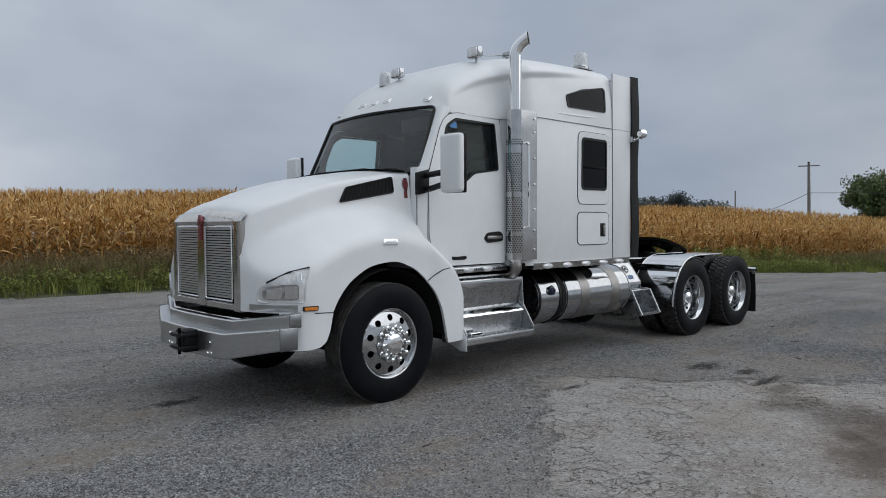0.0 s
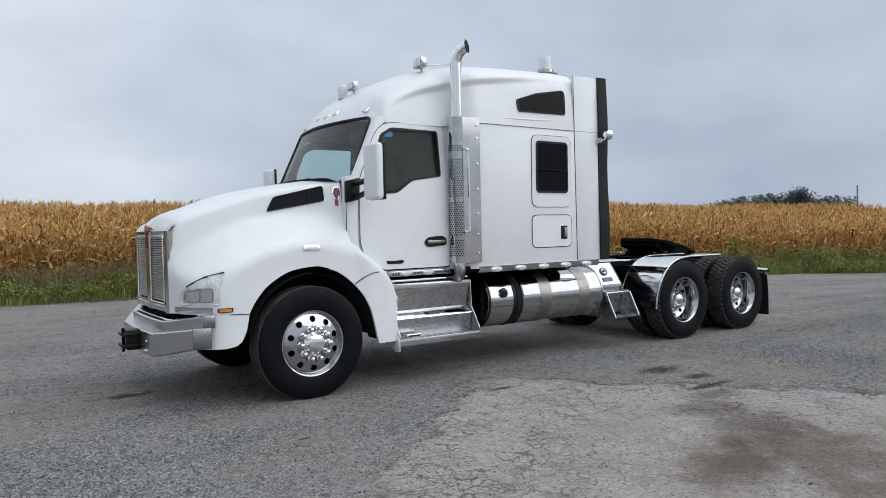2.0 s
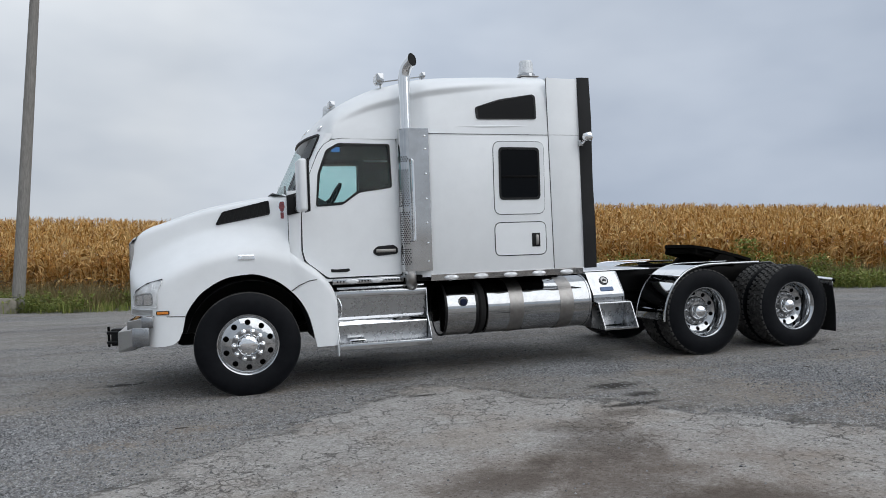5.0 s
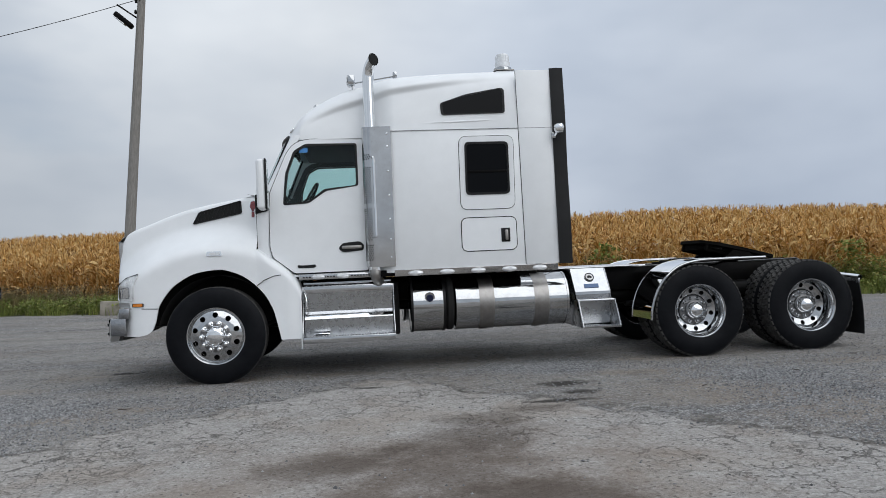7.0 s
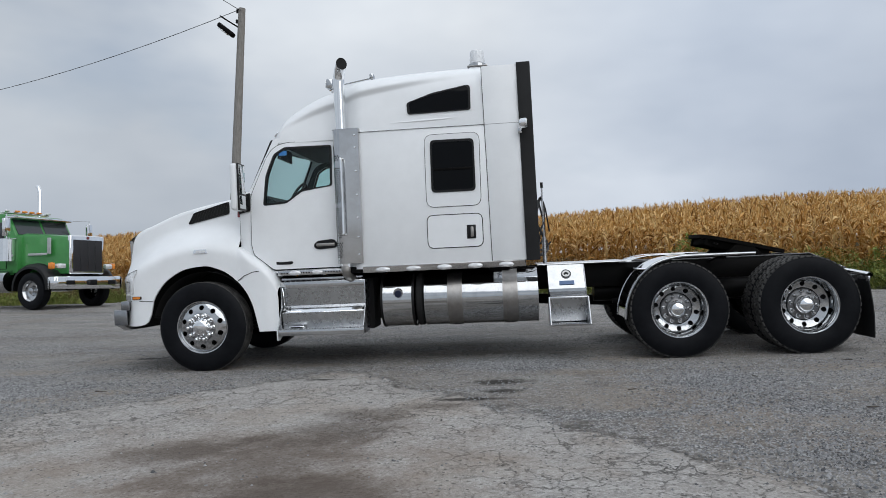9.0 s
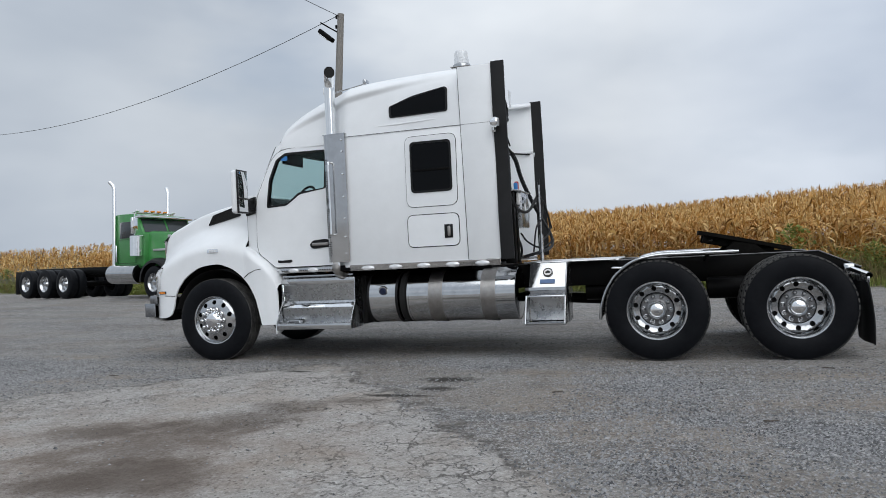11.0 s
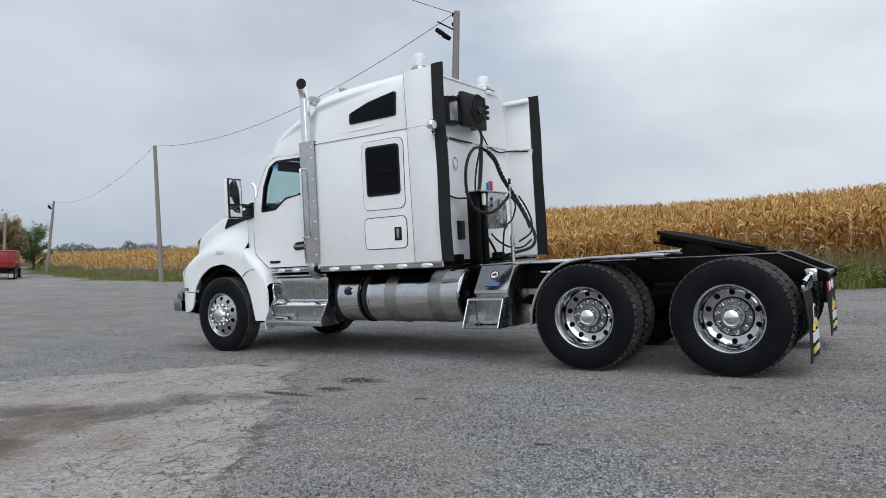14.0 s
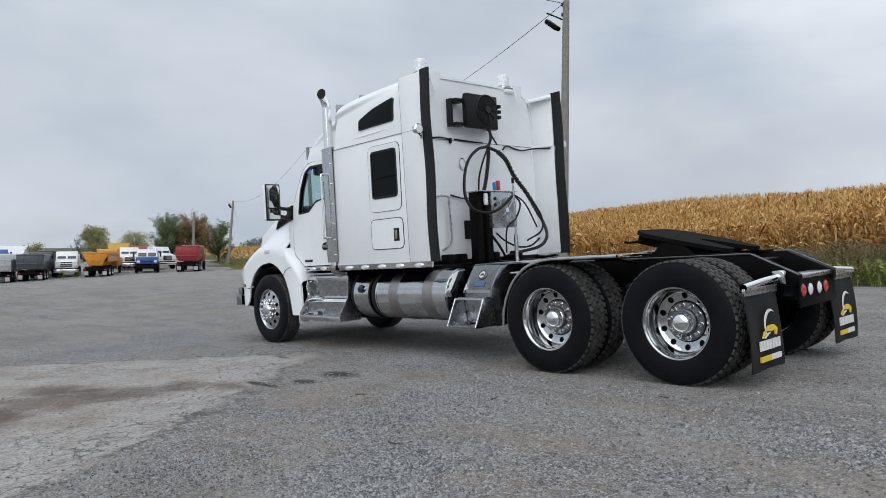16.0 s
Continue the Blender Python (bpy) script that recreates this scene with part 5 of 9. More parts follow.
def build_grille():
    def bar(y0, y1, z0, z1, d=0.05, proud=0.0):
        rows = []
        for y in np.linspace(y0, y1, 7):
            x = grille_x(y) - proud
            rows.append([(x, y, z0), (x - 0.012, y, z0 + 0.012), (x - 0.012, y, z1 - 0.012), (x, y, z1), (x + d, y, z1), (x + d, y, z0)])
        bm = grid(rows, close=True)
        bmesh.ops.holes_fill(bm, edges=bm.edges)
        return bm
    g = tpart("grille", join(bar(-0.655, -0.06, 0.86, 0.925), bar(0.06, 0.655, 0.86, 0.925)), POLISHED, "tall two-part polished grille in a steel surround")
    # crown over the grille, rolled back to the hood
    rows = []
    for y in np.linspace(-0.655, 0.655, 33):
        x0 = grille_x(y)
        drop = 0.028 * (abs(y) / 0.66) + 0.02 * max(0, (abs(y) - 0.60) / 0.06) ** 2
        ridge = 0.016 * max(0, 1 - abs(y) / 0.10)
        rows.append([(x0 + 0.06, y, 1.56), (x0, y, 1.565), (x0 - 0.010 - ridge, y, 1.60), (x0 + 0.004 - ridge, y, 1.645 - drop), (x0 + 0.028, y, 1.678 - drop + ridge * 0.5), (x0 + 0.062, y, 1.700 - drop + ridge * 0.6)])
    tpart("crown", grid(rows), POLISHED, parent=g)
    tpart("centre_bar", bar(-0.062, 0.062, 0.86, 1.60, 0.06, 0.008), POLISHED, parent=g)
    for s in (-1, 1):
        y0, y1 = sorted((s * 0.575, s * 0.66))
        prof = [(0.035, 0.535), (0.0, 0.535), (-0.012, 0.541), (-0.018, 0.560), (-0.020, 0.590), (-0.018, 0.622), (-0.010, 0.644), (0.002, 0.655), (0.020, 0.660), (0.035, 0.658)]
        rows = [[(grille_x(0.6) + 0.006 + dx, s * y, z) for dx, y in prof] for z in np.linspace(0.86, 1.60, 9)]
        tpart("side_bar", grid(rows), POLISHED, parent=g)
        rows = [[(grille_x(0.6) + 0.03, s * 0.656, z), (-1.10, s * 0.65, z)] for z in (0.87, 1.2, 1.50)]
        tpart("side_return", grid(rows), POLISHED, parent=g)
        y0, y1 = sorted((s * 0.06, s * 0.54))
        bm = grid([[(grille_x(y) + 0.045, y, z) for z in (0.92, 1.58)] for y in np.linspace(y0, y1, 5)])
        tpart("backing", bm, DARK, parent=g)
        fr = tube([(grille_x(s * a) - 0.010, s * a, z) for a, z in ((0.075, 0.94), (0.52, 0.94), (0.528, 0.95), (0.528, 1.545), (0.52, 1.555), (0.075, 1.555), (0.068, 1.545), (0.068, 0.95), (0.075, 0.94))], 0.008, 8)
        tpart("rim", fr, CHROME, parent=g)
        n = 27
        for k in range(n):
            z = 0.965 + (1.535 - 0.965) * k / (n - 1)
            tpart("slat", bar(y0 + 0.012, y1 - 0.012, z - 0.0065, z + 0.0075, 0.02, -0.012), SLAT, parent=g)
    badge = prism(rounded([(-0.03, 1.56), (-0.04, 1.60), (-0.02, 1.66), (0.02, 1.66), (0.04, 1.60), (0.03, 1.56)], 0.015), 0, grille_x(0) - 0.034, grille_x(0) - 0.015, 0.003)
    tpart("emblem", badge, EMBLEM, "red shield emblem", parent=g)
    tpart("emblem_tail", prism(rounded([(-0.02, 1.44), (-0.022, 1.56), (0.022, 1.56), (0.02, 1.44)], 0.01), 0, grille_x(0) - 0.035, grille_x(0) - 0.01, 0.003), EMBLEM, parent=g)


def build_bumper():
    ys = [-1.155, -0.62, -0.3, 0, 0.3, 0.62, 1.155]
    xs = [-1.085, -1.285, -1.295, -1.30, -1.295, -1.285, -1.085]
    zb = [0.595, 0.485, 0.475, 0.47, 0.475, 0.485, 0.595]
    zt = [0.765, 0.695, 0.69, 0.69, 0.69, 0.695, 0.765]

    def strip(dx, lo, hi, depth):
        rows = []
        for x, y, a, b in zip(xs, ys, lo, hi):
            rows.append([(x + dx, y, a), (x + dx - 0.006, y, a + 0.01), (x + dx - 0.006, y, b - 0.01), (x + dx + 0.006, y, b), (x + dx + depth, y, b + 0.004), (x + dx + depth, y, a)])
        bm = grid(rows, close=True)
        bmesh.ops.holes_fill(bm, edges=bm.edges)
        return bm
    b = tpart("front_bumper", strip(0, zb, zt, 0.09), STEEL, "heavy brushed steel two-step front bumper", angle=20)
    tpart("upper_step", strip(0.09, [z - 0.02 for z in zt], [z + 0.10 for z in zt], 0.06), STEEL, parent=b, angle=20)
    tpart("upper_lip", strip(0.13, [z + 0.095 for z in zt], [z + 0.115 for z in zt], 0.05), ALU, parent=b, angle=20)
    tpart("bumper_back", strip(0.097, [z + 0.006 for z in zb], [z - 0.026 for z in zt], 0.035), FRAME, "black backing of the bumper", parent=b, angle=20)
    tpart("bumper_back", strip(0.158, zt, [z + 0.088 for z in zt], 0.025), FRAME, parent=b, angle=20)
    for s in (-1, 1):   # returns that close the bumper against the fender
        y0, y1 = sorted((s * 1.150, s * 1.168))
        tpart("end_plate", box((-1.092, y0, 0.590), (-0.935, y1, 0.770), 0.006), DULL, parent=b)
        tpart("end_plate", box((-1.005, y0, 0.762), (-0.900, y1, 0.872), 0.006), DULL, parent=b)
    h = tpart("tow_hitch", box((-1.42, -0.18, 0.50), (-1.28, -0.01, 0.685), 0.012), BLACK, "black clevis tow hitch bolted to the bumper", parent=b)
    for z in (0.525, 0.63):
        tpart("jaw", box((-1.46, -0.205, z), (-1.30, 0.015, z + 0.032), 0.008), BLACK, parent=b)
    tpart("hitch_pin", tube([(-1.445, -0.145, 0.49), (-1.445, -0.145, 0.71)], 0.014, 8), FRAME, parent=b)
    for y, z in ((-0.36, 0.51), (-0.42, 0.515), (0.36, 0.51), (0.42, 0.515), (-0.40, 0.60), (0.40, 0.60)):
        x = float(np.interp(y, ys, xs)) - 0.007
        tpart("bolt", lathe([(0, -0.008), (0.012, -0.008), (0.014, 0.0), (0, 0.0)], 8, axis="x"), CHROME, parent=b).location = (x, y, z)
    # dark block added behind the bumper, standing in for shade
    tpart("bumper_fill", box((-1.2, -0.52, 0.60), (-0.9, 0.52, 0.80), 0.02), DARK)


build_hood()
build_hood_details()
build_grille()
build_bumper()


# -- cab --
cab_y = curve1([1.1, 1.5, 1.95, 2.3, 2.70, 2.8], [1.045, 1.04, 1.03, 1.0, 0.955, 0.945])
DOOR = rounded([(0.588, 2.06), (0.576, 1.46), (0.604, 1.35), (0.835, 1.165), (1.648, 1.165), (1.648, 2.668), (1.04, 2.668), (0.925, 2.648), (0.84, 2.592), (0.775, 2.50)], 0.03, 4)
DWIN = rounded([(0.745, 1.935), (0.782, 2.28), (0.875, 2.525), (1.0, 2.598), (1.555, 2.598), (1.555, 2.125), (1.20, 2.085), (1.02, 1.955)], 0.03, 4)


def on_cab(off):
    return lambda x, z: (x, -(cab_y(z) + off), z)


def grow(poly, d):
    c = (sum(p[0] for p in poly) / len(poly), sum(p[1] for p in poly) / len(poly))
    out = []
    for x, y in poly:
        L = math.hypot(x - c[0], y - c[1])
        out.append((x + (x - c[0]) / L * d, y + (y - c[1]) / L * d))
    return out


def build_cab():
    # doors, with real window openings
    for side in (0, 1):
        fl = (lambda b: mirrored(b)) if side else (lambda b: b)
        d = tpart("cab_door", fl(sheet(DOOR, DWIN, on_cab(0.0), (0, 0.055, 0), c=(1.2, 2.25), rings=7)), WHITE, "white cab door with a stepped window line")
        tpart("window_seal", fl(sheet(grow(DWIN, 0.016), grow(DWIN, -0.012), on_cab(0.004), (0, 0.05, 0), c=(1.2, 2.25), rings=2)), BLACK, parent=d)
        g = tpart("window_pane", fl(sheet(DWIN, None, on_cab(-0.02), (0, 0.004, 0), c=(1.2, 2.25), rings=3)), GLASS, parent=d)
        g.visible_shadow = False
        tpart("inner_trim", fl(sheet(DOOR, grow(DWIN, 0.004), on_cab(-0.060), (0, 0.012, 0), c=(1.2, 2.25), rings=3)), GREYI, "dark inner door trim", parent=d)
        tpart("rear_trim", fl(box((1.642, -0.94, 1.18), (1.975, -0.925, 2.64), 0.004)), GREYI, "dark cab wall trim")
        tpart("door_gap", fl(tube([on_cab(-0.001)(x, z) for x, z in DOOR + DOOR[:1]], 0.0034, 6)), DARK, parent=d)
        h = sheet(rounded([(1.318, 1.425), (1.37, 1.482), (1.56, 1.496), (1.608, 1.455), (1.60, 1.395), (1.37, 1.378)], 0.03), None, on_cab(0.010), (0, 0.02, 0), rings=4)
        hh = tpart("door_handle", fl(h), BLACK, "black recessed handle with a chrome lever", parent=d)
        bm = box((1.36, -1.068, 1.414), (1.58, -1.046, 1.452), 0.014)
        tpart("lever", fl(bm), STRAP, parent=d)
        bm = sheet(rounded([(0.872, 1.224), (0.865, 1.258), (0.93, 1.252), (1.06, 1.258), (1.075, 1.236), (1.04, 1.22), (0.90, 1.222)], 0.008), None, on_cab(0.005), (0, 0.008, 0), rings=2)
        tpart("badge", fl(bm), BLACK, "dark maker's badge", parent=d)
        # cowl, pillars and rocker
        cowl = [(0.440, 2.10), (0.578, 2.10), (0.568, 1.46), (0.596, 1.34), (0.828, 1.152), (1.655, 1.155), (1.655, 1.125), (0.82, 1.125), (0.55, 1.30), (0.440, 1.40)]
        bm = prism(cowl, 1, -1.025, -0.93, 0.004)
        tpart("cowl_panel", fl(bm), WHITE)
        bm = tube([(0.442, -1.02, 2.05), (0.442, -1.02, 1.44), (0.55, -1.03, 1.36), (0.62, -1.03, 1.31)], 0.005, 8)
        tpart("cowl_seal", fl(bm), BLACK)
        rows = []
        for k in range(9):
            t = k / 8
            z = 2.06 + 0.66 * t
            xo = 0.535 + 0.315 * t
            row = [(xo - 0.022, -cab_y(z) + 0.085, z)]
            for a in np.linspace(0.15, 1, 7):
                row.append((xo - 0.012 + 0.062 * (1 - math.cos(a * math.pi / 2)), -cab_y(z) + 0.006 + 0.065 * (1 - math.sin(a * math.pi / 2)), z))
            rows.append(row + [(xo + 0.10, -cab_y(z) + 0.006, z), (xo + 0.10, -cab_y(z) + 0.06, z)])
        tpart("windshield_pillar", fl(grid(rows, close=True)), WHITE)
        # flare from cab to sleeper, behind the stack
        rows = []
        for x in np.linspace(1.65, 1.97, 12):
            w = smooth(1.66, 1.95, x)
            rows.append([(x, -(cab_y(z) + (1.195 - cab_y(z)) * w), z) for z in np.linspace(1.13, 2.72, 18)])
        thicken(tpart("side_fairing", fl(grid(rows)), WHITE), 0.03)
    tpart("firewall", box((0.47, -0.92, 1.15), (0.53, 0.92, 2.04), 0.02), WHITE)
    tpart("cab_floor", box((0.50, -0.98, 1.10), (1.75, 0.98, 1.17), 0.01), BLACK)
    # windscreen
    def ws(y, z, off=0.0):
        t = (z - 2.06) / 0.66
        xa = 0.535 + 0.315 * t
        return (xa - 0.175 * (1 - (abs(y) / 0.93) ** 2.2) - off, y, z + off * 0.5)
    ys = np.linspace(-0.94, 0.94, 25)
    g = tpart("windscreen", grid([[ws(y * (1 - 0.075 * t), 2.045 + 0.68 * t) for y in ys] for t in np.linspace(0, 1, 9)]), SCREEN, "curved one-piece windscreen")
    g.visible_shadow = False
    edge = rounded([(y, 2.055) for y in ys[::4]] + [(0.94 * (1 - 0.075 * t), 2.045 + 0.68 * t) for t in np.linspace(0.2, 0.8, 4)] + [(y * 0.925, 2.715) for y in ys[::-4]] + [(-0.94 * (1 - 0.075 * t), 2.045 + 0.68 * t) for t in np.linspace(0.8, 0.2, 4)], 0.075, 6)
    tpart("windscreen_seal", tube([ws(y, z, 0.004) for y, z in edge + edge[:1]], 0.017, 6), BLACK)
    for y0 in (-0.55, 0.12):
        w = tpart("wiper", tube([ws(y0, 2.06, 0.03), ws(y0 + 0.22, 2.10, 0.035), ws(y0 + 0.50, 2.105, 0.02)], 0.009, 6), BLACK, "black windscreen wiper")
        tpart("blade", tube([ws(y0 + 0.12, 2.085, 0.012), ws(y0 + 0.62, 2.10, 0.012)], 0.008, 5), RUBBER, parent=w)
    tpart("cowl_top", grid([[(x, y, 2.10 - 0.03 * (abs(y) / 0.9) ** 2 - (x - 0.36) * 0.25) for x in (0.30, 0.45, 0.60)] for y in np.linspace(-0.9, 0.9, 13)]), BLACK)


roof_zr = curve1([0.66, 0.74, 0.85, 1.0, 1.25, 1.55, 1.9, 2.4, 3.0, 3.42], [2.735, 2.835, 2.945, 3.065, 3.21, 3.325, 3.385, 3.42, 3.44, 3.445])
roof_ys = curve1([0.66, 0.9, 1.3, 1.62, 1.78, 1.97, 2.2, 3.42], [0.895, 0.955, 0.965, 0.975, 1.06, 1.185, 1.198, 1.198])
roof_n = curve1([0.66, 1.0, 1.5, 1.9, 2.3, 3.42], [2.3, 3.3, 4.2, 4.6, 5.0, 5.4])


crease = curve1([0.70, 0.85, 1.05, 1.35, 1.7, 2.1, 2.7, 3.42], [2.70, 2.75, 2.86, 2.99, 3.085, 3.15, 3.225, 3.29])


def inset(s, z, z0):
    zc = crease(s)
    deep = 0.055 * smooth(0.75, 1.6, s) * (1 - 0.80 * smooth(2.1, 3.3, s))
    return deep * smooth(z0 - 0.02, zc - 0.04, z) * (1 - smooth(zc - 0.03, zc + 0.055, z))


def roof_side_y(x, z):
    z0 = 2.662 + 0.03 * smooth(1.6, 1.95, x)
    n, ys, zr = roof_n(x), roof_ys(x), roof_zr(x)
    q = min(max((z - z0) / (zr - z0), 0.0), 0.999)
    return ys * (1 - q ** n) ** (1 / n) - inset(x, z, z0)


def roof_point(s, phi):
    """s along the roof, phi from the side (0) to the crown (pi/2)."""
    z0 = 2.662 + 0.03 * smooth(1.6, 1.95, s)
    n, ys, zr = roof_n(s), roof_ys(s), roof_zr(s)
    cy, cz = math.cos(phi) ** (2 / n), math.sin(phi) ** (2 / n)
    y, z = ys * cy, z0 + (zr - z0) * cz
    # the roof shell overhangs the side along a crease that sweeps up from the windscreen corner
    zc = crease(s)
    y -= inset(s, z, z0)
    y = max(y, 0.0)
    x = s + 0.175 * (y / 0.9) ** 2 * smooth(1.05, 0.60, s)
    return (x, y, z)


def build_roof():
    rows = []
    phis = np.concatenate([np.linspace(0, 0.9, 40), np.linspace(0.93, math.pi / 2, 22)])
    for s in np.concatenate([np.linspace(0.66, 1.6, 26), np.linspace(1.65, 2.3, 16), np.linspace(2.4, 3.42, 12)]):
        half = [roof_point(s, p) for p in phis]
        rows.append([(x, -y, z) for x, y, z in half] + [(x, y, z) for x, y, z in half[::-1][1:]])
    thicken(tpart("roof", grid(rows), WHITE, "white sculpted raised sleeper roof"), 0.025)
    # amber roof marker lamps over the windscreen
    for y in (-0.72, -0.20, 0.0, 0.20, 0.72):
        s = 0.745 + 0.02 * abs(y)
        ph = math.acos(min(1, (abs(y) / roof_ys(s)) ** (roof_n(s) / 2))) if y else math.pi / 2
        p = Vector(roof_point(s, ph))
        p.y = y
        lm = tpart("roof_lamp", box((-0.034, -0.058, -0.012), (0.032, 0.058, 0.005), 0.007, m=Matrix.Translation(p) @ Matrix.Rotation(radians(-46), 4, "Y")), CHROME, "small clear marker lamp above the windscreen")
        tpart("lens", box((-0.022, -0.045, 0.002), (0.020, 0.045, 0.010), 0.004, m=Matrix.Translation(p) @ Matrix.Rotation(radians(-44), 4, "Y")), LENS, parent=lm)
    # sleeper side walls and back
    for side in (0, 1):
        fl = (lambda b: mirrored(b)) if side else (lambda b: b)
        bm = prism(rect(1.96, 1.155, 3.42, 2.70), 1, -1.198, -1.15, 0.006)
        w = tpart("sleeper_wall", fl(bm), WHITE, "smooth white sleeper side wall")
        tpart("seam", fl(box((1.93, -1.2056, 2.690), (3.79, -1.19, 2.6932), 0)), BLACK, parent=w)
        ridge = [(x, -(roof_side_y(x, z) - 0.006), z) for x, z in ((2.30, 2.775), (2.6, 2.778), (2.9, 2.785), (3.2, 2.80))]
        tpart("body_line", fl(tube(ridge, 0, 8, radii=[0.004, 0.013, 0.013, 0.004])), WHITE, parent=w)
        # main window door
        ring = rounded([(2.695, 1.795), (2.70, 2.61), (3.315, 2.61), (3.305, 1.795)], 0.09, 6)
        wd = tpart("sleeper_window", fl(sheet(ring, None, lambda x, z: (x, -1.206, z), (0, 0.01, 0), rings=2)), WHITE, "white-framed sleeper side window")
        tpart("gap", fl(tube([(x, -1.200, z) for x, z in ring + ring[:1]], 0.006, 6)), DARK, parent=wd)
        win = rounded([(2.755, 1.955), (2.76, 2.548), (3.255, 2.545), (3.255, 1.955)], 0.055, 6)
        tpart("seal", fl(sheet(win, grow(win, -0.03), lambda x, z: (x, -1.214, z), (0, 0.012, 0), rings=2)), BLACK, parent=wd)
        tpart("window_pane", fl(sheet(grow(win, -0.02), None, lambda x, z: (x, -1.2085, z), (0, 0.004, 0), rings=2)), TINT, "dark tinted pane", parent=wd)
        tpart("vent_bar", fl(box((2.79, -1.216, 2.20), (3.225, -1.205, 2.228), 0.003)), FRAME, parent=wd)
        # luggage door
        lug = rounded([(2.69, 1.33), (2.69, 1.70), (3.312, 1.70), (3.312, 1.33)], 0.075, 6)
        ld = tpart("luggage_door", fl(sheet(lug, None, lambda x, z: (x, -1.204, z), (0, 0.01, 0), rings=2)), WHITE, "white luggage compartment door")
        tpart("gap", fl(tube([(x, -1.1995, z) for x, z in lug + lug[:1]], 0.006, 6)), DARK, parent=ld)
        tpart("latch_plate", fl(box((3.135, -1.211, 1.42), (3.235, -1.203, 1.575), 0.02)), BLACK, parent=ld)
        tpart("latch", fl(box((3.175, -1.232, 1.44), (3.212, -1.208, 1.555), 0.012)), STRAP, parent=ld)
        # upper side window
        up = rounded([(2.525, 2.86), (2.515, 2.995), (2.80, 3.085), (3.205, 3.155), (3.235, 3.13), (3.232, 2.87)], 0.03, 5)
        uw = tpart("upper_window", fl(sheet(up, None, lambda x, z: (x, -(roof_side_y(x, z) + 0.007), z), (0, 0.03, 0), rings=5)), TINT, "dark wedge-shaped upper side window")
        tpart("seal", fl(sheet(grow(up, 0.006), grow(up, -0.02), lambda x, z: (x, -(roof_side_y(x, z) + 0.011), z), (0, 0.03, 0), rings=2)), BLACK, parent=uw)
        # side extender: white panel and black rubber edge
        bm = prism([(3.408, 1.16), (3.79, 1.16), (3.775, 3.345), (3.374, 3.345)], 1, -1.2045, -1.18, 0.003)
        ex = tpart("side_extender", fl(bm), WHITE, "white side extender panel with a black rubber edge")
        tpart("seam", fl(tube([(3.404, -1.2, 1.16), (3.372, -1.2, 3.34)], 0.0035, 6)), GREYI, parent=ex)
        rows = []
        for z in np.linspace(1.15, 3.36, 24):
            x0 = 3.765 + 0.02 * (1 - (z - 1.15) / 2.2)
            y = -1.222 - 0.01 * math.sin(z * 5)
            rows.append([(x0, y, z), (x0 + 0.07, y - 0.012, z), (x0 + 0.15, y - 0.006, z), (x0 + 0.152, y + 0.012, z), (x0 + 0.07, y + 0.008, z), (x0, y + 0.02, z)])
        bm = grid(rows, close=True)
        bmesh.ops.holes_fill(bm, edges=bm.edges)
        tpart("rubber_edge", fl(bm), FLAPRUB, "matt black rubber strip", parent=ex)
        tpart("bracket", fl(box((3.42, -1.19, 2.62), (3.78, -1.165, 2.66), 0.006)), WHITE, parent=ex)
        tpart("top_edge", fl(box((3.42, -1.19, 3.27), (3.78, -1.09, 3.30), 0.006)), WHITE, parent=ex)
        lamp = lathe([(0, -0.075), (0.035, -0.07), (0.055, -0.045), (0.062, 0.0), (0.05, 0.015), (0, 0.015)], 20, axis="x")
        bmesh.ops.transform(lamp, matrix=Matrix.Translation((3.835, -1.335, 2.657)), verts=lamp.verts)
        wl = tpart("work_lamp", fl(lamp), CHROME, "round chrome work lamp on the extender")
        tpart("lens", fl(tube([(3.846, -1.335, 2.657), (3.854, -1.335, 2.657)], 0.047, 20)), LENS, parent=wl)
        tpart("stem", fl(tube([(3.80, -1.325, 2.62), (3.785, -1.28, 2.59), (3.78, -1.215, 2.60)], 0.013, 8)), CHROME, parent=wl)
        tpart("clamp", fl(box((3.755, -1.25, 2.56), (3.80, -1.20, 2.63), 0.008)), ALU, parent=wl)
        # lower chrome skirt with clear lamps
        sk = tpart("skirt", fl(prism([(-1.206, 1.158), (-1.206, 1.150), (-1.192, 1.086), (-1.16, 1.085), (-1.16, 1.158)], 0, 1.93, 3.77, 0.003)), POLISHED, "polished skirt rail with clear lamps")
        for x in (2.16, 2.51, 2.86, 3.21, 3.56):
            bm = lathe([(0.0, -0.022), (0.03, -0.02), (0.045, -0.008), (0.05, 0.004), (0, 0.004)], 18, axis="y")
            bmesh.ops.transform(bm, matrix=Matrix.Translation((x, -1.206, 1.115)) @ Matrix.Diagonal((1.7, 1, 0.62, 1)), verts=bm.verts)
            tpart("lamp", fl(bm), LENS, parent=sk)
        dk = tpart("door_skirt", fl(box((0.88, -1.06, 1.088), (1.66, -1.02, 1.148), 0.008)), ALU, "perforated polished strip below the door")
        for k in range(22):
            if k in (4, 5, 6, 12, 13, 14):
                continue
            tpart("hole", fl(tube([(0.93 + k * 0.033, -1.0615, 1.118), (0.93 + k * 0.033, -1.05, 1.118)], 0.010, 8)), DARK, parent=dk)
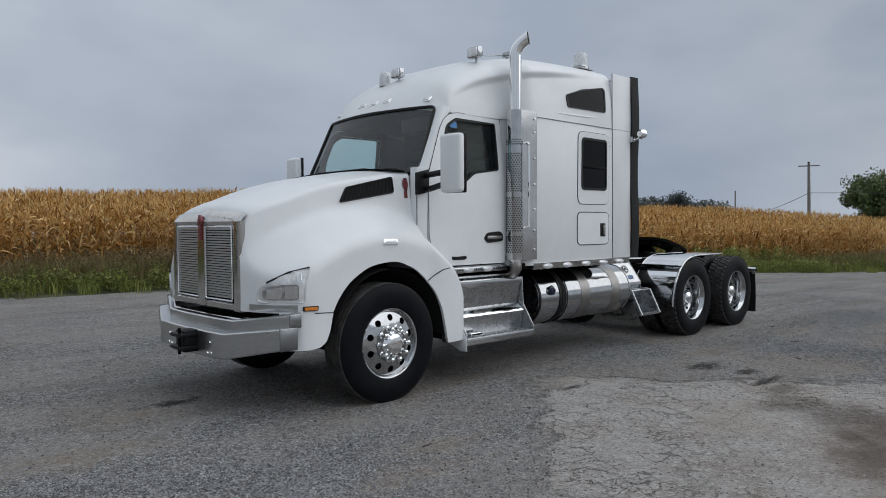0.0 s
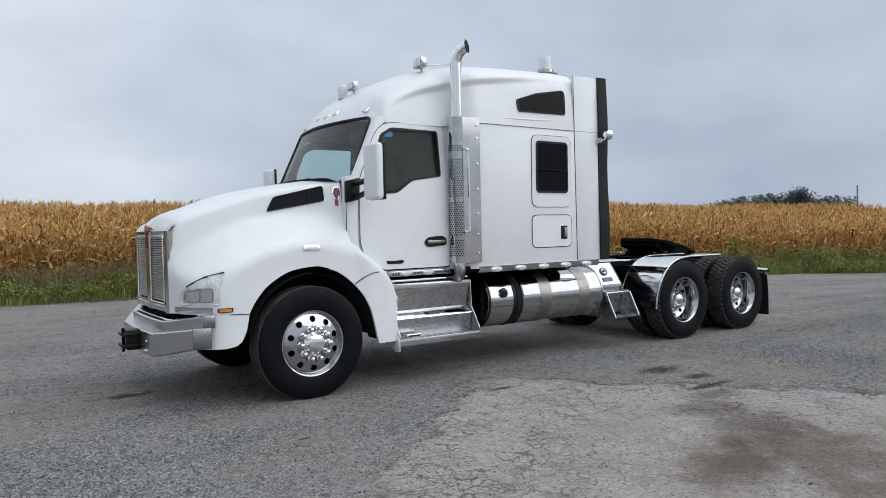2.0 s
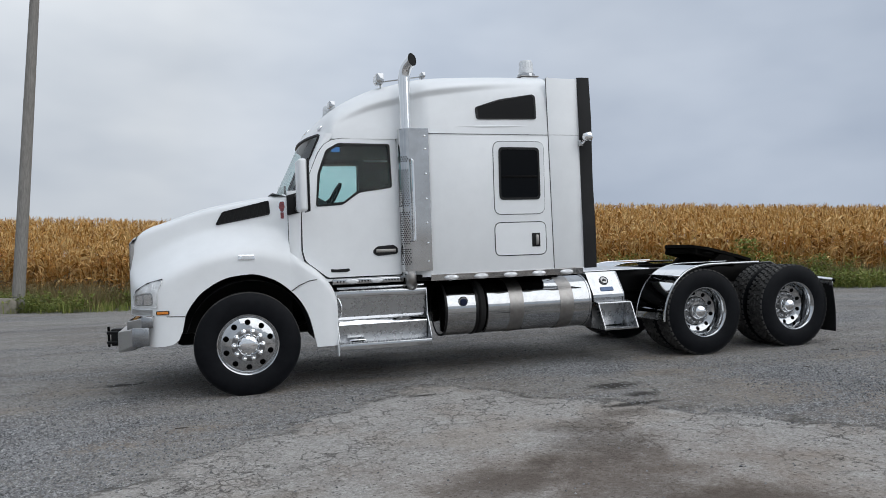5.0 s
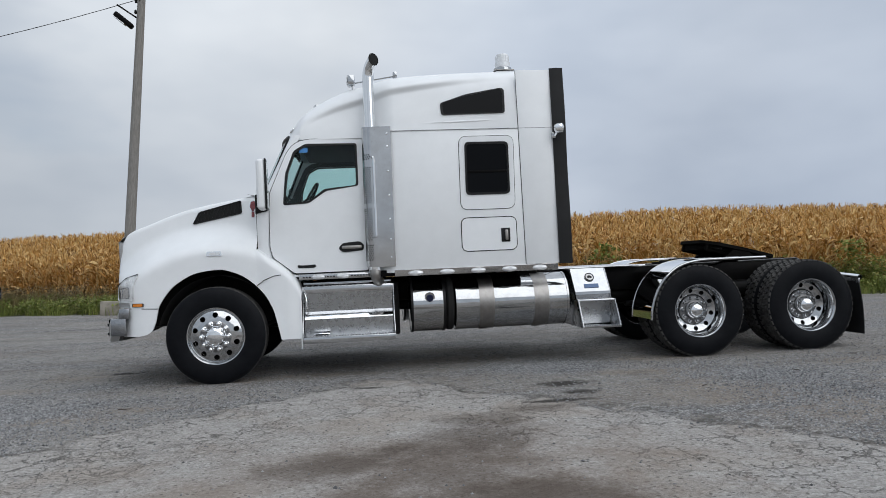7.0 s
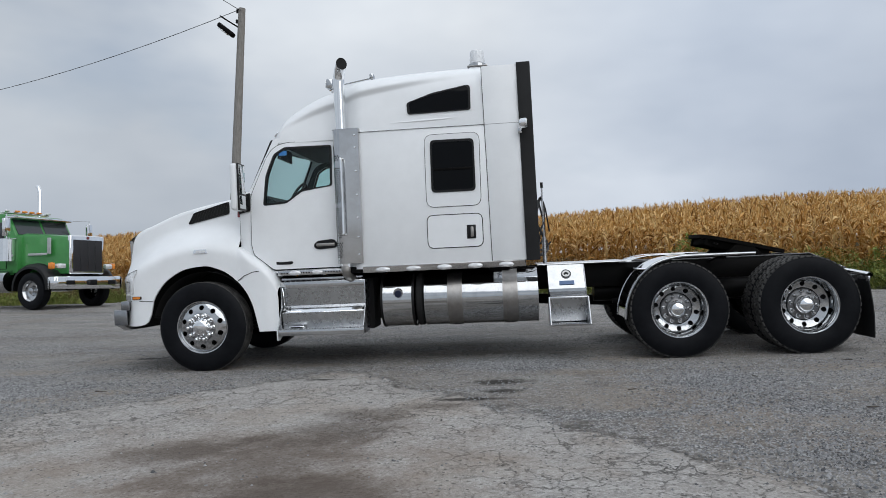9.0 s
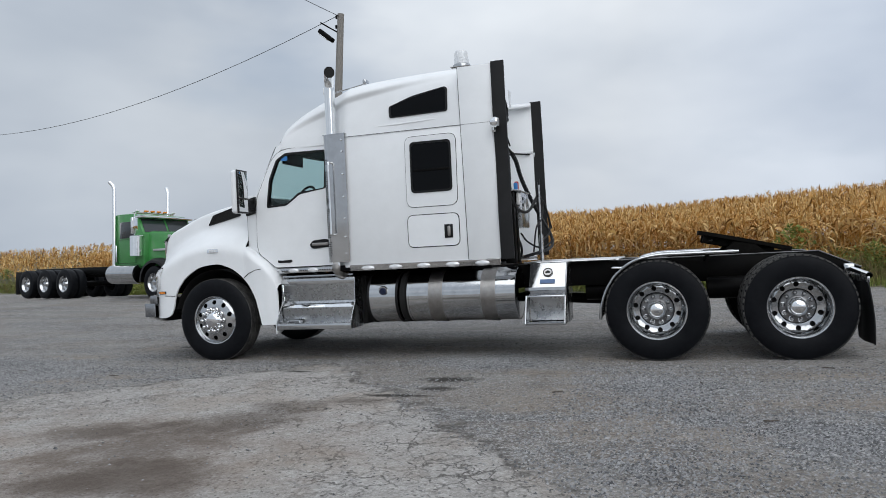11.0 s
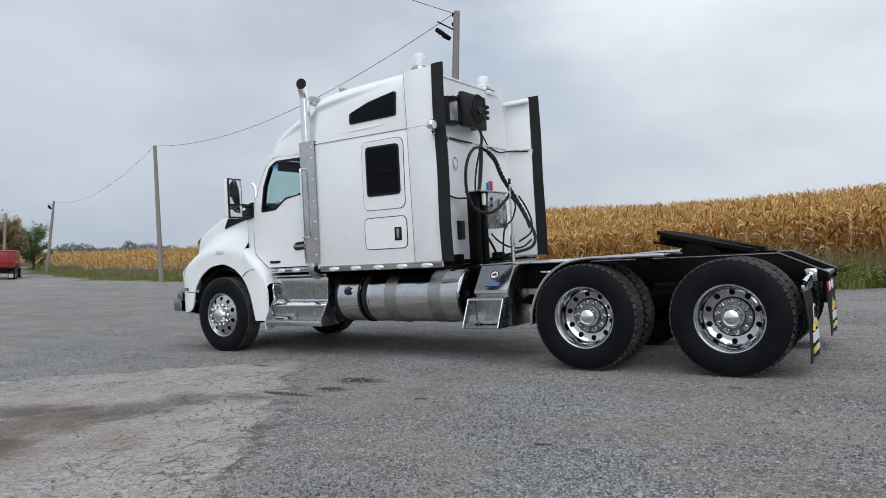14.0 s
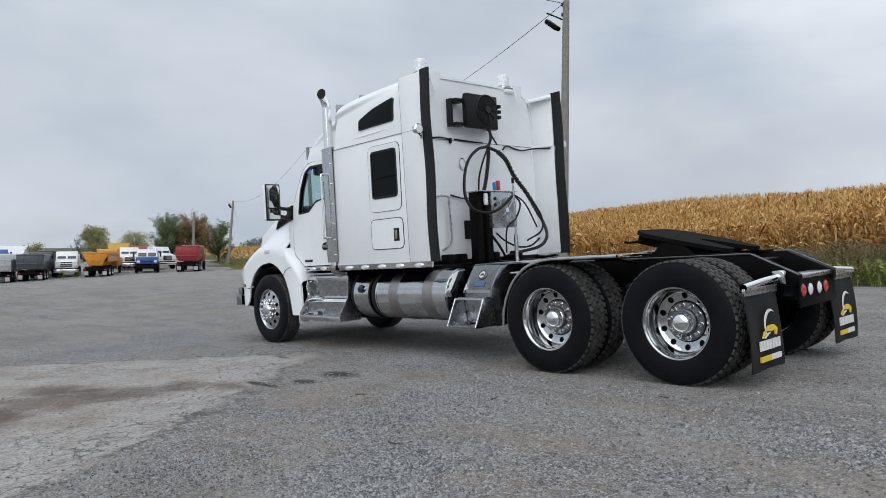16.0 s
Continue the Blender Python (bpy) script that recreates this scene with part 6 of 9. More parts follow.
        for x in (1.09, 1.36):
            bm = lathe([(0.0, -0.022), (0.03, -0.02), (0.045, -0.008), (0.05, 0.004), (0, 0.004)], 18, axis="y")
            bmesh.ops.transform(bm, matrix=Matrix.Translation((x, -1.062, 1.118)) @ Matrix.Diagonal((1.5, 1, 0.6, 1)), verts=bm.verts)
            tpart("lamp", fl(bm), LENS, parent=dk)
    poly = [(-1.185, 1.15)] + [(-roof_point(3.41, p)[1] + 0.004, roof_point(3.41, p)[2] - 0.01) for p in np.linspace(0, math.pi / 2, 14)] + [(roof_point(3.41, p)[1] - 0.004, roof_point(3.41, p)[2] - 0.01) for p in np.linspace(math.pi / 2, 0, 14)[1:]] + [(1.185, 1.15)]
    tpart("back_wall", prism(poly, 0, 3.36, 3.408), WHITE, "white sleeper back wall")
    tpart("sleeper_floor", box((1.7, -1.15, 1.09), (3.40, 1.15, 1.16), 0.01), FRAME)
    tpart("bulkhead", prism([(-0.95, 1.17), (-0.95, 2.66), (-0.6, 3.2), (0.6, 3.2), (0.95, 2.66), (0.95, 1.17)], 0, 1.98, 2.0), GREYI)


build_cab()
build_roof()


# -- cab interior seen through the glass --
def build_interior():
    rows = [[(0.50, y, 1.17), (0.50, y, 2.02), (0.72, y, 2.06), (0.86, y, 1.98), (0.90, y, 1.80), (0.80, y, 1.17)] for y in np.linspace(-0.94, 0.94, 7)]
    bm = grid(rows, close=True)
    bmesh.ops.holes_fill(bm, edges=bm.edges)
    tpart("dashboard", bm, GREYI, "dark grey dashboard")
    tpart("headliner", grid([[(s, y, min(2.66, roof_zr(s) - 0.06)) for y in np.linspace(-0.88, 0.88, 5)] for s in (0.9, 1.2, 1.6, 2.0)]), GREYI)
    c, q = Vector((0.98, -0.48, 2.02)), Matrix.Rotation(radians(-62), 4, "Y")
    pts = [(c + q @ Vector((0.22 * math.cos(a), 0.22 * math.sin(a), 0))) for a in np.linspace(0, 2 * math.pi, 33)]
    sw = tpart("steering_wheel", tube(pts, 0.016, 8), BLACK, "black steering wheel")
    for a in (0.5, 2.64, 4.71):
        tpart("spoke", tube([c, c + q @ Vector((0.21 * math.cos(a), 0.21 * math.sin(a), 0))], 0.012, 6), BLACK, parent=sw)
    tpart("column", tube([c, c + Vector((-0.18, 0, -0.12))], 0.04, 10), BLACK, parent=sw)
    for y in (-0.48, 0.48):
        s = tpart("cab_seat", box((1.25, y - 0.26, 1.55), (1.72, y + 0.26, 1.70), 0.05), GREYI, "grey cab seat")
        tpart("backrest", box((1.64, y - 0.25, 1.66), (1.78, y + 0.25, 2.28), 0.05, m=Matrix.Translation((0.12, 0, 0)) @ Matrix.Rotation(radians(0), 4, "Y")), GREYI, parent=s)
        tpart("headrest", box((1.78, y - 0.14, 2.30), (1.88, y + 0.14, 2.48), 0.04), GREYI, parent=s)
        tpart("pedestal", box((1.33, y - 0.18, 1.17), (1.65, y + 0.18, 1.55), 0.02), BLACK, parent=s)
    vm = tpart("sun_visor", box((0.86, -0.82, 2.50), (0.885, -0.30, 2.65), 0.01), GREYI, "grey sun visor")
    tpart("window_sticker", sheet(rect(0.925, 2.515, 1.02, 2.572, 0.006), None, on_cab(-0.012), (0, 0.003, 0), rings=1), BLUEH, "small blue sticker in the door window")


build_interior()


# -- mirrors --
def build_mirror(side):
    fl = (lambda b: mirrored(b)) if side else (lambda b: b)
    mx = Matrix.Translation((0.565, -1.372, 2.12)) @ Matrix.Rotation(radians(4), 4, "Z")
    bm = box((-0.055, -0.122, -0.265), (0.035, 0.122, 0.265), 0.036, seg=4, m=mx)
    m = tpart("door_mirror", fl(bm), WHITE, "large white door mirror on black arms")
    tpart("mirror_frame", fl(box((0.030, -0.124, -0.267), (0.052, 0.124, 0.267), 0.010, m=mx)), BLACK, parent=m)
    tpart("mirror_glass", fl(box((0.051, -0.105, -0.075), (0.055, 0.105, 0.248), 0.002, m=mx)), MIRROR, parent=m)
    tpart("convex_glass", fl(box((0.051, -0.105, -0.245), (0.055, 0.105, -0.095), 0.002, m=mx)), MIRROR, parent=m)
    for z0, z1 in ((2.03, 2.045), (1.90, 1.935)):
        tpart("arm", fl(tube([(0.54, -1.0, z0), (0.53, -1.12, z0), (0.55, -1.27, z1)], 0.028, 8)), BLACK, parent=m)
    tpart("arm_base", fl(prism([(0.432, 2.05), (0.432, 1.84), (0.572, 1.87), (0.578, 2.085)], 1, -1.05, -1.0, 0.01)), BLACK, parent=m)


build_mirror(0)
build_mirror(1)
for ob in truck.children:
    if ob.name == "door_mirror.001":
        ob.location = (0.0, -0.10, -0.04)


# -- exhaust stack --
def build_stack(side):
    fl = (lambda b: mirrored(b)) if side else (lambda b: b)
    c = (1.725, -1.115)
    out = Vector((0.50, -0.86, 0.0)).normalized()
    path = [Vector((c[0], c[1], z)) for z in (1.15, 2.4, 3.30)]
    for k in range(1, 9):
        a = radians(56) * k / 8
        path.append(Vector((c[0], c[1], 3.30)) + out * 0.17 * (1 - math.cos(a)) + Vector((0, 0, 0.17 * math.sin(a))))
    dr = out * math.sin(radians(56)) + Vector((0, 0, math.cos(radians(56))))
    path.append(path[-1] + dr * 0.07)
    bm = tube(path, 0.0635, 28, cap=False)
    e = path[-1]
    cut = (out * 0.97 + Vector((0, 0, 0.12))).normalized()   # slanted mouth

    def to_cut(v, back):
        return v + dr * ((e - dr * back - v).dot(cut) / dr.dot(cut))
    bm.verts.ensure_lookup_table()
    for v in bm.verts[-28:]:
        v.co = to_cut(v.co, 0.0)
    s = tpart("exhaust_pipe", fl(bm), CHROME, "tall chrome exhaust pipe with a curved tip and perforated shield")
    bore = tube([e - dr * 0.10, e - dr * 0.002], 0.0605, 28)
    bore.verts.ensure_lookup_table()
    for v in bore.verts[-28:]:
        v.co = to_cut(v.co, 0.004)
    tpart("bore", fl(bore), DARK, parent=s)
    # shield: rounded perforated half shell to the front, flat polished plate to the rear
    R = 0.098
    rows = []
    for a in np.linspace(95, 270, 26):
        t = radians(a)
        rows.append([(c[0] + R * math.cos(t), c[1] + R * math.sin(t), z) for z in (1.20, 2.74)])
    ob = tpart("heat_shield", fl(grid(rows)), ALU, "polished heat shield", parent=s)
    thicken(ob, 0.003)
    bm = prism([(c[0], c[1] - R - 0.002), (1.945, -1.222), (1.945, -1.218), (c[0], c[1] - R + 0.004)], 2, 1.20, 2.74)
    tpart("polished_plate", fl(bm), MOTTLED, "mirror-polished flat plate", parent=s)
    tpart("top_cap", fl(prism([(c[0] - 0.09, c[1] - 0.07), (c[0], c[1] - R), (1.945, -1.222), (1.945, -1.12), (c[0], c[1] + 0.07), (c[0] - 0.09, c[1] + 0.05)], 2, 2.735, 2.742)), ALU, parent=s)
    # perforations: each hole a small dark disc
    holes = bmesh.new()
    for z0, z1 in ((1.28, 1.47), (1.50, 1.87), (1.91, 2.33), (2.39, 2.46)):
        n = int((z1 - z0) / 0.0225)
        for k in range(n):
            for j in range(10):
                a = radians(112 + 15.5 * j + (7.75 if k % 2 else 0))
                p = Vector((c[0] + (R + 0.0012) * math.cos(a), c[1] + (R + 0.0012) * math.sin(a), z0 + k * 0.0225))
                nrm = Vector((math.cos(a), math.sin(a), 0))
                u = Vector((-nrm.y, nrm.x, 0))
                vs = [holes.verts.new(p + (u * math.cos(b) + Vector((0, 0, 1)) * math.sin(b)) * 0.0082) for b in np.linspace(0, 2 * math.pi, 9)[:-1]]
                ct = [holes.verts.new(v.co - nrm * 0.0008) for v in vs]
                holes.faces.new(vs)
                for i in range(8):
                    holes.faces.new((vs[i], vs[(i + 1) % 8], ct[(i + 1) % 8], ct[i]))
    tagged(tpart("perforation", fl(holes), DARK, "rows of round holes", parent=s), kind="stuff")
    tpart("grab_handle", fl(tube(bend([(c[0] + 0.005, c[1] - R - 0.004, 2.40), (c[0] + 0.015, c[1] - R - 0.06, 2.39), (c[0] + 0.02, c[1] - R - 0.065, 2.30), (c[0] + 0.02, c[1] - R - 0.065, 1.62), (c[0] + 0.015, c[1] - R - 0.06, 1.54), (c[0] + 0.005, c[1] - R - 0.004, 1.53)], 5), 0.013, 10)), CHROME, parent=s)
    for z in (1.30, 1.50, 1.72, 1.98, 2.25, 2.52, 2.66):
        tpart("bolt", fl(lathe([(0, -0.012), (0.011, -0.010), (0.013, 0), (0, 0)], 10, axis="y", bm=None)), CHROME, parent=s).location = (1.90, -1.222 if not side else 1.222, z)
    tpart("elbow", fl(tube(bend([(c[0], c[1], 1.19), (c[0], c[1], 1.10), (c[0] + 0.03, c[1] + 0.1, 1.04), (c[0] + 0.05, c[1] + 0.35, 1.02)], 6), 0.062, 18)), STRAP, parent=s)


build_stack(0)


# -- roof lamps and beacons --
def build_roof_things():
    for x, y in ((3.32, -0.785), (3.33, 0.73)):
        z = 3.445
        b = tpart("beacon", lathe([(0, 0), (0.105, 0), (0.105, 0.03), (0.09, 0.045), (0, 0.045)], 24, axis="z"), ALU, "clear flashing beacon on the rear of the roof")
        b.location = (x, y, z)
        d = obj("dome", mesh_from(lathe([(0.088, 0.045), (0.088, 0.10), (0.080, 0.105), (0.078, 0.175), (0.070, 0.195), (0, 0.20)], 24, axis="z"), BEACON), b, label="clear ribbed plastic dome")
        obj("reflector", mesh_from(lathe([(0, 0.05), (0.045, 0.05), (0.03, 0.10), (0.045, 0.15), (0, 0.15)], 16, axis="z"), CHROME), b)
        for k in range(16):
            a = 2 * math.pi * k / 16
            obj("rib", mesh_from(tube([(0.0785 * math.cos(a), 0.0785 * math.sin(a), 0.105), (0.078 * math.cos(a), 0.078 * math.sin(a), 0.175)], 0.004, 5), BEACON), b)
        obj("foot", mesh_from(box((-0.115, -0.10, -0.008), (0.12, 0.10, 0.003), 0.003), STRAP), b, label="grey mounting foot")
        obj("pedestal", mesh_from(box((-0.10, -0.09, -0.07), (0.12, 0.09, -0.009), 0.02), WHITE), b)
        obj("bracket", mesh_from(prism([(-0.09, -0.005), (0.09, -0.005), (0.07, -0.2), (-0.03, -0.24)], 0, 0.235, 0.245), WHITE), b)
    for y, zl in ((-0.72, -0.025),):
        l = tpart("spot_lamp", box((-0.05, -0.085, -0.06), (0.035, 0.085, 0.06), 0.02, m=Matrix.Translation((1.54, y, 3.40 + zl))), ALU, "square spot lamp on a roof bracket")
        obj("lens", mesh_from(box((1.480, y - 0.072, 3.355 + zl), (1.492, y + 0.072, 3.445 + zl), 0.008), LENS), l)
        obj("stalk", mesh_from(tube([(1.55, y, 3.38 + zl), (1.55, y, 3.27)], 0.014, 8), ALU), l)
        obj("bar", mesh_from(tube([(1.55, y, 3.37 + zl), (2.03, y - 0.03 * np.sign(y), 3.43)], 0.009, 6), ALU), l)
        obj("rear_lamp", mesh_from(box((2.02, y - 0.06, 3.40), (2.07, y + 0.06, 3.47), 0.015), ALU), l)
        obj("rear_post", mesh_from(tube([(2.04, y, 3.33), (2.04, y, 3.42)], 0.012, 8), ALU), l)
    # a second lamp and a round horn on the middle of the roof, over the windscreen
    zr = roof_zr(1.10) - 0.015
    l = tpart("spot_lamp", box((-0.045, -0.080, -0.052), (0.03, 0.080, 0.052), 0.018, m=Matrix.Translation((1.10, 0.02, zr + 0.095))), ALU, "square spot lamp on a roof bracket")
    obj("lens", mesh_from(box((1.046, -0.045, zr + 0.056), (1.057, 0.085, zr + 0.134), 0.008), LENS), l)
    obj("stalk", mesh_from(tube([(1.11, 0.02, zr - 0.02), (1.11, 0.02, zr + 0.06)], 0.016, 8), ALU), l)
    d = tpart("roof_dome", lathe([(0, -0.03), (0.068, -0.03), (0.070, 0.0), (0.066, 0.075), (0.052, 0.115), (0.025, 0.132), (0, 0.135)], 22, axis="z"), BEACON, "clear domed roof lamp")
    d.location = (1.08, 0.22, zr + 0.01)



def mesh_from(bm, material, angle=35):
    me = bpy.data.meshes.new("piece")
    me.materials.append(material)
    bmesh.ops.recalc_face_normals(bm, faces=bm.faces)
    finish(bm, me, angle=angle)
    return me


BEACON = mat("milky_beacon_plastic", (0.72, 0.74, 0.76), 0.25, 0, var=0.12, scale=40, coat=0.5)
build_roof_things()


# -- wheels: each built round its own hub, outward is -y --
def piece(name, bm, material, parent, label="", m=None, angle=35):
    return obj(name, mesh_from(bm, material, angle), parent, m, label)


def tyre_profile(R, ribs):
    p = [(0.292, -0.112), (0.300, -0.128), (0.330, -0.139), (0.385, -0.147), (0.440, -0.146), (0.478, -0.138), (R - 0.018, -0.124), (R - 0.006, -0.112)]
    if ribs:
        for y0, y1 in ((-0.108, -0.072), (-0.062, -0.024), (-0.014, 0.014), (0.024, 0.062), (0.072, 0.108)):
            p += [(R - 0.012, y0 - 0.003), (R, y0), (R + 0.001, (y0 + y1) / 2), (R, y1), (R - 0.012, y1 + 0.003)]
    else:
        p += [(R - 0.024, -0.105), (R - 0.024, 0.0), (R - 0.024, 0.105)]
    p += [(R - 0.006, 0.112), (R - 0.018, 0.124), (0.478, 0.138), (0.440, 0.146), (0.385, 0.147), (0.330, 0.139), (0.300, 0.128), (0.292, 0.112)]
    return p


def tread_band(R):
    """The lugged tread as one moulded ring."""
    n, rows = 48, []
    ribs = ((-0.126, -0.079), (-0.068, -0.029), (-0.019, 0.019), (0.029, 0.068), (0.079, 0.126))
    for j, (y0, y1) in enumerate(ribs):
        shift, sk = (0.5 if j % 2 else 0.0) + 0.1 * j, 0.09 if j % 2 else -0.09
        top = R - 0.005 if j in (0, 4) else R
        for y, high, s, drop in ((y0 - 0.002, j == 0, -sk, 0.016), (y0 + 0.004, True, -sk, 0.0), ((y0 + y1) / 2, True, 0.0, 0.0), (y1 - 0.004, True, sk, 0.0), (y1 + 0.002, j == 4, sk, 0.016)):
            row = []
            for k in range(n):
                for c, up in ((0.0, False), (0.03, True), (0.68, True), (0.71, False)):
                    a = 2 * math.pi * (k + c + shift + s) / n
                    r = top - drop if high and up else R - 0.022
                    row.append((r * math.cos(a), y, r * math.sin(a)))
            rows.append(row + row[:1])
    edge = [[(0.514 * math.cos(math.atan2(p[2], p[0])), y, 0.514 * math.sin(math.atan2(p[2], p[0]))) for p in rows[i]] for i, y in ((0, -0.1300), (-1, 0.1300))]
    bm = grid([edge[0]] + rows + [edge[1]])
    bmesh.ops.remove_doubles(bm, verts=bm.verts, dist=0.0002)
    return bm


def disc_holes(prof, r0, r1, rh, hr, n, turn=0.0):
    """A wheel disc with n hand holes; prof gives its place along the axle at a radius."""
    bm = None
    for k in range(n):
        t0 = 2 * math.pi * k / n + turn
        hw = math.pi / n * rh

        def fn(u, v, t0=t0):
            t = t0 + u / rh
            return (v * math.cos(t), prof(v), v * math.sin(t))
        hole = [(hr * math.cos(a), rh + hr * math.sin(a)) for a in np.linspace(0, 2 * math.pi, 17)[:-1]]
        outer = [(-hw, r0), (-hw / 2, r0), (0, r0), (hw / 2, r0), (hw, r0), (hw, (r0 + r1) / 2), (hw, r1), (hw / 2, r1), (0, r1), (-hw / 2, r1), (-hw, r1), (-hw, (r0 + r1) / 2)]
        bm = join(bm, sheet(outer, hole, fn, (0, 0.016, 0), c=(0, rh), rings=2, extra=0))
    bmesh.ops.remove_doubles(bm, verts=bm.verts, dist=0.0008)
    return bm


M = {}
HUBM = mat("dull_hub_metal", (0.22, 0.22, 0.225), 0.32, 1.0, var=0.2, scale=25, rvar=0.1)


def wheel_meshes():
    RF, RR = 0.526, 0.534
    M["steer_tyre"] = mesh_from(lathe(tyre_profile(RF, False), 72, close=True), RUBBER, 50)
    ribs = [(RF - 0.012, -0.114)]
    for y0, y1 in ((-0.108, -0.072), (-0.062, -0.024), (-0.014, 0.014), (0.024, 0.062), (0.072, 0.108)):
        ribs += [(RF - 0.012, y0 - 0.003), (RF, y0), (RF + 0.001, (y0 + y1) / 2), (RF, y1), (RF - 0.012, y1 + 0.003)]
    M["steer_tread"] = mesh_from(lathe(ribs + [(RF - 0.012, 0.114)], 72, caps=False), DUSTY, 50)
    M["drive_tyre"] = mesh_from(lathe(tyre_profile(RR, False), 72, close=True), RUBBER, 40)
    M["tread"] = mesh_from(tread_band(RR), DUSTY, 40)
    pf = curve1([0.10, 0.15, 0.20, 0.25, 0.275, 0.29], [-0.146, -0.143, -0.134, -0.118, -0.106, -0.095])
    M["steer_rim"] = mesh_from(join(disc_holes(pf, 0.155, 0.282, 0.226, 0.029, 10), lathe([(0.282, -0.100), (0.288, -0.118), (0.296, -0.128), (0.306, -0.131), (0.310, -0.124), (0.300, -0.112), (0.29, -0.06), (0.288, 0.1)], 60, caps=False)), ALU, 30)
    M["steer_hub"] = mesh_from(lathe([(0.160, -0.138), (0.165, -0.146), (0.158, -0.150), (0.125, -0.151), (0.118, -0.150), (0, -0.150)], 40), HUBM)
    cap = [(0.110, -0.150), (0.112, -0.168), (0.104, -0.176), (0.096, -0.19), (0.080, -0.205), (0.062, -0.212), (0, -0.214)]
    M["hub_cap"] = mesh_from(lathe(cap, 40), CHROME)
    M["nut_cone"] = mesh_from(lathe([(0.027, 0.0), (0.027, -0.008), (0.018, -0.016), (0.0155, -0.034), (0.020, -0.044), (0.0225, -0.056), (0.019, -0.068), (0.009, -0.075), (0, -0.076)], 18), CHROME)
    M["nut"] = mesh_from(lathe([(0.025, 0.0), (0.025, -0.007), (0.0195, -0.010), (0.0185, -0.036), (0.012, -0.045), (0, -0.046)], 12), ALU, 20)
    pr = curve1([0.10, 0.15, 0.19, 0.24, 0.268], [0.066, 0.066, 0.062, 0.048, 0.026])
    M["drive_rim"] = mesh_from(join(disc_holes(pr, 0.180, 0.262, 0.222, 0.026, 10, 0.16), lathe([(0.260, 0.032), (0.264, 0.010), (0.267, -0.04), (0.270, -0.075), (0.276, -0.095), (0.284, -0.108), (0.290, -0.126), (0.298, -0.134), (0.306, -0.135), (0.310, -0.126), (0.300, -0.112), (0.292, -0.06), (0.288, 0.1)], 60, caps=False)), ALU, 30)
    M["drive_hub"] = mesh_from(lathe([(0.172, 0.066), (0.170, 0.054), (0.164, 0.048), (0.118, 0.046), (0.110, 0.044), (0.106, 0.018), (0.096, 0.014), (0, 0.014)], 40), HUBM)
    M["hub_cover"] = mesh_from(lathe([(0.096, 0.020), (0.096, 0.0), (0.090, -0.006), (0.088, -0.037), (0.076, -0.062), (0.05, -0.078), (0.02, -0.084), (0, -0.085)], 40), CHROME)
    M["backing"] = mesh_from(lathe([(0.0, 0.095), (0.285, 0.095), (0.285, 0.105), (0, 0.105)], 32), DARK)


def add_wheel(kind, x, y, z, flip, turn):
    m = Matrix.Translation((x, y, z)) @ Matrix.Rotation(math.pi if flip else 0.0, 4, "Z") @ Matrix.Rotation(turn, 4, "Y")
    steer = kind == "steer"
    w = obj("wheel", M["steer_rim" if steer else "drive_rim"], truck, m, "polished aluminium wheel with black tyre")
    obj("tyre", M["steer_tyre" if steer else "drive_tyre"], w, label="black ribbed steer tyre" if steer else "black lugged drive tyre")
    obj("tread", M["steer_tread" if steer else "tread"], w, label="dusty ribbed tread" if steer else "dusty lugged tread")
    if kind == "inner":
        return
    obj("backing", M["backing"], w)
    obj("hub", M["steer_hub" if steer else "drive_hub"], w)
    obj("hub_cap", M["hub_cap" if steer else "hub_cover"], w, label="chrome hub cover")
    for k in range(10):
        a = 2 * math.pi * (k + 0.5) / 10
        obj("lug_nut", M["nut_cone" if steer else "nut"], w, Matrix.Translation((0.140 * math.cos(a), -0.148 if steer else 0.048, 0.140 * math.sin(a))))


wheel_meshes()
rr = random.Random(5)
for s in (-1, 1):
    add_wheel("steer", -0.01, s * 1.045, 0.535, s > 0, rr.uniform(0, 0.5))
    for x in (5.415, 6.775):
        add_wheel("outer", x, s * 1.082, 0.536, s > 0, rr.uniform(0, 0.5))
        add_wheel("inner", x, s * 0.738, 0.536, s < 0, rr.uniform(0, 0.5))


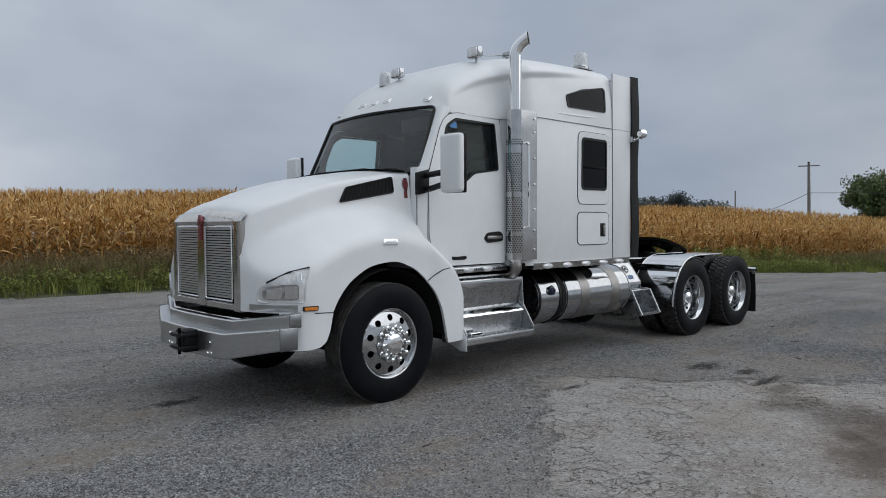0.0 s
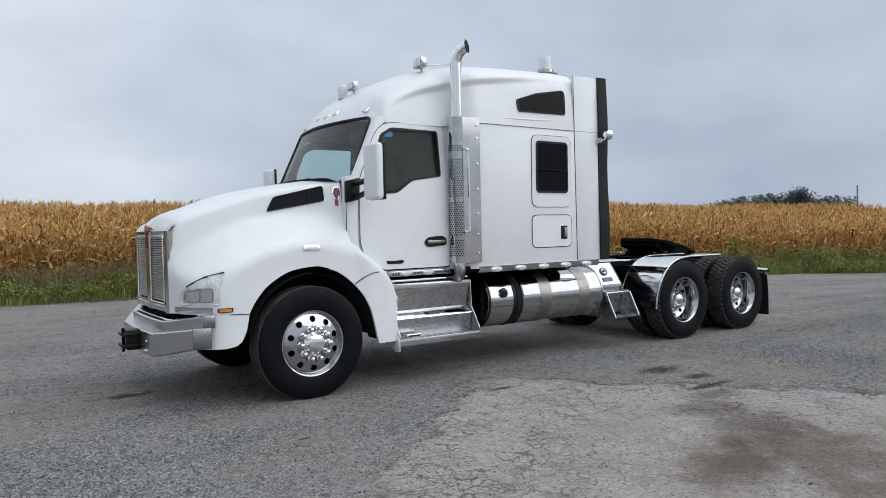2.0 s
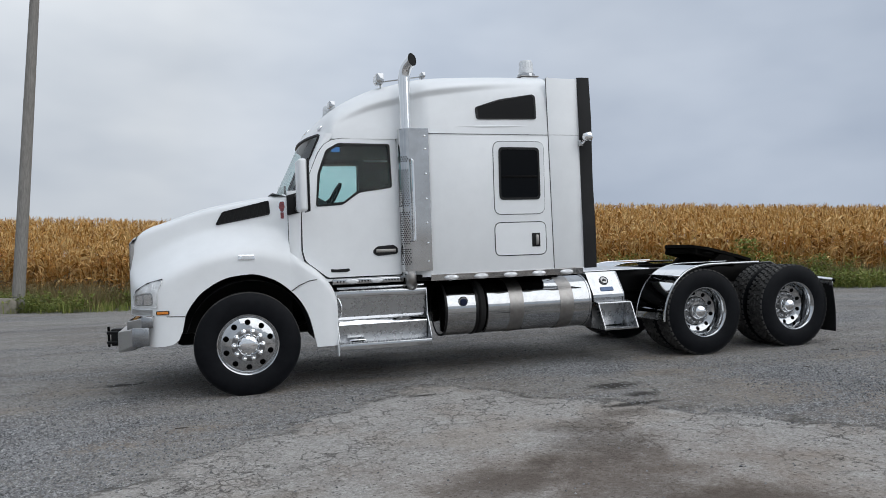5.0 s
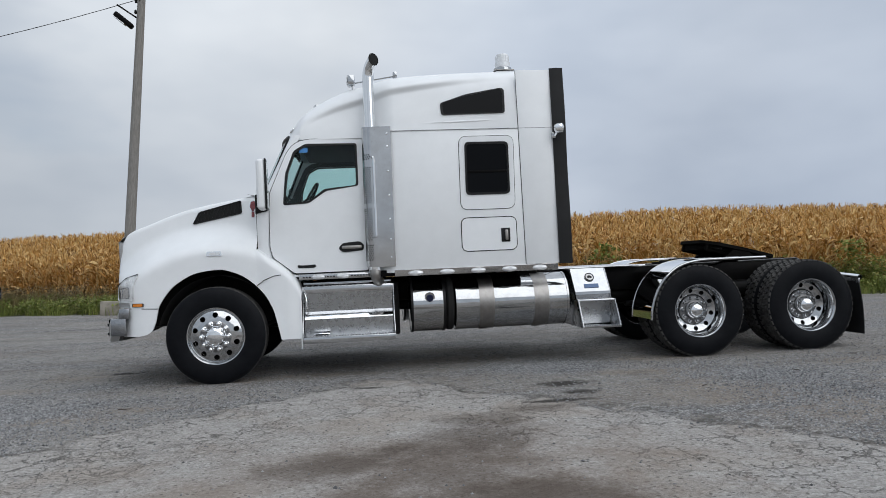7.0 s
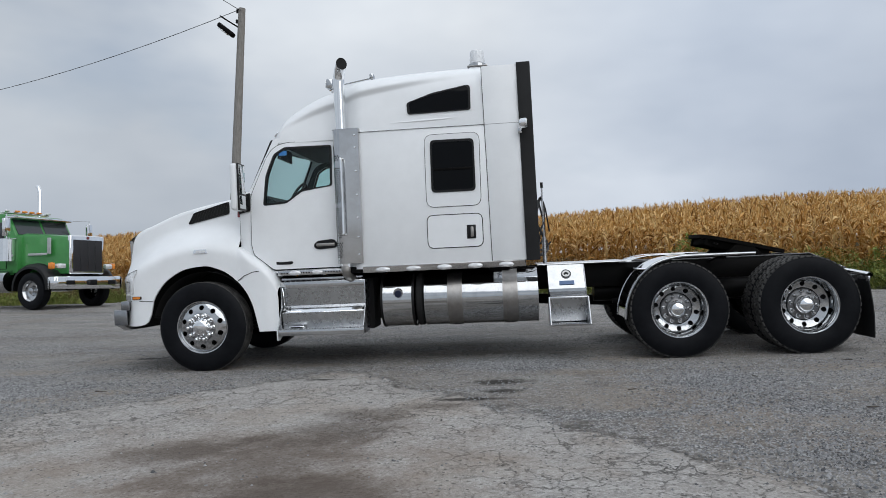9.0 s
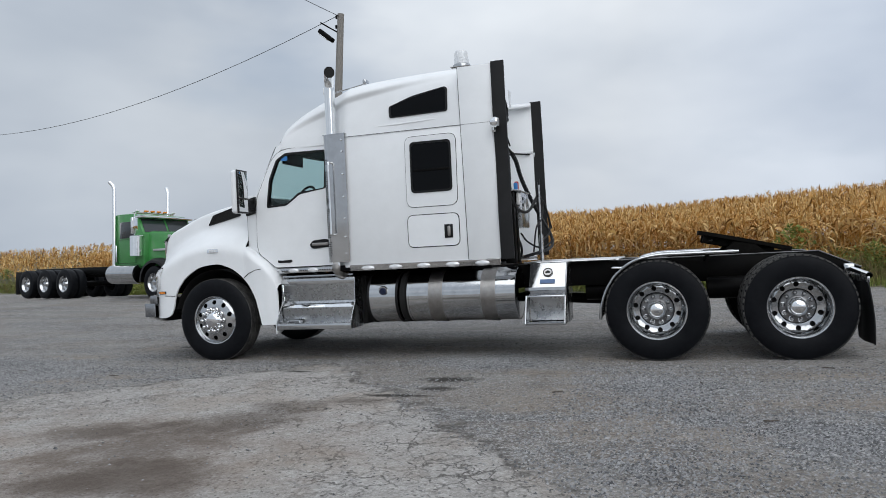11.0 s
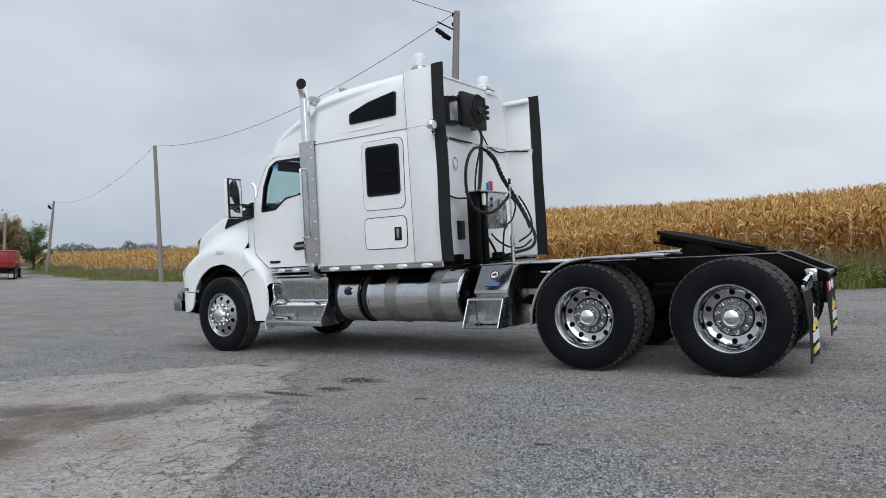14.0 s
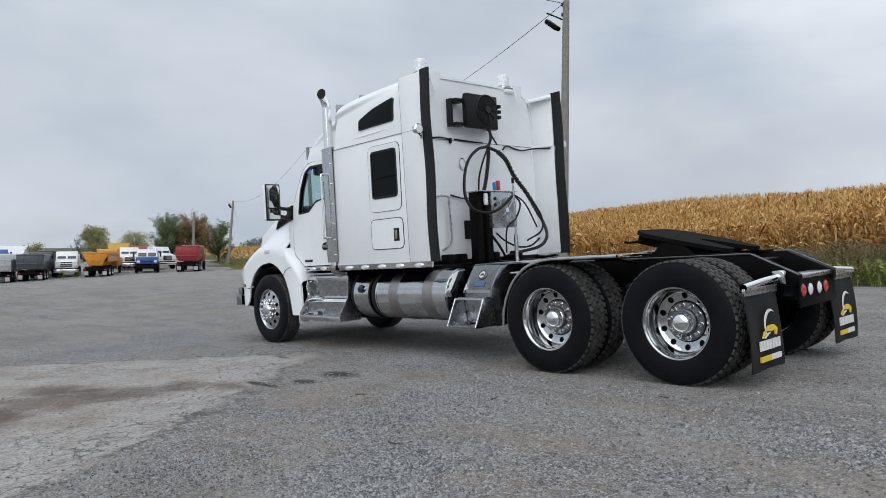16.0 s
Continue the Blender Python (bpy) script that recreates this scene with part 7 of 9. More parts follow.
# -- chassis --
def build_chassis():
    rail = [(-0.95, 0.80), (-0.95, 1.04), (3.3, 1.06), (7.10, 1.075), (7.50, 0.885), (7.50, 0.80), (7.05, 0.79), (3.5, 0.78)]
    for s in (-1, 1):
        y0, y1 = sorted((s * 0.445, s * 0.36))
        f = tpart("frame_rail", prism(rail, 1, y0, y1, 0.008), FRAME, "black steel chassis rail")
        # thin lighter tube: the glossy rail's edge highlight, put in as colour
        tpart("top_flange", tube([(4.9, s * 0.448, 1.066), (7.10, s * 0.448, 1.077), (7.50, s * 0.448, 0.887)], 0.008, 8), EDGE_SHEEN, "paler line painted in for the highlight along the flange edge", parent=f)
    for x in (-0.6, 1.4, 2.6, 3.9, 4.75, 5.9, 6.1, 7.0):
        tpart("crossmember", box((x - 0.06, -0.37, 0.82), (x + 0.06, 0.37, 1.02), 0.02), FRAME)
    tpart("rear_crossmember", box((7.30, -0.37, 0.845), (7.49, 0.37, 0.885), 0.012), ALU_B, "grey rear cross plate")
    p = tpart("tail_panel", box((7.44, -0.37, 0.60), (7.47, 0.50, 0.86), 0.01), FRAME, "black rear lamp panel")
    for y, mt in ((-0.30, REDL), (-0.14, WHITEP), (0.07, WHITEP), (0.23, REDL)):
        bm = lathe([(0, 0.016), (0.04, 0.014), (0.052, 0.006), (0.055, 0.0), (0, 0)], 20, axis="x")
        bmesh.ops.transform(bm, matrix=Matrix.Translation((7.471, y, 0.745)), verts=bm.verts)
        tpart("tail_lamp", bm, mt, parent=p)
        tpart("grommet", tube([(7.473, y + 0.058 * math.cos(a), 0.745 + 0.058 * math.sin(a)) for a in np.linspace(0, 2 * math.pi, 21)], 0.006, 6), BLACK, parent=p)
    # axles, drive line and springs
    for x, r in ((5.415, 0.16), (6.775, 0.16)):
        a = tpart("axle", tube([(x, -0.95, 0.523), (x, -0.3, 0.523), (x, 0, 0.523), (x, 0.3, 0.523), (x, 0.95, 0.523)], 0, 14, radii=[0.07, 0.09, 0.2, 0.09, 0.07]), FRAME, "black drive axle")
        tpart("differential", lathe([(0, -0.22), (0.12, -0.2), (0.2, -0.05), (0.21, 0.05), (0.12, 0.16), (0, 0.18)], 20, axis="x"), FRAME, parent=a).location = (x - 0.05, 0.06, 0.54)
        for s in (-1, 1):
            tpart("air_spring", lathe([(0.10, 0.60), (0.135, 0.64), (0.12, 0.68), (0.135, 0.74), (0.11, 0.79), (0, 0.80)], 18, axis="z"), RUBBER, parent=a).location = (x + 0.28, s * 0.47, 0)
            tpart("trailing_arm", box((x - 0.62, s * 0.47 - 0.04, 0.58), (x + 0.40, s * 0.47 + 0.04, 0.64), 0.015), FRAME, parent=a)
            tpart("brake_drum", lathe([(0.21, -0.09), (0.215, 0.09), (0, 0.09)], 28), FRAME, parent=a).location = (x, s * 0.78, 0.523)
            tpart("brake_chamber", lathe([(0, -0.1), (0.075, -0.09), (0.08, 0.0), (0.075, 0.09), (0, 0.1)], 16, axis="x"), FRAME, parent=a).location = (x - 0.32, s * 0.34, 0.66)
    tpart("drive_shaft", tube([(1.6, 0.0, 0.72), (3.6, 0.02, 0.66), (5.2, 0.05, 0.56)], 0.065, 12), FRAME)
    fa = tpart("front_axle", tube([(0, -0.9, 0.50), (0, -0.5, 0.42), (0, 0.5, 0.42), (0, 0.9, 0.50)], 0.075, 10), FRAME, "black front axle beam")
    for s in (-1, 1):
        tpart("leaf_spring", tube([(-0.75, s * 0.41, 0.72), (-0.3, s * 0.41, 0.55), (0, s * 0.41, 0.52), (0.3, s * 0.41, 0.55), (0.75, s * 0.41, 0.72)], 0.045, 6), FRAME, parent=fa)
    tpart("gearbox", box((0.4, -0.34, 0.52), (1.7, 0.34, 1.05), 0.08), FRAME, "black gearbox and engine underside")
    tpart("oil_pan", box((-0.75, -0.30, 0.46), (0.35, 0.30, 0.75), 0.06), FRAME)
    for k, (x, y) in enumerate(((5.95, -0.55), (6.0, 0.55), (4.6, -0.25))):
        tpart("air_tank", tube([(x, y - 0.02, 0.72), (x + 0.5, y - 0.02, 0.72)], 0.12, 18), FRAME, "black air reservoir")
    # deck plate behind the cab
    d = tpart("deck_plate", box((3.92, -0.62, 1.072), (5.02, 0.62, 1.088), 0.004), BRIGHTAL, "grey tread plate deck over the chassis")
    tpart("edge", tube([(3.92, -0.62, 1.08), (5.02, -0.62, 1.08)], 0.010, 8), ALU, parent=d)


# -- polished quarter fenders over the front drive axle --
def build_quarter(side):
    fl = (lambda b: mirrored(b)) if side else (lambda b: b)
    path = bend([(4.835, 0.46), (4.855, 0.62), (4.925, 0.80), (5.035, 0.95), (5.20, 1.065), (5.42, 1.118), (5.7, 1.125), (6.24, 1.125)], 5)
    p = [(v[0], v[1]) for v in path] if len(path[0]) == 2 else [(v.x, v.y) for v in path]
    rows = [[(x, -1.20, z), (x, -0.90, z + 0.004), (x, -0.60, z)] for x, z in p]
    q = tpart("quarter_fender", fl(grid(rows)), CHROME, "polished aluminium quarter fender over the drive tyres")
    thicken(q, 0.006)
    tpart("rolled_edge", fl(tube([(x, -1.203, z - 0.006) for x, z in p], 0.016, 10)), ALU, parent=q)
    tpart("inner_edge", fl(tube([(x, -0.597, z - 0.006) for x, z in p], 0.012, 8)), ALU, parent=q)
    tpart("front_plate", fl(prism([(4.975, 0.992), (5.09, 0.988), (5.09, 1.000), (4.975, 1.006)], 1, -1.215, -0.48, 0.003)), CHROME, parent=q)
    for x, zb in ((5.25, 1.04), (5.95, 1.085)):
        tpart("bracket", fl(tube([(x, -0.44, zb - 0.05), (x, -0.8, zb), (x, -1.1, zb)], 0.016, 8)), FRAME, parent=q)


# -- tanks --
def build_tanks(side):
    fl = (lambda b: mirrored(b)) if side else (lambda b: b)
    cy, cz, R = -0.83, 0.745, 0.305

    def drum(x0, x1):
        bm = lathe([(0, x0), (R - 0.05, x0), (R - 0.015, x0 + 0.006), (R, x0 + 0.022), (R, x1 - 0.022), (R - 0.015, x1 - 0.006), (R - 0.05, x1), (0, x1)], 56, axis="x")
        bmesh.ops.translate(bm, vec=(0, cy, cz), verts=bm.verts)
        return bm

    def band(x0, x1, r):
        bm = lathe([(r - 0.01, x0), (r, x0), (r, x1), (r - 0.01, x1)], 56, axis="x", close=True)
        bmesh.ops.translate(bm, vec=(0, cy, cz), verts=bm.verts)
        return bm
    t = tpart("fuel_tank", fl(drum(2.60, 3.905)), ALU, "long polished aluminium fuel tank with brushed straps")
    for x in (2.955, 3.585):
        tpart("strap", fl(band(x - 0.085, x + 0.085, R + 0.003)), STRAP, "dull steel strap", parent=t)
    tpart("end_ring", fl(band(2.605, 2.625, R + 0.006)), ALU, parent=t)
    tpart("end_ring", fl(band(3.88, 3.90, R + 0.006)), ALU, parent=t)
    for x in (2.955, 3.585):
        tpart("tank_bracket", fl(prism([(-0.45, 0.98), (-0.62, 0.98), (-0.80, 0.46), (-0.76, 0.42), (-0.45, 0.52)], 0, x - 0.05, x + 0.05, 0.006)), FRAME, parent=t)
    d = tpart("fluid_tank", fl(drum(2.10, 2.485)), ALU, "short polished tank with a dark filler cap")
    tpart("end_ring", fl(band(2.10, 2.125, R + 0.008)), BLACK, parent=d)
    tpart("end_ring", fl(band(2.46, 2.49, R + 0.008)), BLACK, parent=d)
    a = radians(197)
    c = Vector((2.31, cy + R * math.cos(a), cz + R * -math.sin(a) * 1.0))
    cap = lathe([(0, -0.045), (0.036, -0.043), (0.042, -0.03), (0.042, 0.01), (0, 0.01)], 20)
    bmesh.ops.transform(cap, matrix=Matrix.Translation(c) @ Matrix.Rotation(radians(16), 4, "X"), verts=cap.verts)
    tpart("filler_cap", fl(cap), CAPBLUE, "dark blue filler cap", parent=d)
    ring = lathe([(0.042, -0.012), (0.056, -0.010), (0.058, 0.01), (0.042, 0.01)], 20, close=True)
    bmesh.ops.transform(ring, matrix=Matrix.Translation(c) @ Matrix.Rotation(radians(16), 4, "X"), verts=ring.verts)
    tpart("filler_neck", fl(ring), ALU, parent=d)
    # dark drum painted in for the shade between the two tanks
    tpart("tank_gap", fl(drum(2.50, 2.59)), DARK)


# -- cab steps --
def build_steps(side):
    fl = (lambda b: mirrored(b)) if side else (lambda b: b)
    x0, x1 = 0.915, 1.905
    s = tpart("cab_step", fl(box((x0, -1.045, 0.985), (x1, -0.84, 1.015), 0.006)), ALU, "polished aluminium two-tread cab steps")
    tpart("top_lip", fl(box((x0, -1.055, 0.935), (x1, -1.040, 1.012), 0.004)), ALU, parent=s)
    tpart("upper_panel", fl(prism([(-1.035, 0.945), (-1.03, 0.945), (-0.985, 0.735), (-0.99, 0.735)], 0, x0 + 0.01, x1 - 0.01)), ALU_B, parent=s)
    tpart("upper_rail", fl(tube([(x0 + 0.01, -1.02, 1.045), (x1 - 0.02, -1.02, 1.045)], 0.017, 10)), ALU, parent=s)
    tpart("sloped_plate", fl(prism([(-0.985, 0.735), (-1.085, 0.665), (-1.09, 0.655), (-1.08, 0.65), (-0.975, 0.725)], 0, x0 + 0.012, x1 - 0.012)), CHROME, parent=s)
    tpart("riser", fl(prism([(-1.085, 0.655), (-1.075, 0.655), (-1.04, 0.465), (-1.05, 0.465)], 0, x0 + 0.01, x1 - 0.01)), ALU_B, parent=s)
    tpart("lower_tread", fl(box((x0, -1.205, 0.448), (x1, -1.03, 0.466), 0.004)), ALU_B, parent=s)
    tpart("lower_lip", fl(box((x0 - 0.005, -1.215, 0.400), (x1 + 0.005, -1.200, 0.468), 0.004)), ALU, parent=s)
    for k in range(30):
        x = x0 + 0.04 + k * (x1 - x0 - 0.08) / 29
        tpart("tread_tooth", fl(lathe([(0.0105, 0.466), (0.0115, 0.474), (0.006, 0.477), (0.005, 0.466)], 8, axis="z")), ALU, parent=s).location = (x, -1.17 if not side else 1.17, 0)
        if k % 2 == 0:
            tpart("tread_tooth", fl(lathe([(0.0105, 1.015), (0.0115, 1.022), (0.006, 1.024), (0.005, 1.015)], 8, axis="z")), ALU, parent=s).location = (x, -1.01 if not side else 1.01, 0)
    for x in (x0 - 0.004, x1 + 0.004):
        pl = [(-0.86, 1.01), (-1.05, 1.01), (-1.055, 0.94), (-1.07, 0.72), (-1.212, 0.50), (-1.215, 0.40), (-0.86, 0.40)]
        tpart("side_plate", fl(prism(pl, 0, x - 0.005, x + 0.005, 0.002)), ALU_B, parent=s)
    tpart("gusset", fl(prism([(-1.00, 0.62), (-1.15, 0.55), (-1.215, 0.47), (-1.215, 0.35), (-1.13, 0.345), (-0.98, 0.40)], 0, 0.893, 0.903, 0.002)), WHITE, parent=s)
    tpart("label_plate", fl(box((1.02, -1.15, 0.47), (1.20, -1.085, 0.505), 0.01)), CHROME, parent=s)
    tpart("label_bar", fl(box((1.04, -1.153, 0.480), (1.18, -1.149, 0.496), 0)), BLACK, parent=s)
    tpart("grab_loop", fl(tube(bend([(0.93, -1.06, 0.94), (0.95, -1.09, 0.88), (0.955, -1.09, 0.80), (0.94, -1.06, 0.75)], 5), 0.010, 8)), CHROME, parent=s)
    # dark block standing in for the shaded space behind the steps
    tpart("step_back", fl(box((0.92, -0.86, 0.42), (1.98, -0.50, 1.02), 0.02)), DARK, parent=s)


# -- battery box with a step --
def build_box(side):
    fl = (lambda b: mirrored(b)) if side else (lambda b: b)
    x0, x1 = 4.035, 4.435
    prof = [(-0.46, 1.06), (-0.76, 1.06), (-0.945, 0.80), (-0.945, 0.715), (-0.90, 0.40), (-0.46, 0.40)]
    b = tpart("battery_box", fl(prism(prof, 0, x0, x1, 0.006)), DULL, "aluminium battery box with a slanted lid and step")
    rear = [(-0.46, 1.068), (-0.775, 1.068), (-0.955, 0.81), (-0.955, 0.70), (-0.905, 0.395), (-0.46, 0.395)]
    tpart("rear_plate", fl(prism(rear, 0, x1 + 0.002, x1 + 0.016, 0.003)), DULL, parent=b)
    lid = [(-0.755, 1.066), (-0.765, 1.072), (-0.957, 0.803), (-0.947, 0.795)]
    tpart("lid", fl(prism(lid, 0, x0 - 0.008, x1 + 0.006)), ALU, "polished slanted lid with a round emblem", parent=b)
    tpart("lid_lip", fl(prism([(-0.945, 0.800), (-0.962, 0.806), (-0.964, 0.772), (-0.945, 0.765)], 0, x0 - 0.008, x1 + 0.006)), ALU, parent=b)
    # round emblem and blue label, flat on the slanted lid
    n = Vector((0, -0.814, 0.581))
    q = Matrix.Translation((4.235, -0.846, 0.968)) @ n.to_track_quat("Z", "X").to_matrix().to_4x4()

    def laid(bm):
        bmesh.ops.transform(bm, matrix=q, verts=bm.verts)
        return fl(bm)
    tpart("emblem", laid(lathe([(0, 0.006), (0.050, 0.006), (0.055, 0.0), (0, 0.0)], 24, axis="z")), WHITEP, parent=b)
    tpart("emblem_ring", laid(tube([(0.050 * math.cos(a), 0.050 * math.sin(a), 0.007) for a in np.linspace(0, 2 * math.pi, 25)], 0.006, 6)), BLACK, parent=b)
    tpart("emblem_mark", laid(prism(rounded([(-0.022, -0.022), (0.004, -0.03), (0.024, 0.0), (0.004, 0.03), (-0.022, 0.022), (-0.008, 0.0)], 0.008), 2, 0.006, 0.009)), BLACK, parent=b)
    tpart("label_bar", fl(prism([(-0.900, 0.890), (-0.904, 0.8925), (-0.934, 0.850), (-0.930, 0.8475)], 0, 4.15, 4.32)), BLUEP, parent=b)
    # step pocket below, its foot standing farther out than its top
    tpart("tread", fl(prism([(-0.945, 0.735), (-1.088, 0.722), (-1.092, 0.702), (-0.945, 0.712)], 0, 4.01, 4.45, 0.003)), ALU, parent=b)
    tpart("pocket_back", fl(prism([(-0.950, 0.71), (-0.956, 0.71), (-0.912, 0.43), (-0.906, 0.43)], 0, 4.03, 4.435)), ALU_B, parent=b)
    tpart("lower_tread", fl(prism([(-0.90, 0.405), (-1.235, 0.405), (-1.240, 0.428), (-0.90, 0.424)], 0, 4.02, 4.46, 0.003)), ALU, parent=b)
    for x, w in ((4.012, 0.012), (4.446, 0.012)):
        tpart("side_plate", fl(prism([(-0.955, 0.72), (-1.085, 0.715), (-1.235, 0.41), (-0.905, 0.41)], 0, x, x + w, 0.002)), ALU_B, parent=b)
        tpart("post", fl(tube([(x + 0.006, -1.087, 0.715), (x + 0.008, -1.237, 0.418)], 0.010, 8)), ALU, parent=b)
    tooth = lathe([(0.0105, 0.0), (0.0115, 0.008), (0.006, 0.010), (0.005, 0.0)], 8, axis="z")
    for k in range(14):
        for y, z in ((-1.205, 0.427), (-1.07, 0.724)):
            tpart("tread_tooth", tooth.copy(), ALU, parent=b).location = (4.055 + k * 0.028, -y if side else y, z)
    tooth.free()


# -- fifth wheel --
def build_fifth():
    m = Matrix.Translation((6.35, 0, 1.235)) @ Matrix.Rotation(radians(13.5), 4, "Y")
    outline = rounded([(-0.46, -0.30), (-0.30, -0.46), (0.10, -0.46), (0.30, -0.42), (0.53, -0.36), (0.53, -0.20), (0.12, -0.06), (0.06, 0.0), (0.12, 0.06), (0.53, 0.20), (0.53, 0.36), (0.30, 0.42), (0.10, 0.46), (-0.30, 0.46), (-0.46, 0.30)], 0.05, 4)
    bm = prism([(x, y) for x, y in outline], 2, -0.022, 0.018)
    bmesh.ops.transform(bm, matrix=m, verts=bm.verts)
    f = tpart("fifth_wheel", bm, GREASE, "greasy black fifth wheel plate tilted to the rear")
    for s in (-1, 1):
        bm = box((-0.40, s * 0.33 - 0.03, -0.11), (0.35, s * 0.33 + 0.03, -0.02), 0.015, m=m)
        tpart("rib", bm, GREASE, parent=f)
        bm = prism([(6.10, 1.07), (6.60, 1.07), (6.46, 1.20), (6.26, 1.22)], 1, s * 0.40 - 0.05, s * 0.40 + 0.05, 0.01)
        tpart("saddle", bm, GREASE, parent=f)
    tpart("rib", box((-0.38, -0.36, -0.09), (-0.33, 0.36, -0.02), 0.012, m=m), GREASE, parent=f)
    tpart("release_bar", tube([m @ Vector((-0.3, -0.3, -0.06)), m @ Vector((-0.33, -0.62, -0.08)), m @ Vector((-0.36, -0.66, -0.08))], 0.012, 6), GREASE, parent=f)
    for s in (-1, 1):
        tpart("slide_rail", box((5.55, s * 0.40 - 0.05, 1.066), (6.95, s * 0.40 + 0.05, 1.092), 0.006), GREASE, parent=f)
    tpart("base_plate", box((5.85, -0.42, 1.055), (6.75, 0.42, 1.075), 0.006), GREASE, parent=f)


# -- mud flaps --
def build_flap(side):
    fl = (lambda b: mirrored(b)) if side else (lambda b: b)
    s = 1 if side else -1
    rows = []
    for z in np.linspace(0.79, 0.165, 10):
        x = 7.375 + 0.03 * math.sin((0.79 - z) * 3.2)
        rows.append([(x + 0.012 * math.sin(k * 1.3 + z * 4), -1.19 + 0.62 * k / 6, z) for k in range(7)])
    f = tpart("mud_flap", fl(grid(rows)), FLAPRUB, "black rubber mud flap with white and yellow print")
    thicken(f, 0.01)
    tpart("hanger", fl(tube([(7.36, -0.44, 0.875), (7.37, -0.8, 0.862), (7.38, -1.205, 0.835)], 0.03, 14, cap=False)), CHROME, "chrome flap hanger tube", parent=f)
    tpart("hanger_strip", fl(box((7.362, -1.19, 0.765), (7.388, -0.58, 0.825), 0.006)), ALU_B, parent=f)
    tpart("hanger_socket", fl(box((7.31, -0.50, 0.81), (7.42, -0.43, 0.93), 0.02)), ALU, parent=f)

    f.location = (0, s * 0.045, 0)

    def px(y, z):
        return 7.384 + 0.03 * math.sin((0.79 - z) * 3.2) + 0.012
    cy = s * 0.86

    def mark(poly, material):
        c = (sum(p[0] for p in poly) / len(poly), sum(p[1] for p in poly) / len(poly))
        bm = sheet(poly, None, lambda u, v: (px(u, v), cy + u, v), (-0.012, 0, 0), rings=1, extra=0)
        tpart("print", bm, material, parent=f)
    turn = np.linspace(radians(48), radians(215), 14)
    arc = [(0.035 + 0.125 * math.cos(a), 0.515 + 0.125 * math.sin(a)) for a in turn]
    inner = [(0.043 + (0.125 - 0.024 * math.sin(math.pi * k / 13) - 0.002) * math.cos(a), 0.512 + (0.125 - 0.024 * math.sin(math.pi * k / 13) - 0.002) * math.sin(a)) for k, a in enumerate(turn)][::-1]
    bm = bmesh.new()
    va = [bm.verts.new((px(0, z) + 0.001, cy + y, z)) for y, z in arc]
    vb = [bm.verts.new((px(0, z) + 0.001, cy + y, z)) for y, z in inner[::-1]]
    for i in range(13):
        bm.faces.new((va[i], va[i + 1], vb[i + 1], vb[i]))
    thicken(tpart("print", bm, WHITEP, parent=f), 0.003)
    mark(rounded([(-0.075, 0.470), (-0.01, 0.508), (0.09, 0.512), (0.155, 0.478), (0.06, 0.462)], 0.012), YELLOWP)
    mark(rounded([(-0.135, 0.418), (-0.09, 0.468), (-0.05, 0.478), (-0.085, 0.440)], 0.008), YELLOWP)
    mark(rounded([(0.105, 0.430), (0.120, 0.478), (0.158, 0.476), (0.135, 0.420)], 0.008), YELLOWP)
    mark(rounded([(-0.095, 0.412), (-0.05, 0.452), (0.03, 0.456), (-0.02, 0.440)], 0.006), WHITEP)
    for k in range(7):
        mark(rect(-0.19 + k * 0.056, 0.325, -0.19 + k * 0.056 + 0.043, 0.40), WHITEP)
    mark(rect(-0.19, 0.235, 0.0, 0.278), YELLOWP)
    mark(rect(0.005, 0.235, 0.20, 0.278), WHITEP)


build_chassis()
for _s in (0, 1):
    build_quarter(_s)
    build_tanks(_s)
    build_steps(_s)
    build_flap(_s)
build_box(0)
build_fifth()


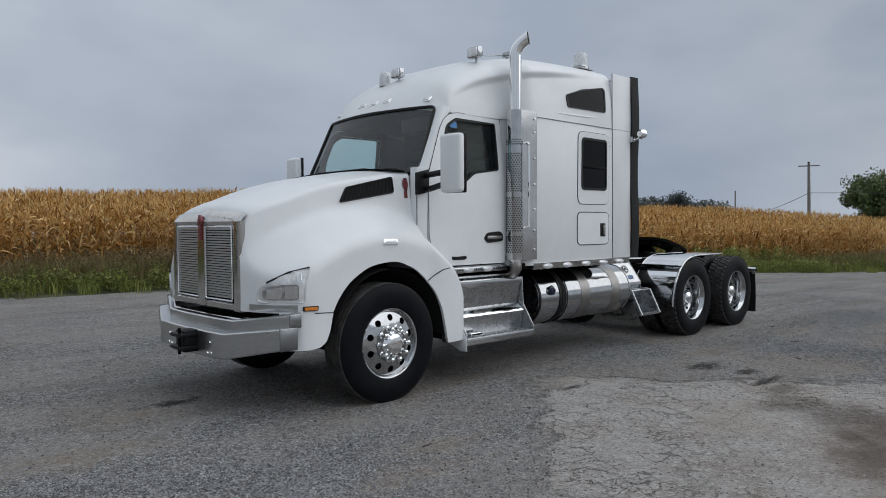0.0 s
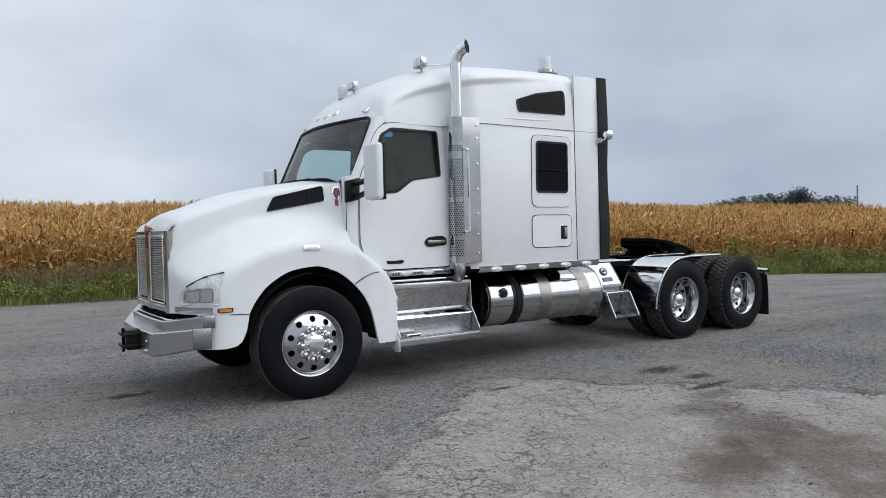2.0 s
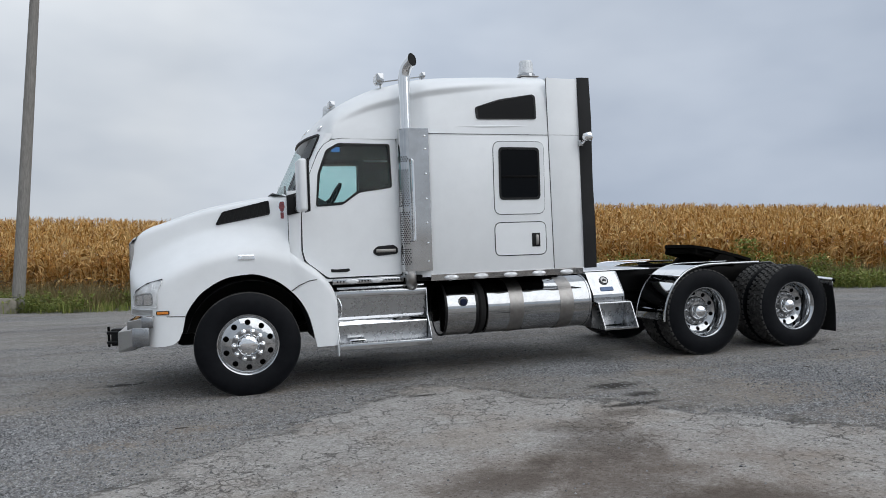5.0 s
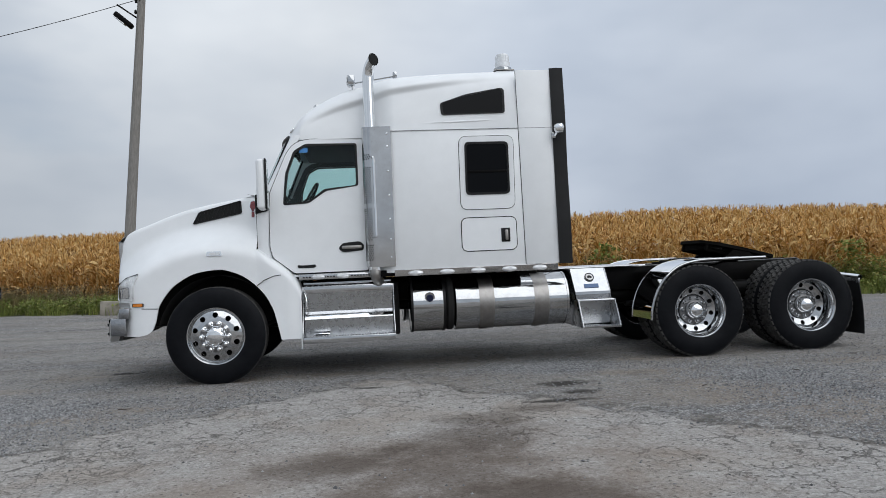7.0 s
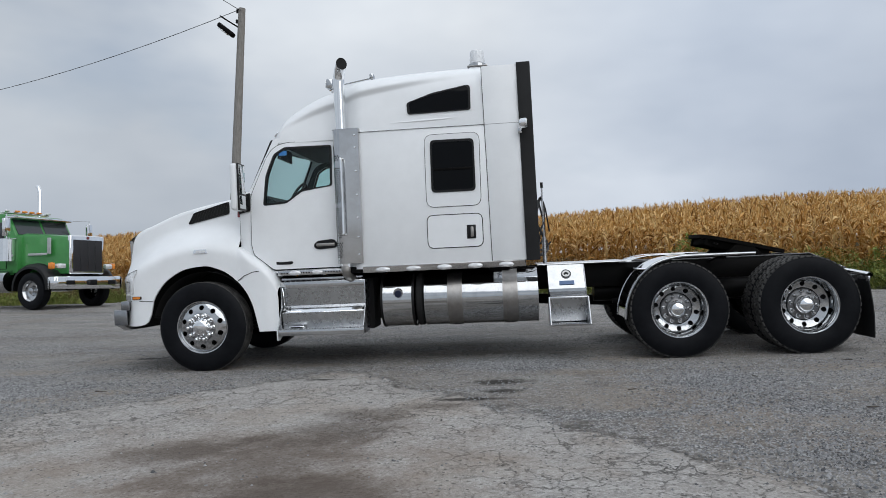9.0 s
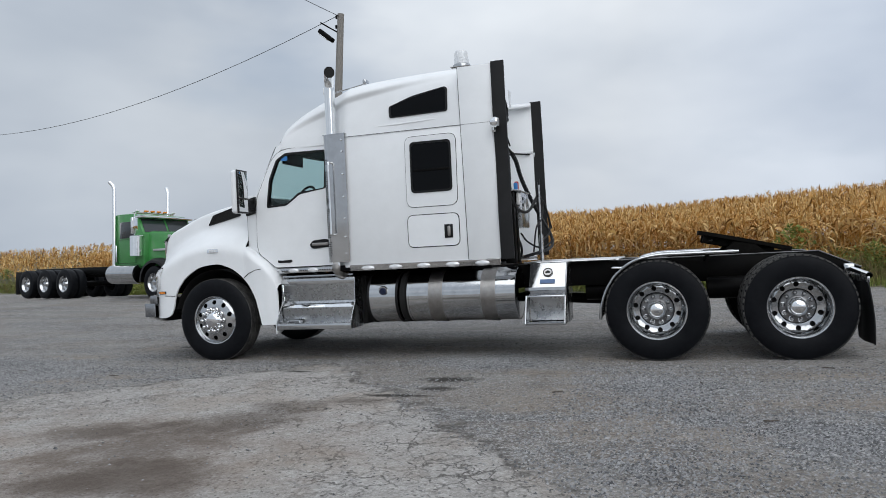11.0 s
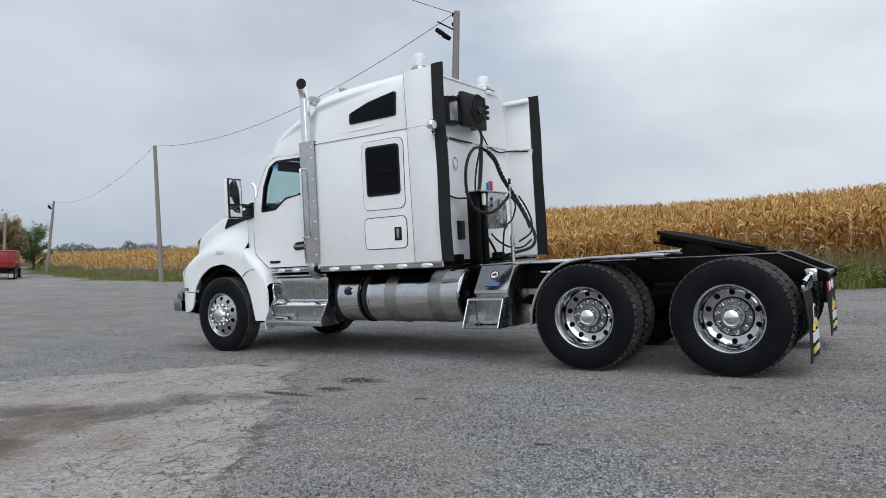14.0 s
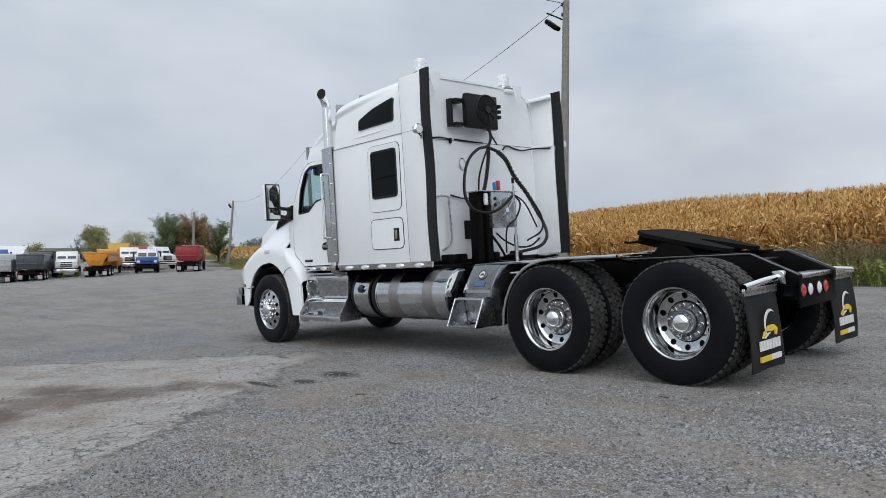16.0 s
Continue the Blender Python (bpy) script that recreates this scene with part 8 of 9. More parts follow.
# -- behind the sleeper --
def build_back():
    # cooling fan unit
    u = tpart("condenser_unit", box((3.545, -0.315, 2.80), (3.620, 0.260, 3.235), 0.020), BLACK, "black condenser box with a round fan")
    for z0 in (2.825, 3.125):
        tpart("mount", box((3.412, -0.45, z0), (3.56, -0.27, z0 + 0.04), 0.008), BLACK, parent=u)
        tpart("mount", box((3.412, 0.18, z0), (3.56, 0.25, z0 + 0.04), 0.008), BLACK, parent=u)
    tpart("mount_frame", box((3.412, -0.475, 2.82), (3.50, -0.44, 3.17), 0.008), BLACK, parent=u)
    tpart("radiator_core", box((3.515, -0.29, 2.83), (3.543, 0.24, 3.20), 0.004), GREYI, parent=u)
    c = Vector((3.622, 0.05, 3.045))
    tpart("fan_ring", tube([c + Vector((0, 0.185 * math.cos(a), 0.185 * math.sin(a))) for a in np.linspace(0, 2 * math.pi, 37)], 0.014, 8), BLACK, parent=u)
    tpart("fan_well", tube([c + Vector((-0.002, 0, 0)), c + Vector((0.002, 0, 0))], 0.18, 32), DARK, parent=u)
    for k in range(9):
        a = 2 * math.pi * k / 9
        d, e = Vector((0, math.cos(a), math.sin(a))), Vector((0, math.cos(a + 0.45), math.sin(a + 0.45)))
        bm = bmesh.new()
        vs = [bm.verts.new(p) for p in (c + d * 0.045 + Vector((0.012, 0, 0)), c + d * 0.17 + Vector((0.016, 0, 0)), c + e * 0.17 + Vector((0.006, 0, 0)), c + e * 0.045 + Vector((0.006, 0, 0)))]
        bm.faces.new(vs)
        thicken(tpart("fan_blade", bm, BLACK, parent=u), 0.003)
    tpart("fan_motor", tube([c, c + Vector((0.028, 0, 0))], 0.045, 20), GREYI, parent=u)
    for r in (0.08, 0.115, 0.15):
        tpart("guard", tube([c + Vector((0.024, r * math.cos(a), r * math.sin(a))) for a in np.linspace(0, 2 * math.pi, 33)], 0.003, 5), BLACK, parent=u)
    for z in (2.95, 3.02, 3.09):
        tpart("connector", box((3.57, 0.262, z), (3.63, 0.32, z + 0.045), 0.01), BLACK, parent=u)
    # climate box on posts
    b = tpart("climate_box", box((3.46, 0.04, 1.54), (3.66, 0.50, 1.985), 0.012), ALU_B, "bare metal climate unit with a round fan on black posts")
    c = Vector((3.662, 0.31, 1.755))
    tpart("fan_well", tube([c, c + Vector((0.004, 0, 0))], 0.15, 32), STRAP, parent=b)
    for r in np.linspace(0.045, 0.152, 9):
        tpart("guard", tube([c + Vector((0.01, r * math.cos(a), r * math.sin(a))) for a in np.linspace(0, 2 * math.pi, 29)], 0.0028, 4), STEEL, parent=b)
    tpart("fan_hub", tube([c, c + Vector((0.014, 0, 0))], 0.028, 16), CHROME, parent=b)
    for a in np.linspace(0, math.pi, 5)[:-1]:
        d = Vector((0, math.cos(a), math.sin(a))) * 0.15
        tpart("guard", tube([c + Vector((0.011, 0, 0)) - d, c + Vector((0.011, 0, 0)) + d], 0.004, 5), CHROME, parent=b)
    for z in (1.82, 1.90):
        tpart("gauge", tube([(3.66, 0.10, z), (3.672, 0.10, z)], 0.022, 14), BLACK, parent=b)
    tpart("lid", box((3.44, -0.18, 1.985), (3.67, 0.52, 2.0), 0.004), ALU_B, parent=b)
    for y in (-0.17, 0.0):
        tpart("post", box((3.47, y, 1.10), (3.60, y + 0.10, 1.985), 0.008), FRAME, parent=b)
    tpart("bottle", box((3.61, -0.06, 1.82), (3.65, 0.0, 1.97), 0.015), WHITEP, parent=b)
    b.location = (0.19, -0.25, -0.02)
    # hoses
    h = tpart("hose", tube(bend([(3.60, 0.10, 2.80), (3.63, 0.08, 2.68), (3.66, -0.02, 2.57), (3.68, -0.21, 2.52), (3.71, -0.40, 2.40), (3.73, -0.52, 2.22), (3.78, -0.60, 1.95), (3.84, -0.55, 1.76), (3.90, -0.38, 1.70), (3.95, -0.20, 1.74), (4.0, 0.0, 1.89), (4.03, -0.01, 1.93)], 6), 0.019, 8), BLACK, "thick black coiled hose hanging behind the sleeper")
    long_run = [(3.65, -0.03, 2.56), (3.68, 0.15, 2.50), (3.71, 0.26, 2.40), (3.75, 0.366, 2.18), (3.82, 0.517, 1.95), (3.95, 0.585, 1.66), (4.06, 0.57, 1.45), (4.10, 0.49, 1.33), (4.09, 0.35, 1.25), (4.0, 0.10, 1.20), (3.8, 0.05, 1.15)]
    drop_run = [(3.64, 0.02, 2.58), (3.66, -0.02, 2.40), (3.68, -0.10, 2.15), (3.70, -0.18, 1.98)]
    for q, r in ((bend(long_run, 8), 0.021), (bend(drop_run, 8), 0.024), (bend([(3.66, -0.02, 2.54), (3.68, -0.15, 2.35), (3.70, -0.25, 2.15), (3.70, -0.27, 1.98)], 7), 0.012), (bend([(4.0, 0.30, 1.92), (4.03, 0.40, 1.80), (4.07, 0.48, 1.62), (4.07, 0.45, 1.45), (4.0, 0.25, 1.34)], 7), 0.012),
                 (bend([(4.03, -0.01, 1.92), (4.06, 0.08, 1.80), (4.05, 0.0, 1.62), (4.0, -0.12, 1.50), (3.95, -0.10, 1.20)], 6), 0.011), (bend([(4.03, -0.01, 1.92), (4.08, 0.15, 1.80), (4.13, 0.30, 1.50)], 6), 0.010),
                 (bend([(3.8, -0.10, 1.45), (3.85, 0.0, 1.35), (3.95, 0.12, 1.27), (4.05, 0.25, 1.27), (4.14, 0.33, 1.36)], 6), 0.012), (bend([(3.75, -0.15, 1.45), (3.78, 0.0, 1.25), (3.72, 0.15, 1.12)], 6), 0.016), (bend([(3.60, 0.06, 2.80), (3.64, 0.10, 2.70), (3.66, 0.16, 2.60)], 6), 0.010)):
        tpart("hose", tube(q, r, 8), BLACK, "black hose or cable")
    # spiral wrap on the two thick hoses
    for q in (bend(long_run[1:6], 14), bend(drop_run[:3], 14)):
        pts = []
        for i, p in enumerate(q):
            for k in range(4):
                a = 2 * math.pi * (i * 4 + k) / 6
                pts.append(p + Vector((0.026 * math.cos(a), 0.026 * math.sin(a) * 0.8, 0.02 * math.sin(a))))
        tpart("spiral_wrap", tube(pts, 0.006, 5), BLACK, parent=h)
    tpart("coupling", box((3.62, 0.10, 2.02), (3.67, 0.13, 2.12), 0.01), BLUEH, "blue air-line coupling").location = (0.10, -0.14, -0.02)
    tpart("coupling", box((3.62, 0.16, 2.02), (3.67, 0.20, 2.14), 0.01), REDP, "red air-line coupling").location = (0.10, -0.14, -0.02)
    # hose support rod
    r = tpart("hose_post", tube([(3.72, 0.36, 1.06), (3.72, 0.36, 1.42)], 0.026, 12), ALU_B, "grey spring post that holds the hoses")
    r.location = (0.32, -0.37, 0)
    tpart("rod", tube([(3.72, 0.36, 1.42), (3.72, 0.36, 2.05)], 0.011, 8), ALU_B, parent=r)
    tpart("tip", tube([(3.72, 0.36, 2.05), (3.72, 0.36, 2.12)], 0.018, 8), BLACK, parent=r)
    # grab handle, vents, window slot, wiring on the wall
    g = tpart("grab_handle", tube(bend([(3.412, -0.74, 1.93), (3.47, -0.72, 1.945), (3.48, -0.60, 1.93), (3.48, -0.585, 1.85), (3.48, -0.57, 1.42), (3.46, -0.62, 1.32), (3.412, -0.68, 1.27)], 5), 0.013, 8), ALU_B, "grey grab handle on the back wall")
    tpart("wall_slot", box((3.405, -0.27, 1.40), (3.425, -0.10, 1.64), 0.02), BLACK, "black vent slot in the back wall")
    for y in (-0.24,):
        v = tpart("wall_vent", tube([(3.41, y + 0.055 * math.cos(a), 2.36 + 0.075 * math.sin(a)) for a in np.linspace(0, 2 * math.pi, 25)], 0.008, 6), ALU_B, "round capped vent on the back wall")
        tpart("vent_cap", lathe([(0, 0.012), (0.045, 0.010), (0.05, 0), (0, 0)], 20, axis="x"), WHITE, parent=v).location = (3.408, y, 2.36)
    tpart("wall_seam", box((3.406, -1.15, 2.652), (3.4115, 1.15, 2.658), 0), GREYI)
    for pts in ([(3.42, -1.12, 2.70), (3.43, -0.9, 2.655), (3.43, -0.62, 2.675), (3.43, -0.45, 2.66)], [(3.42, -0.36, 2.67), (3.44, -0.1, 2.655), (3.45, 0.12, 2.65)], [(3.45, 0.5, 2.58), (3.43, 0.62, 2.64), (3.43, 0.9, 2.60), (3.5, 1.14, 2.63), (3.74, 1.16, 2.60)], [(3.43, -0.5, 1.96), (3.44, -0.3, 1.92), (3.50, -0.15, 1.92)]):
        tpart("cable", tube(bend(pts, 6), 0.011, 6), BLACK, "thin black cable along the back wall")
    tpart("connector", box((3.415, -0.47, 2.61), (3.445, -0.43, 2.68), 0.01), BLACK)
    # rear of the cab mounting
    tpart("cab_mount", box((3.35, -0.9, 1.00), (3.60, 0.9, 1.10), 0.03), FRAME, "black rear cab mount and air lines")
    for y in (-0.72, -0.5, 0.1, 0.55):
        tpart("cab_bracket", box((3.42, y, 1.02), (3.58, y + 0.10, 1.22), 0.02), FRAME)


build_back()


# ---- the other trucks on the yard, in frames of their own: x forward, z up ----
def vehicle(name, x, y, heading, label, category="truck", group="parked trucks"):
    v = new(name)
    v.matrix_world = Matrix.Translation((x, y, land1(x, y))) @ Matrix.Rotation(heading, 4, "Z")
    return tagged(v, label, category, group)


def paint(name, c, rough=0.35):
    return mat(name, c, rough, 0, var=0.12, scale=3.0, coat=0.3)


GREEN = paint("green_truck_paint", (0.040, 0.215, 0.050))
RED = paint("red_dump_paint", (0.255, 0.012, 0.018))
ORANGE = paint("orange_dump_paint", (0.56, 0.235, 0.012))
YELLOW = paint("yellow_dump_paint", (0.66, 0.43, 0.06))
BLUE = paint("blue_truck_paint", (0.022, 0.085, 0.29))
GREYD = paint("grey_dump_paint", (0.048, 0.056, 0.066))
SILVER = paint("silver_dump_paint", (0.40, 0.41, 0.42))
OFFWHITE = paint("old_white_paint", (0.66, 0.67, 0.67))
FARGLASS = mat("far_dark_glass", (0.03, 0.036, 0.04), 0.08, 0, var=0.1, scale=3, spec=0.6)

M["far_tyre"] = mesh_from(lathe([(0.28, -0.13), (0.36, -0.15), (0.46, -0.145), (0.51, -0.12), (0.525, -0.06), (0.525, 0.06), (0.51, 0.12), (0.46, 0.145), (0.36, 0.15), (0.28, 0.13)], 32, close=True), RUBBER)
M["far_rim"] = mesh_from(lathe([(0.30, -0.12), (0.29, -0.14), (0.26, -0.11), (0.24, -0.03), (0.15, -0.01), (0.11, -0.06), (0.09, -0.11), (0, -0.12)], 28, caps=False), ALU)


def far_wheel(v, x, y, dual=False):
    s = 1 if y > 0 else -1
    w = obj("wheel", M["far_rim"], v, Matrix.Translation((x, y, 0.525)) @ Matrix.Rotation(math.pi if s > 0 else 0, 4, "Z"), "bright wheel with black tyre")
    obj("tyre", M["far_tyre"], w)
    if dual:
        obj("tyre", M["far_tyre"], w, Matrix.Translation((0, 0.32, 0)))


def green_truck():
    v = vehicle("bare_chassis_truck", -8.58, 10.29, -0.277, "green conventional truck with chrome grille and bare tri-axle chassis")
    P = lambda *a, **k: part(*a, **k)
    b = P("bumper", prism(rounded([(-0.25, -1.2), (0.0, -1.15), (0.06, -0.8), (0.06, 0.8), (0.0, 1.15), (-0.25, 1.2)], 0.05), 2, 0.55, 0.92, 0.05), CHROME, v, "chrome front bumper")
    for y in (-0.72, 0.72):
        P("fog_lamp", box((0.055, y - 0.13, 0.68), (0.075, y + 0.13, 0.80), 0.01), BLACK, b)
    P("tow_hook", box((0.05, -0.12, 0.66), (0.15, 0.12, 0.82), 0.02), BLACK, b)
    g = P("grille", box((-0.24, -0.60, 0.97), (-0.10, 0.60, 2.28), 0.07, seg=4), CHROME, v, "tall chrome grille with dark bars")
    for k in range(4):
        y = -0.378 + k * 0.252
        P("slat", box((-0.105, y - 0.119, 1.06), (-0.085, y + 0.119, 2.12), 0.01), GREYI, g)
    P("badge", lathe([(0, 0.02), (0.04, 0.018), (0.045, 0), (0, 0)], 20, axis="x"), EMBLEM, g, "small oval badge").location = (-0.10, 0, 2.025)
    rows = []
    for x, w, z in ((-0.15, 0.60, 2.24), (-0.6, 0.66, 2.30), (-1.2, 0.74, 2.36), (-1.75, 0.82, 2.40)):
        rows.append([(x, -w, 1.0), (x, -w, z - 0.16), (x, -w + 0.06, z - 0.04), (x, -w + 0.2, z), (x, w - 0.2, z), (x, w - 0.06, z - 0.04), (x, w, z - 0.16), (x, w, 1.0)])
    P("hood", grid(rows), GREEN, v, "green hood with a silver stripe")
    for s in (-1, 1):
        rows = []
        for a in np.linspace(-5, 185, 18):
            t = radians(a)
            rows.append([(-0.98 + 0.68 * math.cos(t), s * 0.62, 0.6 + 0.66 * math.sin(t)), (-0.96 + 0.78 * math.cos(t), s * 0.92, 0.6 + 0.76 * math.sin(t)), (-0.97 + 0.75 * math.cos(t), s * 1.10, 0.6 + 0.73 * math.sin(t)), (-0.98 + 0.70 * math.cos(t), s * 1.18, 0.6 + 0.65 * math.sin(t)), (-0.98 + 0.62 * math.cos(t), s * 1.19, 0.6 + 0.57 * math.sin(t))])
        thicken(P("fender", grid(rows), BLACK, v, "black front fender"), 0.03)
        P("headlamp", box((-0.30, s * 0.82 - 0.13, 1.16), (-0.13, s * 0.82 + 0.13, 1.33), 0.05), LENS, v)
        P("turn_signal", box((-0.36, s * 1.05 - 0.07, 1.14), (-0.20, s * 1.05 + 0.07, 1.36), 0.05), AMBER, v)
        P("stripe", box((-1.5, s * 0.80 - 0.02, 1.62), (-0.75, s * 0.80 + 0.0, 1.70), 0.01), SILVER, v)
        P("stripe", box((-0.80, s * 0.745 - 0.02, 1.66), (-0.66, s * 0.745 + 0.0, 2.2), 0.01), SILVER, v)
        ac = P("air_cleaner", tube([(-1.95, s * 1.10, 1.45), (-1.95, s * 1.10, 2.2)], 0.2, 20), CHROME, v, "chrome air cleaner")
        P("mirror_arm", tube([(-1.75, s * 0.95, 2.95), (-1.6, s * 1.4, 2.98), (-1.6, s * 1.4, 2.2), (-1.75, s * 0.98, 2.2)], 0.018, 6), CHROME, v)
        P("mirror", box((-1.66, s * 1.4 - 0.10, 2.25), (-1.56, s * 1.4 + 0.10, 2.85), 0.03), CHROME, v, "tall chrome mirror")
        st = P("exhaust_pipe", tube([(-3.3, s * 1.02, 1.0), (-3.3, s * 1.02, 4.1), (-3.35, s * 1.04, 4.25), (-3.47, s * 1.08, 4.38)], 0.066, 16), CHROME, v, "tall chrome exhaust pipe")
        P("step_tank", tube([(-3.4, s * 0.95, 0.82), (-1.9, s * 0.95, 0.82)], 0.33, 24), ALU, v, "polished side tank")
        P("door_window", box((-3.05, s * 0.975 - 0.01, 2.15), (-2.25, s * 0.975 + 0.01, 2.78), 0.05), FARGLASS, v)
        P("door_trim", tube([(-2.15, s * 0.985, 1.2), (-2.15, s * 0.985, 2.1), (-3.15, s * 0.985, 2.1), (-3.15, s * 0.985, 1.2), (-2.15, s * 0.985, 1.2)], 0.008, 5), DARK, v)
        P("vent_panel", box((-3.35, s * 0.99 - 0.01, 1.25), (-3.2, s * 0.99 + 0.01, 1.9), 0.01), CHROME, v)
    cab = [(-1.72, 1.05), (-3.45, 1.05), (-3.45, 3.02), (-3.2, 3.10), (-2.3, 3.08), (-2.12, 3.0), (-1.80, 2.32), (-1.72, 2.3)]
    P("cab", prism(cab, 1, -0.97, 0.97, 0.05), GREEN, v, "green cab")
    P("visor", box((-2.22, -0.98, 2.90), (-1.86, 0.98, 2.99), 0.02, m=Matrix.Translation((0, 0, 0))), CHROME, v, "chrome sun visor")
    for y in (-0.46, 0.46):
        ws = bmesh.new()
        q = [ws.verts.new(p) for p in ((-1.795, y - 0.42, 2.36), (-1.795, y + 0.42, 2.36), (-2.055, y + 0.42, 2.88), (-2.055, y - 0.42, 2.88))]
        ws.faces.new(q)
        thicken(P("windscreen", ws, FARGLASS, v, "dark split windscreen"), 0.01)
    lb = P("light_bar", box((-2.75, -0.75, 3.14), (-2.55, 0.75, 3.20), 0.02), CHROME, v, "chrome roof rail with lamps")
    for y in (-0.68, -0.36, -0.12, 0.12, 0.36, 0.68):
        P("lamp", box((-2.56, y - 0.075, 3.19), (-2.48, y + 0.075, 3.26), 0.025), LENS if abs(y) > 0.5 else AMBER, lb)
    for y in (-0.32, 0.32):
        P("horn", tube([(-3.2, y, 3.18), (-2.7, y, 3.2)], 0.05, 10), CHROME, v)
    for s in (-1, 1):
        P("frame_rail", box((-9.4, s * 0.43 - 0.05, 0.86), (-0.3, s * 0.43 + 0.05, 1.12), 0.01), FRAME, v)
        far_wheel(v, -0.98, s * 1.02)
        for x in (-6.15, -7.45, -8.75):
            far_wheel(v, x, s * 1.05, True)
        P("mud_flap", box((-9.45, s * 0.9 - 0.3, 0.15), (-9.42, s * 0.9 + 0.3, 1.0), 0.005), FLAPRUB, v)
    for x in (-1.0, -4.5, -6.0, -7.4, -8.7, -9.3):
        P("crossmember", box((x - 0.08, -0.4, 0.75), (x + 0.08, 0.4, 1.08), 0.02), FRAME, v)
    for x in (-6.15, -7.45, -8.75):
        P("axle", tube([(x, -0.95, 0.525), (x, 0.95, 0.525)], 0.1, 10), FRAME, v)
    # dark block in place of the shade under the hood
    P("radiator_shadow", box((-1.6, -0.6, 0.55), (-0.3, 0.6, 1.3), 0.05), DARK, v)
    # a low cab: everything over the bumper is lower by a seventh; the whole leans with the slope of the yard
    for ob in v.children_recursive:
        if ob.name.split(".")[0] not in ("wheel", "tyre"):
            for q in ob.data.vertices:
                if q.co.z > 1.0:
                    q.co.z = 1.0 + (q.co.z - 1.0) * 0.86
    v.matrix_world = v.matrix_world @ Matrix.Rotation(radians(-1.5), 4, "Y")


def dump_truck(x, y, heading, color, label, h=2.45, taper=True, gate=None, name="dump_truck", low=0.72):
    """Seen from behind: open body, ribbed tailgate, cab beyond."""
    v = vehicle(name, x, y, heading, label)
    gate = gate or color
    z0, w = 1.15, 1.18
    rows = [[(xx, -w * k0, z0), (xx, -w, z0 + (h - z0) * (0.55 if low > 0.7 else 0.8)), (xx, -w, h), (xx, -w + 0.08, h), (xx, -w + 0.08, z0 + 0.4), (xx, w - 0.08, z0 + 0.4), (xx, w - 0.08, h), (xx, w, h), (xx, w, z0 + (h - z0) * (0.55 if low > 0.7 else 0.8)), (xx, w * k0, z0)] for xx, k0 in ((0.1, low if taper else 0.97), (4.6, low if taper else 0.97))]
    bm = grid(rows, close=True)
    bmesh.ops.holes_fill(bm, edges=bm.edges)
    b = part("dump_body", bm, color, v)
    g = part("tailgate", prism([(-w * 0.98, h - 0.02), (-w * 0.98, h - 0.3 if low < 0.7 else z0 + 0.5), (-w * (low + 0.06), z0 + 0.05), (w * (low + 0.06), z0 + 0.05), (w * 0.98, h - 0.3 if low < 0.7 else z0 + 0.5), (w * 0.98, h - 0.02)], 0, 0.0, 0.09, 0.01), gate, v, "ribbed tailgate")
    for z, k in ((h - 0.08, 1.0), (z0 + 0.55, 1.0 if low > 0.7 else low + 0.2)):
        part("rib", box((-0.05, -w * k, z - 0.06), (0.0, w * k, z + 0.06), 0.01), gate, g)
    for yy in (-0.6, 0.6) if low > 0.7 else (-0.3, 0.3):
        part("rib", box((-0.04, yy - 0.04, z0 + 0.1), (0.0, yy + 0.04, h - 0.1), 0.01), gate, g)
    part("side_rib", box((0.3, -w - 0.06, h - 0.18), (4.5, w + 0.06, h - 0.06), 0.01), color, b)
    part("chassis", box((0.1, -0.45, 0.75), (7.4, 0.45, 1.1), 0.02), FRAME, v)
    part("rear_bar", box((-0.05, -1.1, 0.62), (0.05, 1.1, 0.85), 0.02), FRAME, v)
    for s in (-1, 1):
        part("mud_flap", box((0.02, s * 0.85 - 0.2, 0.2), (0.04, s * 0.85 + 0.2, 0.6), 0.01), SILVER, v)
        part("tail_lamp", box((-0.07, s * 0.95 - 0.1, 0.70), (-0.05, s * 0.95 + 0.1, 0.78), 0.01), REDL, v)
        for xx in (0.85, 2.15):
            far_wheel(v, xx, s * 1.02, True)
        far_wheel(v, 6.4, s * 1.0)
    part("cab", prism([(4.9, 1.0), (4.9, 2.7), (5.1, 2.8), (6.0, 2.75), (6.4, 1.95), (7.5, 1.8), (7.6, 1.0)], 1, -1.0, 1.0, 0.05), color, v)
    return v


